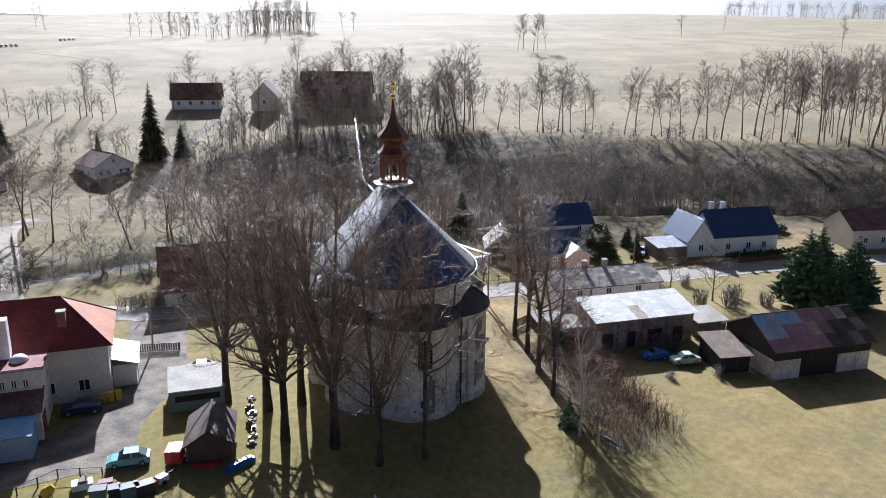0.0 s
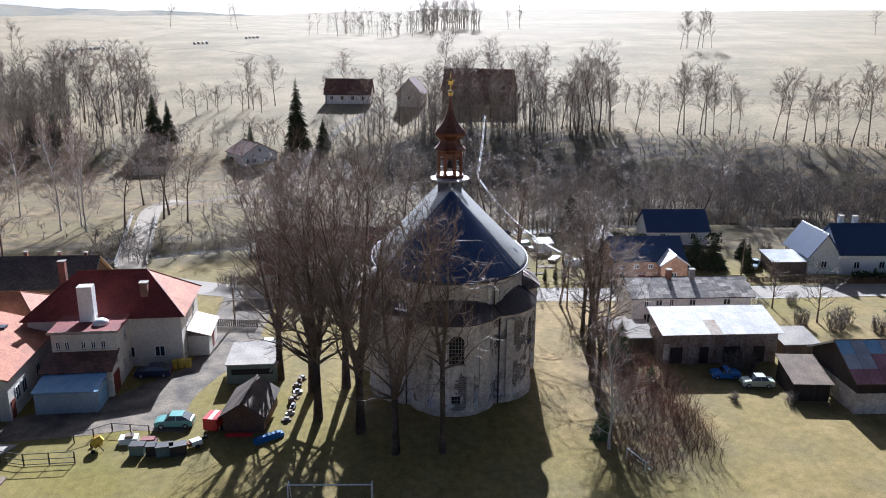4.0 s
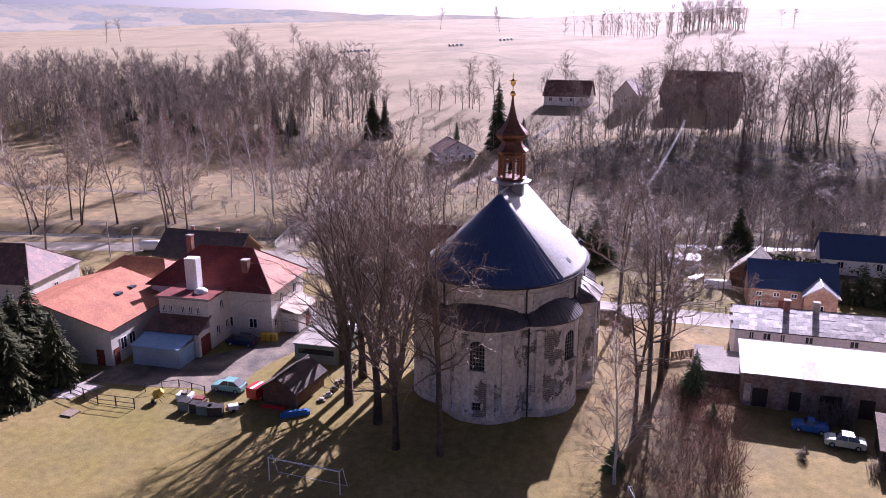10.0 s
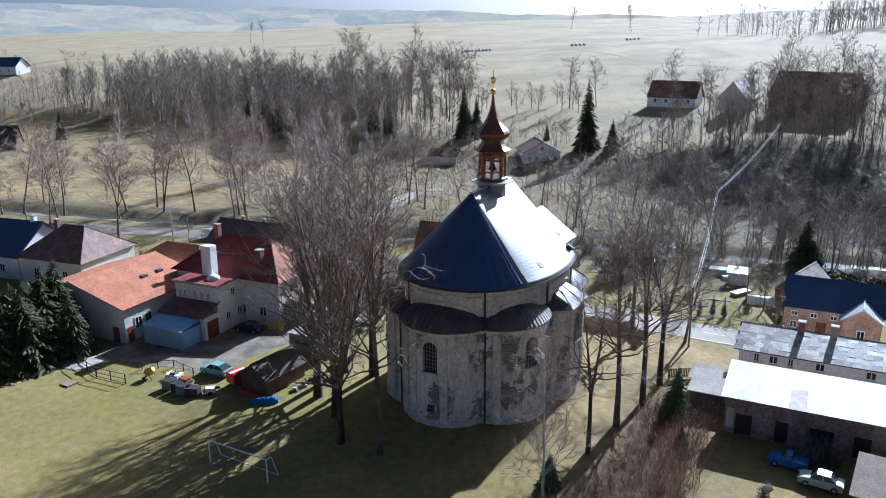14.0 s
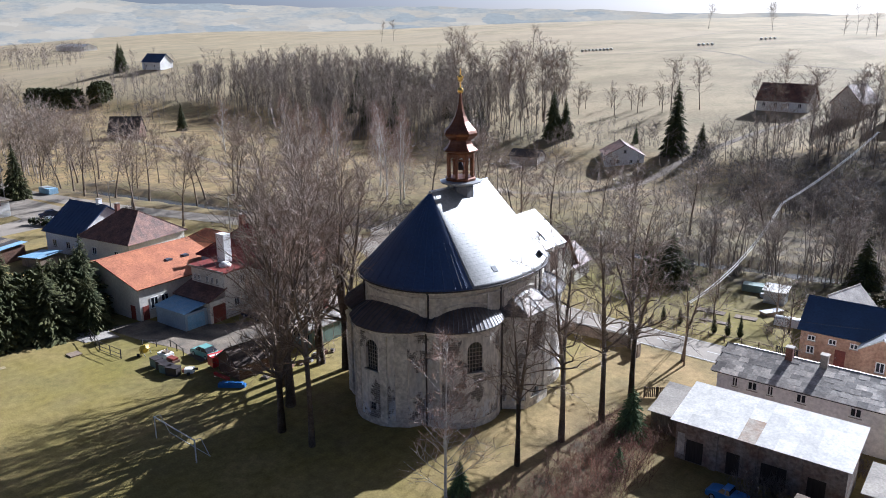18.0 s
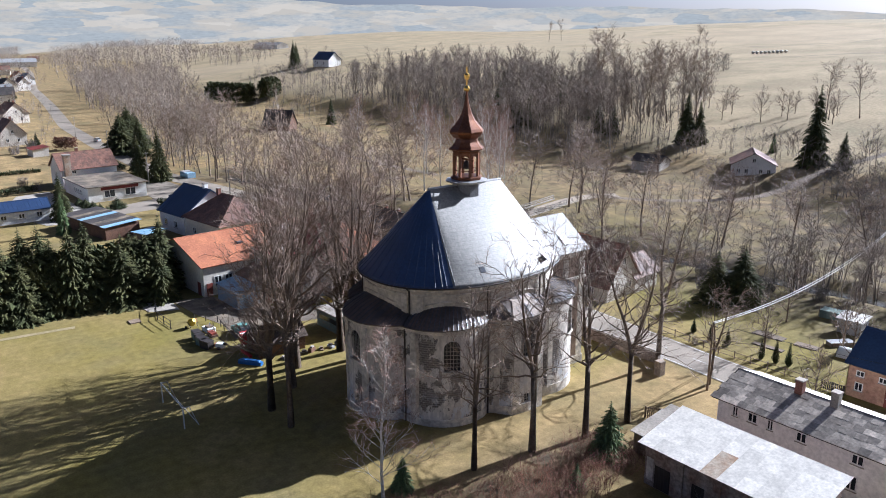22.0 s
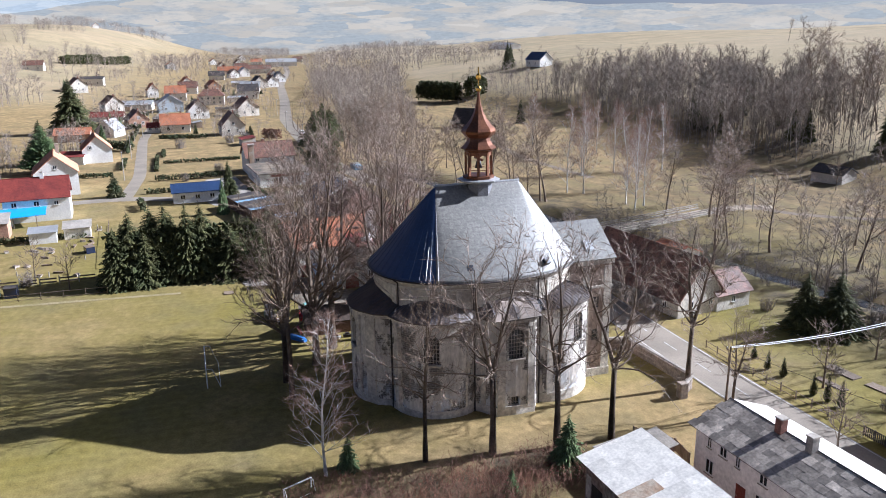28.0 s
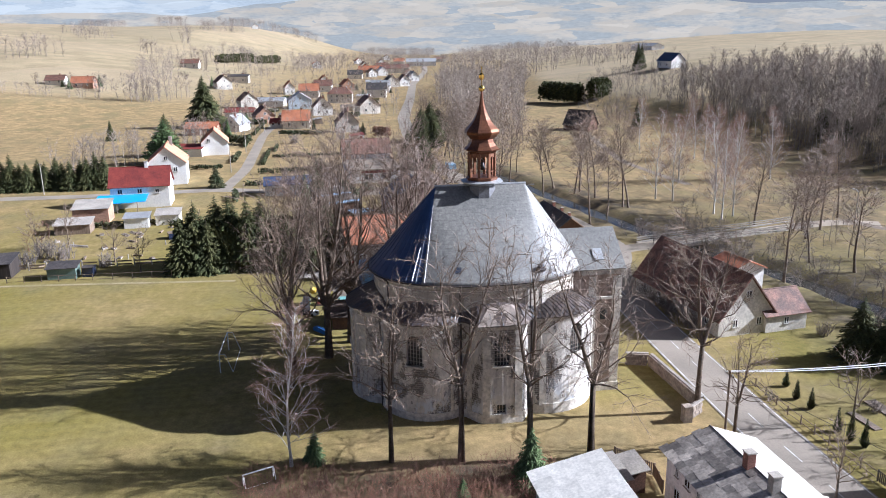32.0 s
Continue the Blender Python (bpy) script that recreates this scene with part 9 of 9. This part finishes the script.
bl_ = math.hypot(38, 10.2)
part("deck", box(BM(), -1, -2.7, -0.5, 18, 2.7, 0.03), M_LANE, br)
for s in (-1, 1):
    part("kerb", box(BM(), -1, s * 2.55 - 0.2, 0.03, bl_, s * 2.55 + 0.2, 0.25), M_CONCRETE, br)
    for i in range(15):
        part("post", box(BM(), i * 2.8 - 0.05, s * 2.6 - 0.05, 0.2, i * 2.8 + 0.05, s * 2.6 + 0.05, 1.1), M_CONCRETE, br)
    for z in (0.65, 1.05):
        part("rail", box(BM(), -1, s * 2.6 - 0.05, z - 0.09, bl_, s * 2.6 + 0.05, z + 0.09), M_CONCRETE, br)
for x in (3.0, 14.5):
    part("pier", box(BM(), x - 0.5, -2.6, -2.2, x + 0.5, 2.6, -0.5), M_CONCRETE, br)


# ---- poles and wires ----
def pole(x, y, hh, label, kind="wood", arm=0.0, rz=0.0, z=None):
    t = thing("street_lamp" if arm else "utility_pole", label, "lamp post" if arm else "pole", x, y, h1(x, y) if z is None else z, rz)
    part("pole", lathe(BM(), [(0.14, -0.2), (0.12, hh * 0.5), (0.09, hh)], 8), M_WOOD if kind == "wood" else M_CONCRETE, t)
    if arm:
        part("arm", tube(BM(), [(0, 0, hh), (arm * 0.6, 0, hh + 0.35), (arm, 0, hh + 0.4)], 0.05), M_ZINC, t)
        part("lamp_head", box(BM(), arm - 0.1, -0.12, hh + 0.32, arm + 0.6, 0.12, hh + 0.46), M_ZINC, t)
    else:
        part("cross_arm", box(BM(), -0.6, -0.05, hh - 0.5, 0.6, 0.05, hh - 0.4), M_WOOD if kind == "wood" else M_PIPE, t)
        for p in (-0.5, 0.5):
            part("insulator", lathe(BM(), [(0.05, hh - 0.4), (0.06, hh - 0.3), (0.03, hh - 0.22)], 6, p, 0), M_WHITEPAINT, t)
    return t


pole(20.4, 110.6, 8.3, "weathered wooden power pole beside the road")
pole(11.5, 174.3, 8.6, "wooden power pole beyond the brook", z=0)
pole(17.0, 220.4, 8.4, "wooden power pole on the embankment", z=9.2)
pole(-58.6, 180, 7.4, "concrete street lamp at the bridge", "c", 1.2, 180)
for x, y, rz in [(-158, 43.5, 0), (-201, 43.8, 0), (-261, 45.8, 0), (-320, 47, 0), (-132.5, -2, 90), (-149, 98.5, 90), (-208, 103, 90), (-260, 104, 90), (-330, 109, 90)]:
    pole(x, y, 8.5, "pale concrete power pole in the village", "c", 0, rz)
for x, y in [(-81.1, 116.2), (-116, 108.5), (-170, 101)]:
    pole(x, y, 7.0, "grey concrete street lamp beside the road", "c", 1.2, 90)
pole(53, 124.5, 7.5, "wooden power pole in the garden")
pole(-28.5, 104.5, 7.5, "wooden power pole at the yard gate")
pole(-72, 112, 7.0, "white pole beside the old barn", "c", 0.8, 0)


def hang(a, b, sag, n=12):
    return [tuple(Vector(a).lerp(Vector(b), i / n) - Vector((0, 0, sag * 4 * (i / n) * (1 - i / n)))) for i in range(n + 1)]


def cable(a, b, sag, r, label, m=M_CABLE, twist=0):
    bm = BM()
    tube(bm, hang(a, b, sag), r, 5)
    return tagged(part("power_cable", bm, m), label, "cable")


for off, low in ((-0.14, 0.0), (0.14, 0.12)):
    cable((20.4 + off, 110.6, 8.2), (11.5 + off, 174.3, 8.4), 2.2 + low, 0.05, "thick bundled power cable, its sun glint in the pale colour")
    cable((11.5 + off, 174.3, 8.4), (17.0 + off, 220.4, 17.4), 0.9 + low, 0.05, "thick bundled power cable, its sun glint in the pale colour")
cable((20.2, 110.6, 8.2), (53, 124.5, 7.2), 0.8, 0.02, "thin dark power line across the garden", M_PIPE)
cable((-158, 43.5, 8.2), (-201, 43.8, 8.2), 0.8, 0.025, "thin power line along the street", M_PIPE)
cable((-201, 43.8, 8.2), (-261, 45.8, 8.2), 0.8, 0.025, "thin power line along the street", M_PIPE)

# ---- gardens ----
for x, y, a, w, d in [(15.5, 131.3, 5, 4.2, 1.5), (20.5, 131.8, 8, 3.0, 1.4), (17.6, 127.6, 5, 4.0, 0.9)]:
    heap("vegetable_bed", "dug vegetable bed of dark soil", "garden bed", x, y, a, [("soil", (-w / 2, -d / 2, -0.05, w / 2, d / 2, 0.12), M_DIRT)], "garden beds")
heap("garden_netting", "green netting heaped over a garden bed", "netting", 17.5, 145.0, 10, [("net", (-2.0, -1.0, 0.0, 2.0, 1.0, 1.1), M_GREENBOX), ("post", (-2.1, -1.1, 0, -2.0, -1.0, 1.6), M_WOOD)], "garden clutter")
heap("chest", "white box lying in the garden", "box", 19.5, 143.0, 40, [("box", (-0.7, -0.35, 0.0, 0.7, 0.35, 0.5), M_WHITEPAINT), ("lid", (-0.72, -0.38, 0.5, 0.72, 0.38, 0.56), M_WHITEPAINT)], "garden clutter")
heap("timber_stack", "grey timber stack beside the garden beds", "timber", 22.8, 135.8, 60, [("planks", (-1.6, -0.6, 0.0, 1.6, 0.6, 0.5), M_WOOD), ("cover", (-1.7, -0.65, 0.5, 1.7, 0.65, 0.56), M_ZINC)], "garden clutter")
pav = thing("greenhouse", "low pale plastic tunnel greenhouse on the grass", "greenhouse", 26.2, 133.0, 0, 8)
bm = BM()
rg = [[bm.verts.new((px, 1.1 * math.cos(a * math.pi / 8), 1.15 * math.sin(a * math.pi / 8))) for a in range(9)] for px in (-2.0, 0, 2.0)]
for a, b in zip(rg, rg[1:]):
    for i in range(8):
        bm.faces.new((a[i], a[i + 1], b[i + 1], b[i]))
bm.faces.new(rg[0])
bm.faces.new(rg[-1])
part("cover", bm, M_WHITEPAINT, pav, "pale plastic cover", True)
for px in (-2.0, 0, 2.0):
    part("hoop", tube(BM(), [(px, 1.13 * math.cos(a * math.pi / 8), 1.18 * math.sin(a * math.pi / 8)) for a in range(9)], 0.03, 4), M_PIPE, pav)
tank = thing("water_tank", "white rounded tank beside a shed", "tank", -76.5, 122.0, 0, 20)
bm = lathe(BM(), [(0.1, -2.2), (0.9, -2.0), (1.0, -1.2), (1.0, 1.2), (0.9, 2.0), (0.1, 2.2)], 14)
for v in bm.verts:
    v.co = Matrix.Translation((0, 0, 1.15)) @ Matrix.Rotation(math.pi / 2, 4, "Y") @ v.co
part("shell", bm, M_WHITEPAINT, tank, "", True)
part("cradle", box(BM(), -1.4, -0.7, 0, 1.4, 0.7, 0.35), M_PIPE, tank)
heap("skip", "pale blue waste skip beside the car park", "skip", -151, 110, 5, [("body", (-2.5, -1.2, 0.1, 2.5, 1.2, 1.5), M_BLUESHEET), ("lid", (-2.4, -1.1, 1.5, 0.2, 1.1, 1.65), M_ZINC)])
bale_mesh = None
for n, (ax, ay, bx, by) in ((9, (-195, 454, -179, 460.6)), (4, (-133.4, 481.3, -127, 485)), (4, (-110.8, 520, -104.8, 526))):
    for i in range(n):
        x, y = ax + (bx - ax) * i / (n - 1), ay + (by - ay) * i / (n - 1)
        rr = thing("hay_bale", "weathered round straw bale in a field row", "bale", x, y, h1(x, y), 70 + 9 * (i % 3), "bale rows")
        if bale_mesh is None:
            bm = lathe(BM(), [(0.5, -0.62), (0.72, -0.58), (0.78, 0.0), (0.72, 0.58), (0.5, 0.62)], 12)
            for v in bm.verts:
                v.co = Matrix.Translation((0, 0, 0.74)) @ Matrix.Rotation(math.pi / 2, 4, "Y") @ v.co
            bale_mesh = part("bale", bm, M_STRAW, rr).data
        else:
            o = new("bale", bale_mesh)
            o.parent = rr
for i in range(46):  # woodpiles and odds and ends in the western garden
    x, y = rngt.uniform(-98, -58), rngt.uniform(14, 42)
    if i % 3 == 0:
        heap("log", "short pale log lying in the garden", "log", x, y, i * 47, [("wood", (-0.9, -0.16, 0.0, 0.9, 0.16, 0.3), M_WOOD)], "garden odds and ends")
    elif i % 3 == 1:
        heap("garden_post", "short grey post in the garden", "post", x, y, i * 31, [("post", (-0.07, -0.07, -0.05, 0.07, 0.07, 0.9), M_CONCRETE)], "garden odds and ends")
    else:
        heap("rubble", "small pale heap of boards and stones", "rubble", x, y, i * 23, [("board", (-0.5, -0.35, 0.0, 0.5, 0.35, 0.3), M_CONCRETE), ("board", (-0.3, -0.5, 0.3, 0.35, 0.3, 0.42), M_WOOD)], "garden odds and ends")
hp = thing("brushwood_heap", "heap of cut branches on the lawn", "branches", 33.8, 79.4, 0, 0)
o = new("brushwood", SHRUB[0])
o.parent = hp
o.matrix_basis = pose(0, 0, 0.2, 60, 15, 0) @ Matrix.Diagonal((0.6, 0.8, 0.5, 1))
o = new("brushwood", SHRUB[1])
o.parent = hp
o.matrix_basis = pose(0.4, 0.2, 0.2, -55, 20, 70) @ Matrix.Diagonal((0.6, 0.8, 0.5, 1))

wood("garden_bushes", "dense purple-brown rounded bush in the garden", [(-73, 17), (-71.5, 15.2), (-74.5, 18.4), (-72.6, 16)], M_STALK, 4, 5.4, 98, 2.0, BUSHT)
heap("water_barrel", "dark blue covered water tank beside the shed", "tank", -52.5, 31.6, 90, [("tank", (-0.9, -0.9, 0.0, 0.9, 0.9, 1.6), M_NAVY), ("lid", (-1.0, -1.0, 1.604, 1.0, 1.0, 1.7), M_DARKROOF)], "garden clutter")
heap("crate", "dark crate beside the garden hedge", "crate", -77, 41, 20, [("crate", (-1.0, -0.8, 0.0, 1.0, 0.8, 1.2), M_NAVY), ("lid", (-1.05, -0.85, 1.204, 1.05, 0.85, 1.28), M_WOOD)], "garden clutter")
for x, y, a in [(-83, 32, 40), (-82, 33.4, 44), (-81.4, 30.8, 36), (-74, 23, 60), (-73.2, 24.4, 75)]:
    heap("plank_pile", "pale planks piled on the grass", "planks", x, y, a, [("plank", (-1.5, -0.35 + 0.24 * k, 0.0, 1.5 - 0.2 * k, -0.14 + 0.24 * k, 0.12 + 0.07 * k), (M_CONCRETE, M_WOOD)[k % 2]) for k in range(3)], "garden clutter")

# ---- shop forecourt ----
fc = BM()
pts = [(-150, 66), (-131, 60), (-112, 66), (-108, 80), (-118, 78), (-130, 76), (-152, 74)]
fcv = [fc.verts.new((x, y, 0.055)) for x, y in pts]
fc.faces.new(fcv)
tagged(part("pavement", fc, M_CONCRETE), "pale worn concrete forecourt beside the shop", "pavement", kind="structure")
for i, (x, y) in enumerate([(-117.5, 95.2), (-116.0, 95.6), (-114.5, 96.0)]):
    b = heap("recycling_bin", "grey-blue domed recycling container", "bin", x, y, 10, [("tub", (-0.65, -0.65, 0.0, 0.65, 0.65, 1.3), M_PALEBLUE), ("lid", (-0.5, -0.5, 1.304, 0.5, 0.5, 1.55), M_ZINC)], "recycling bins")
for i in range(9):
    BROAD.plant("juniper", "low dark spreading juniper in front of the shop", "shrub", -130 + 1.9 * i, 76.6 + 0.35 * i + 0.6 * (i % 2), i * 40, (0.55, 0.32), "junipers by the shop")
for i in range(10):  # garden fence west of the pitch
    x, y = -57.5, 14 + 3.0 * i
    o = thing("fence_post", "leaning concrete fence post with boards", "fence", x, y, 0, 90, "garden fence posts")
    part("post", box(BM(), -0.08, -0.08, -0.2, 0.08, 0.08, 1.5), M_CONCRETE, o)
    part("board", box(BM(), 0.1, -0.02, 0.3, 2.6, 0.02, 0.55), M_WOOD, o)
    part("board", box(BM(), 0.1, -0.02, 0.85, 2.6, 0.02, 1.1), M_WOOD, o)
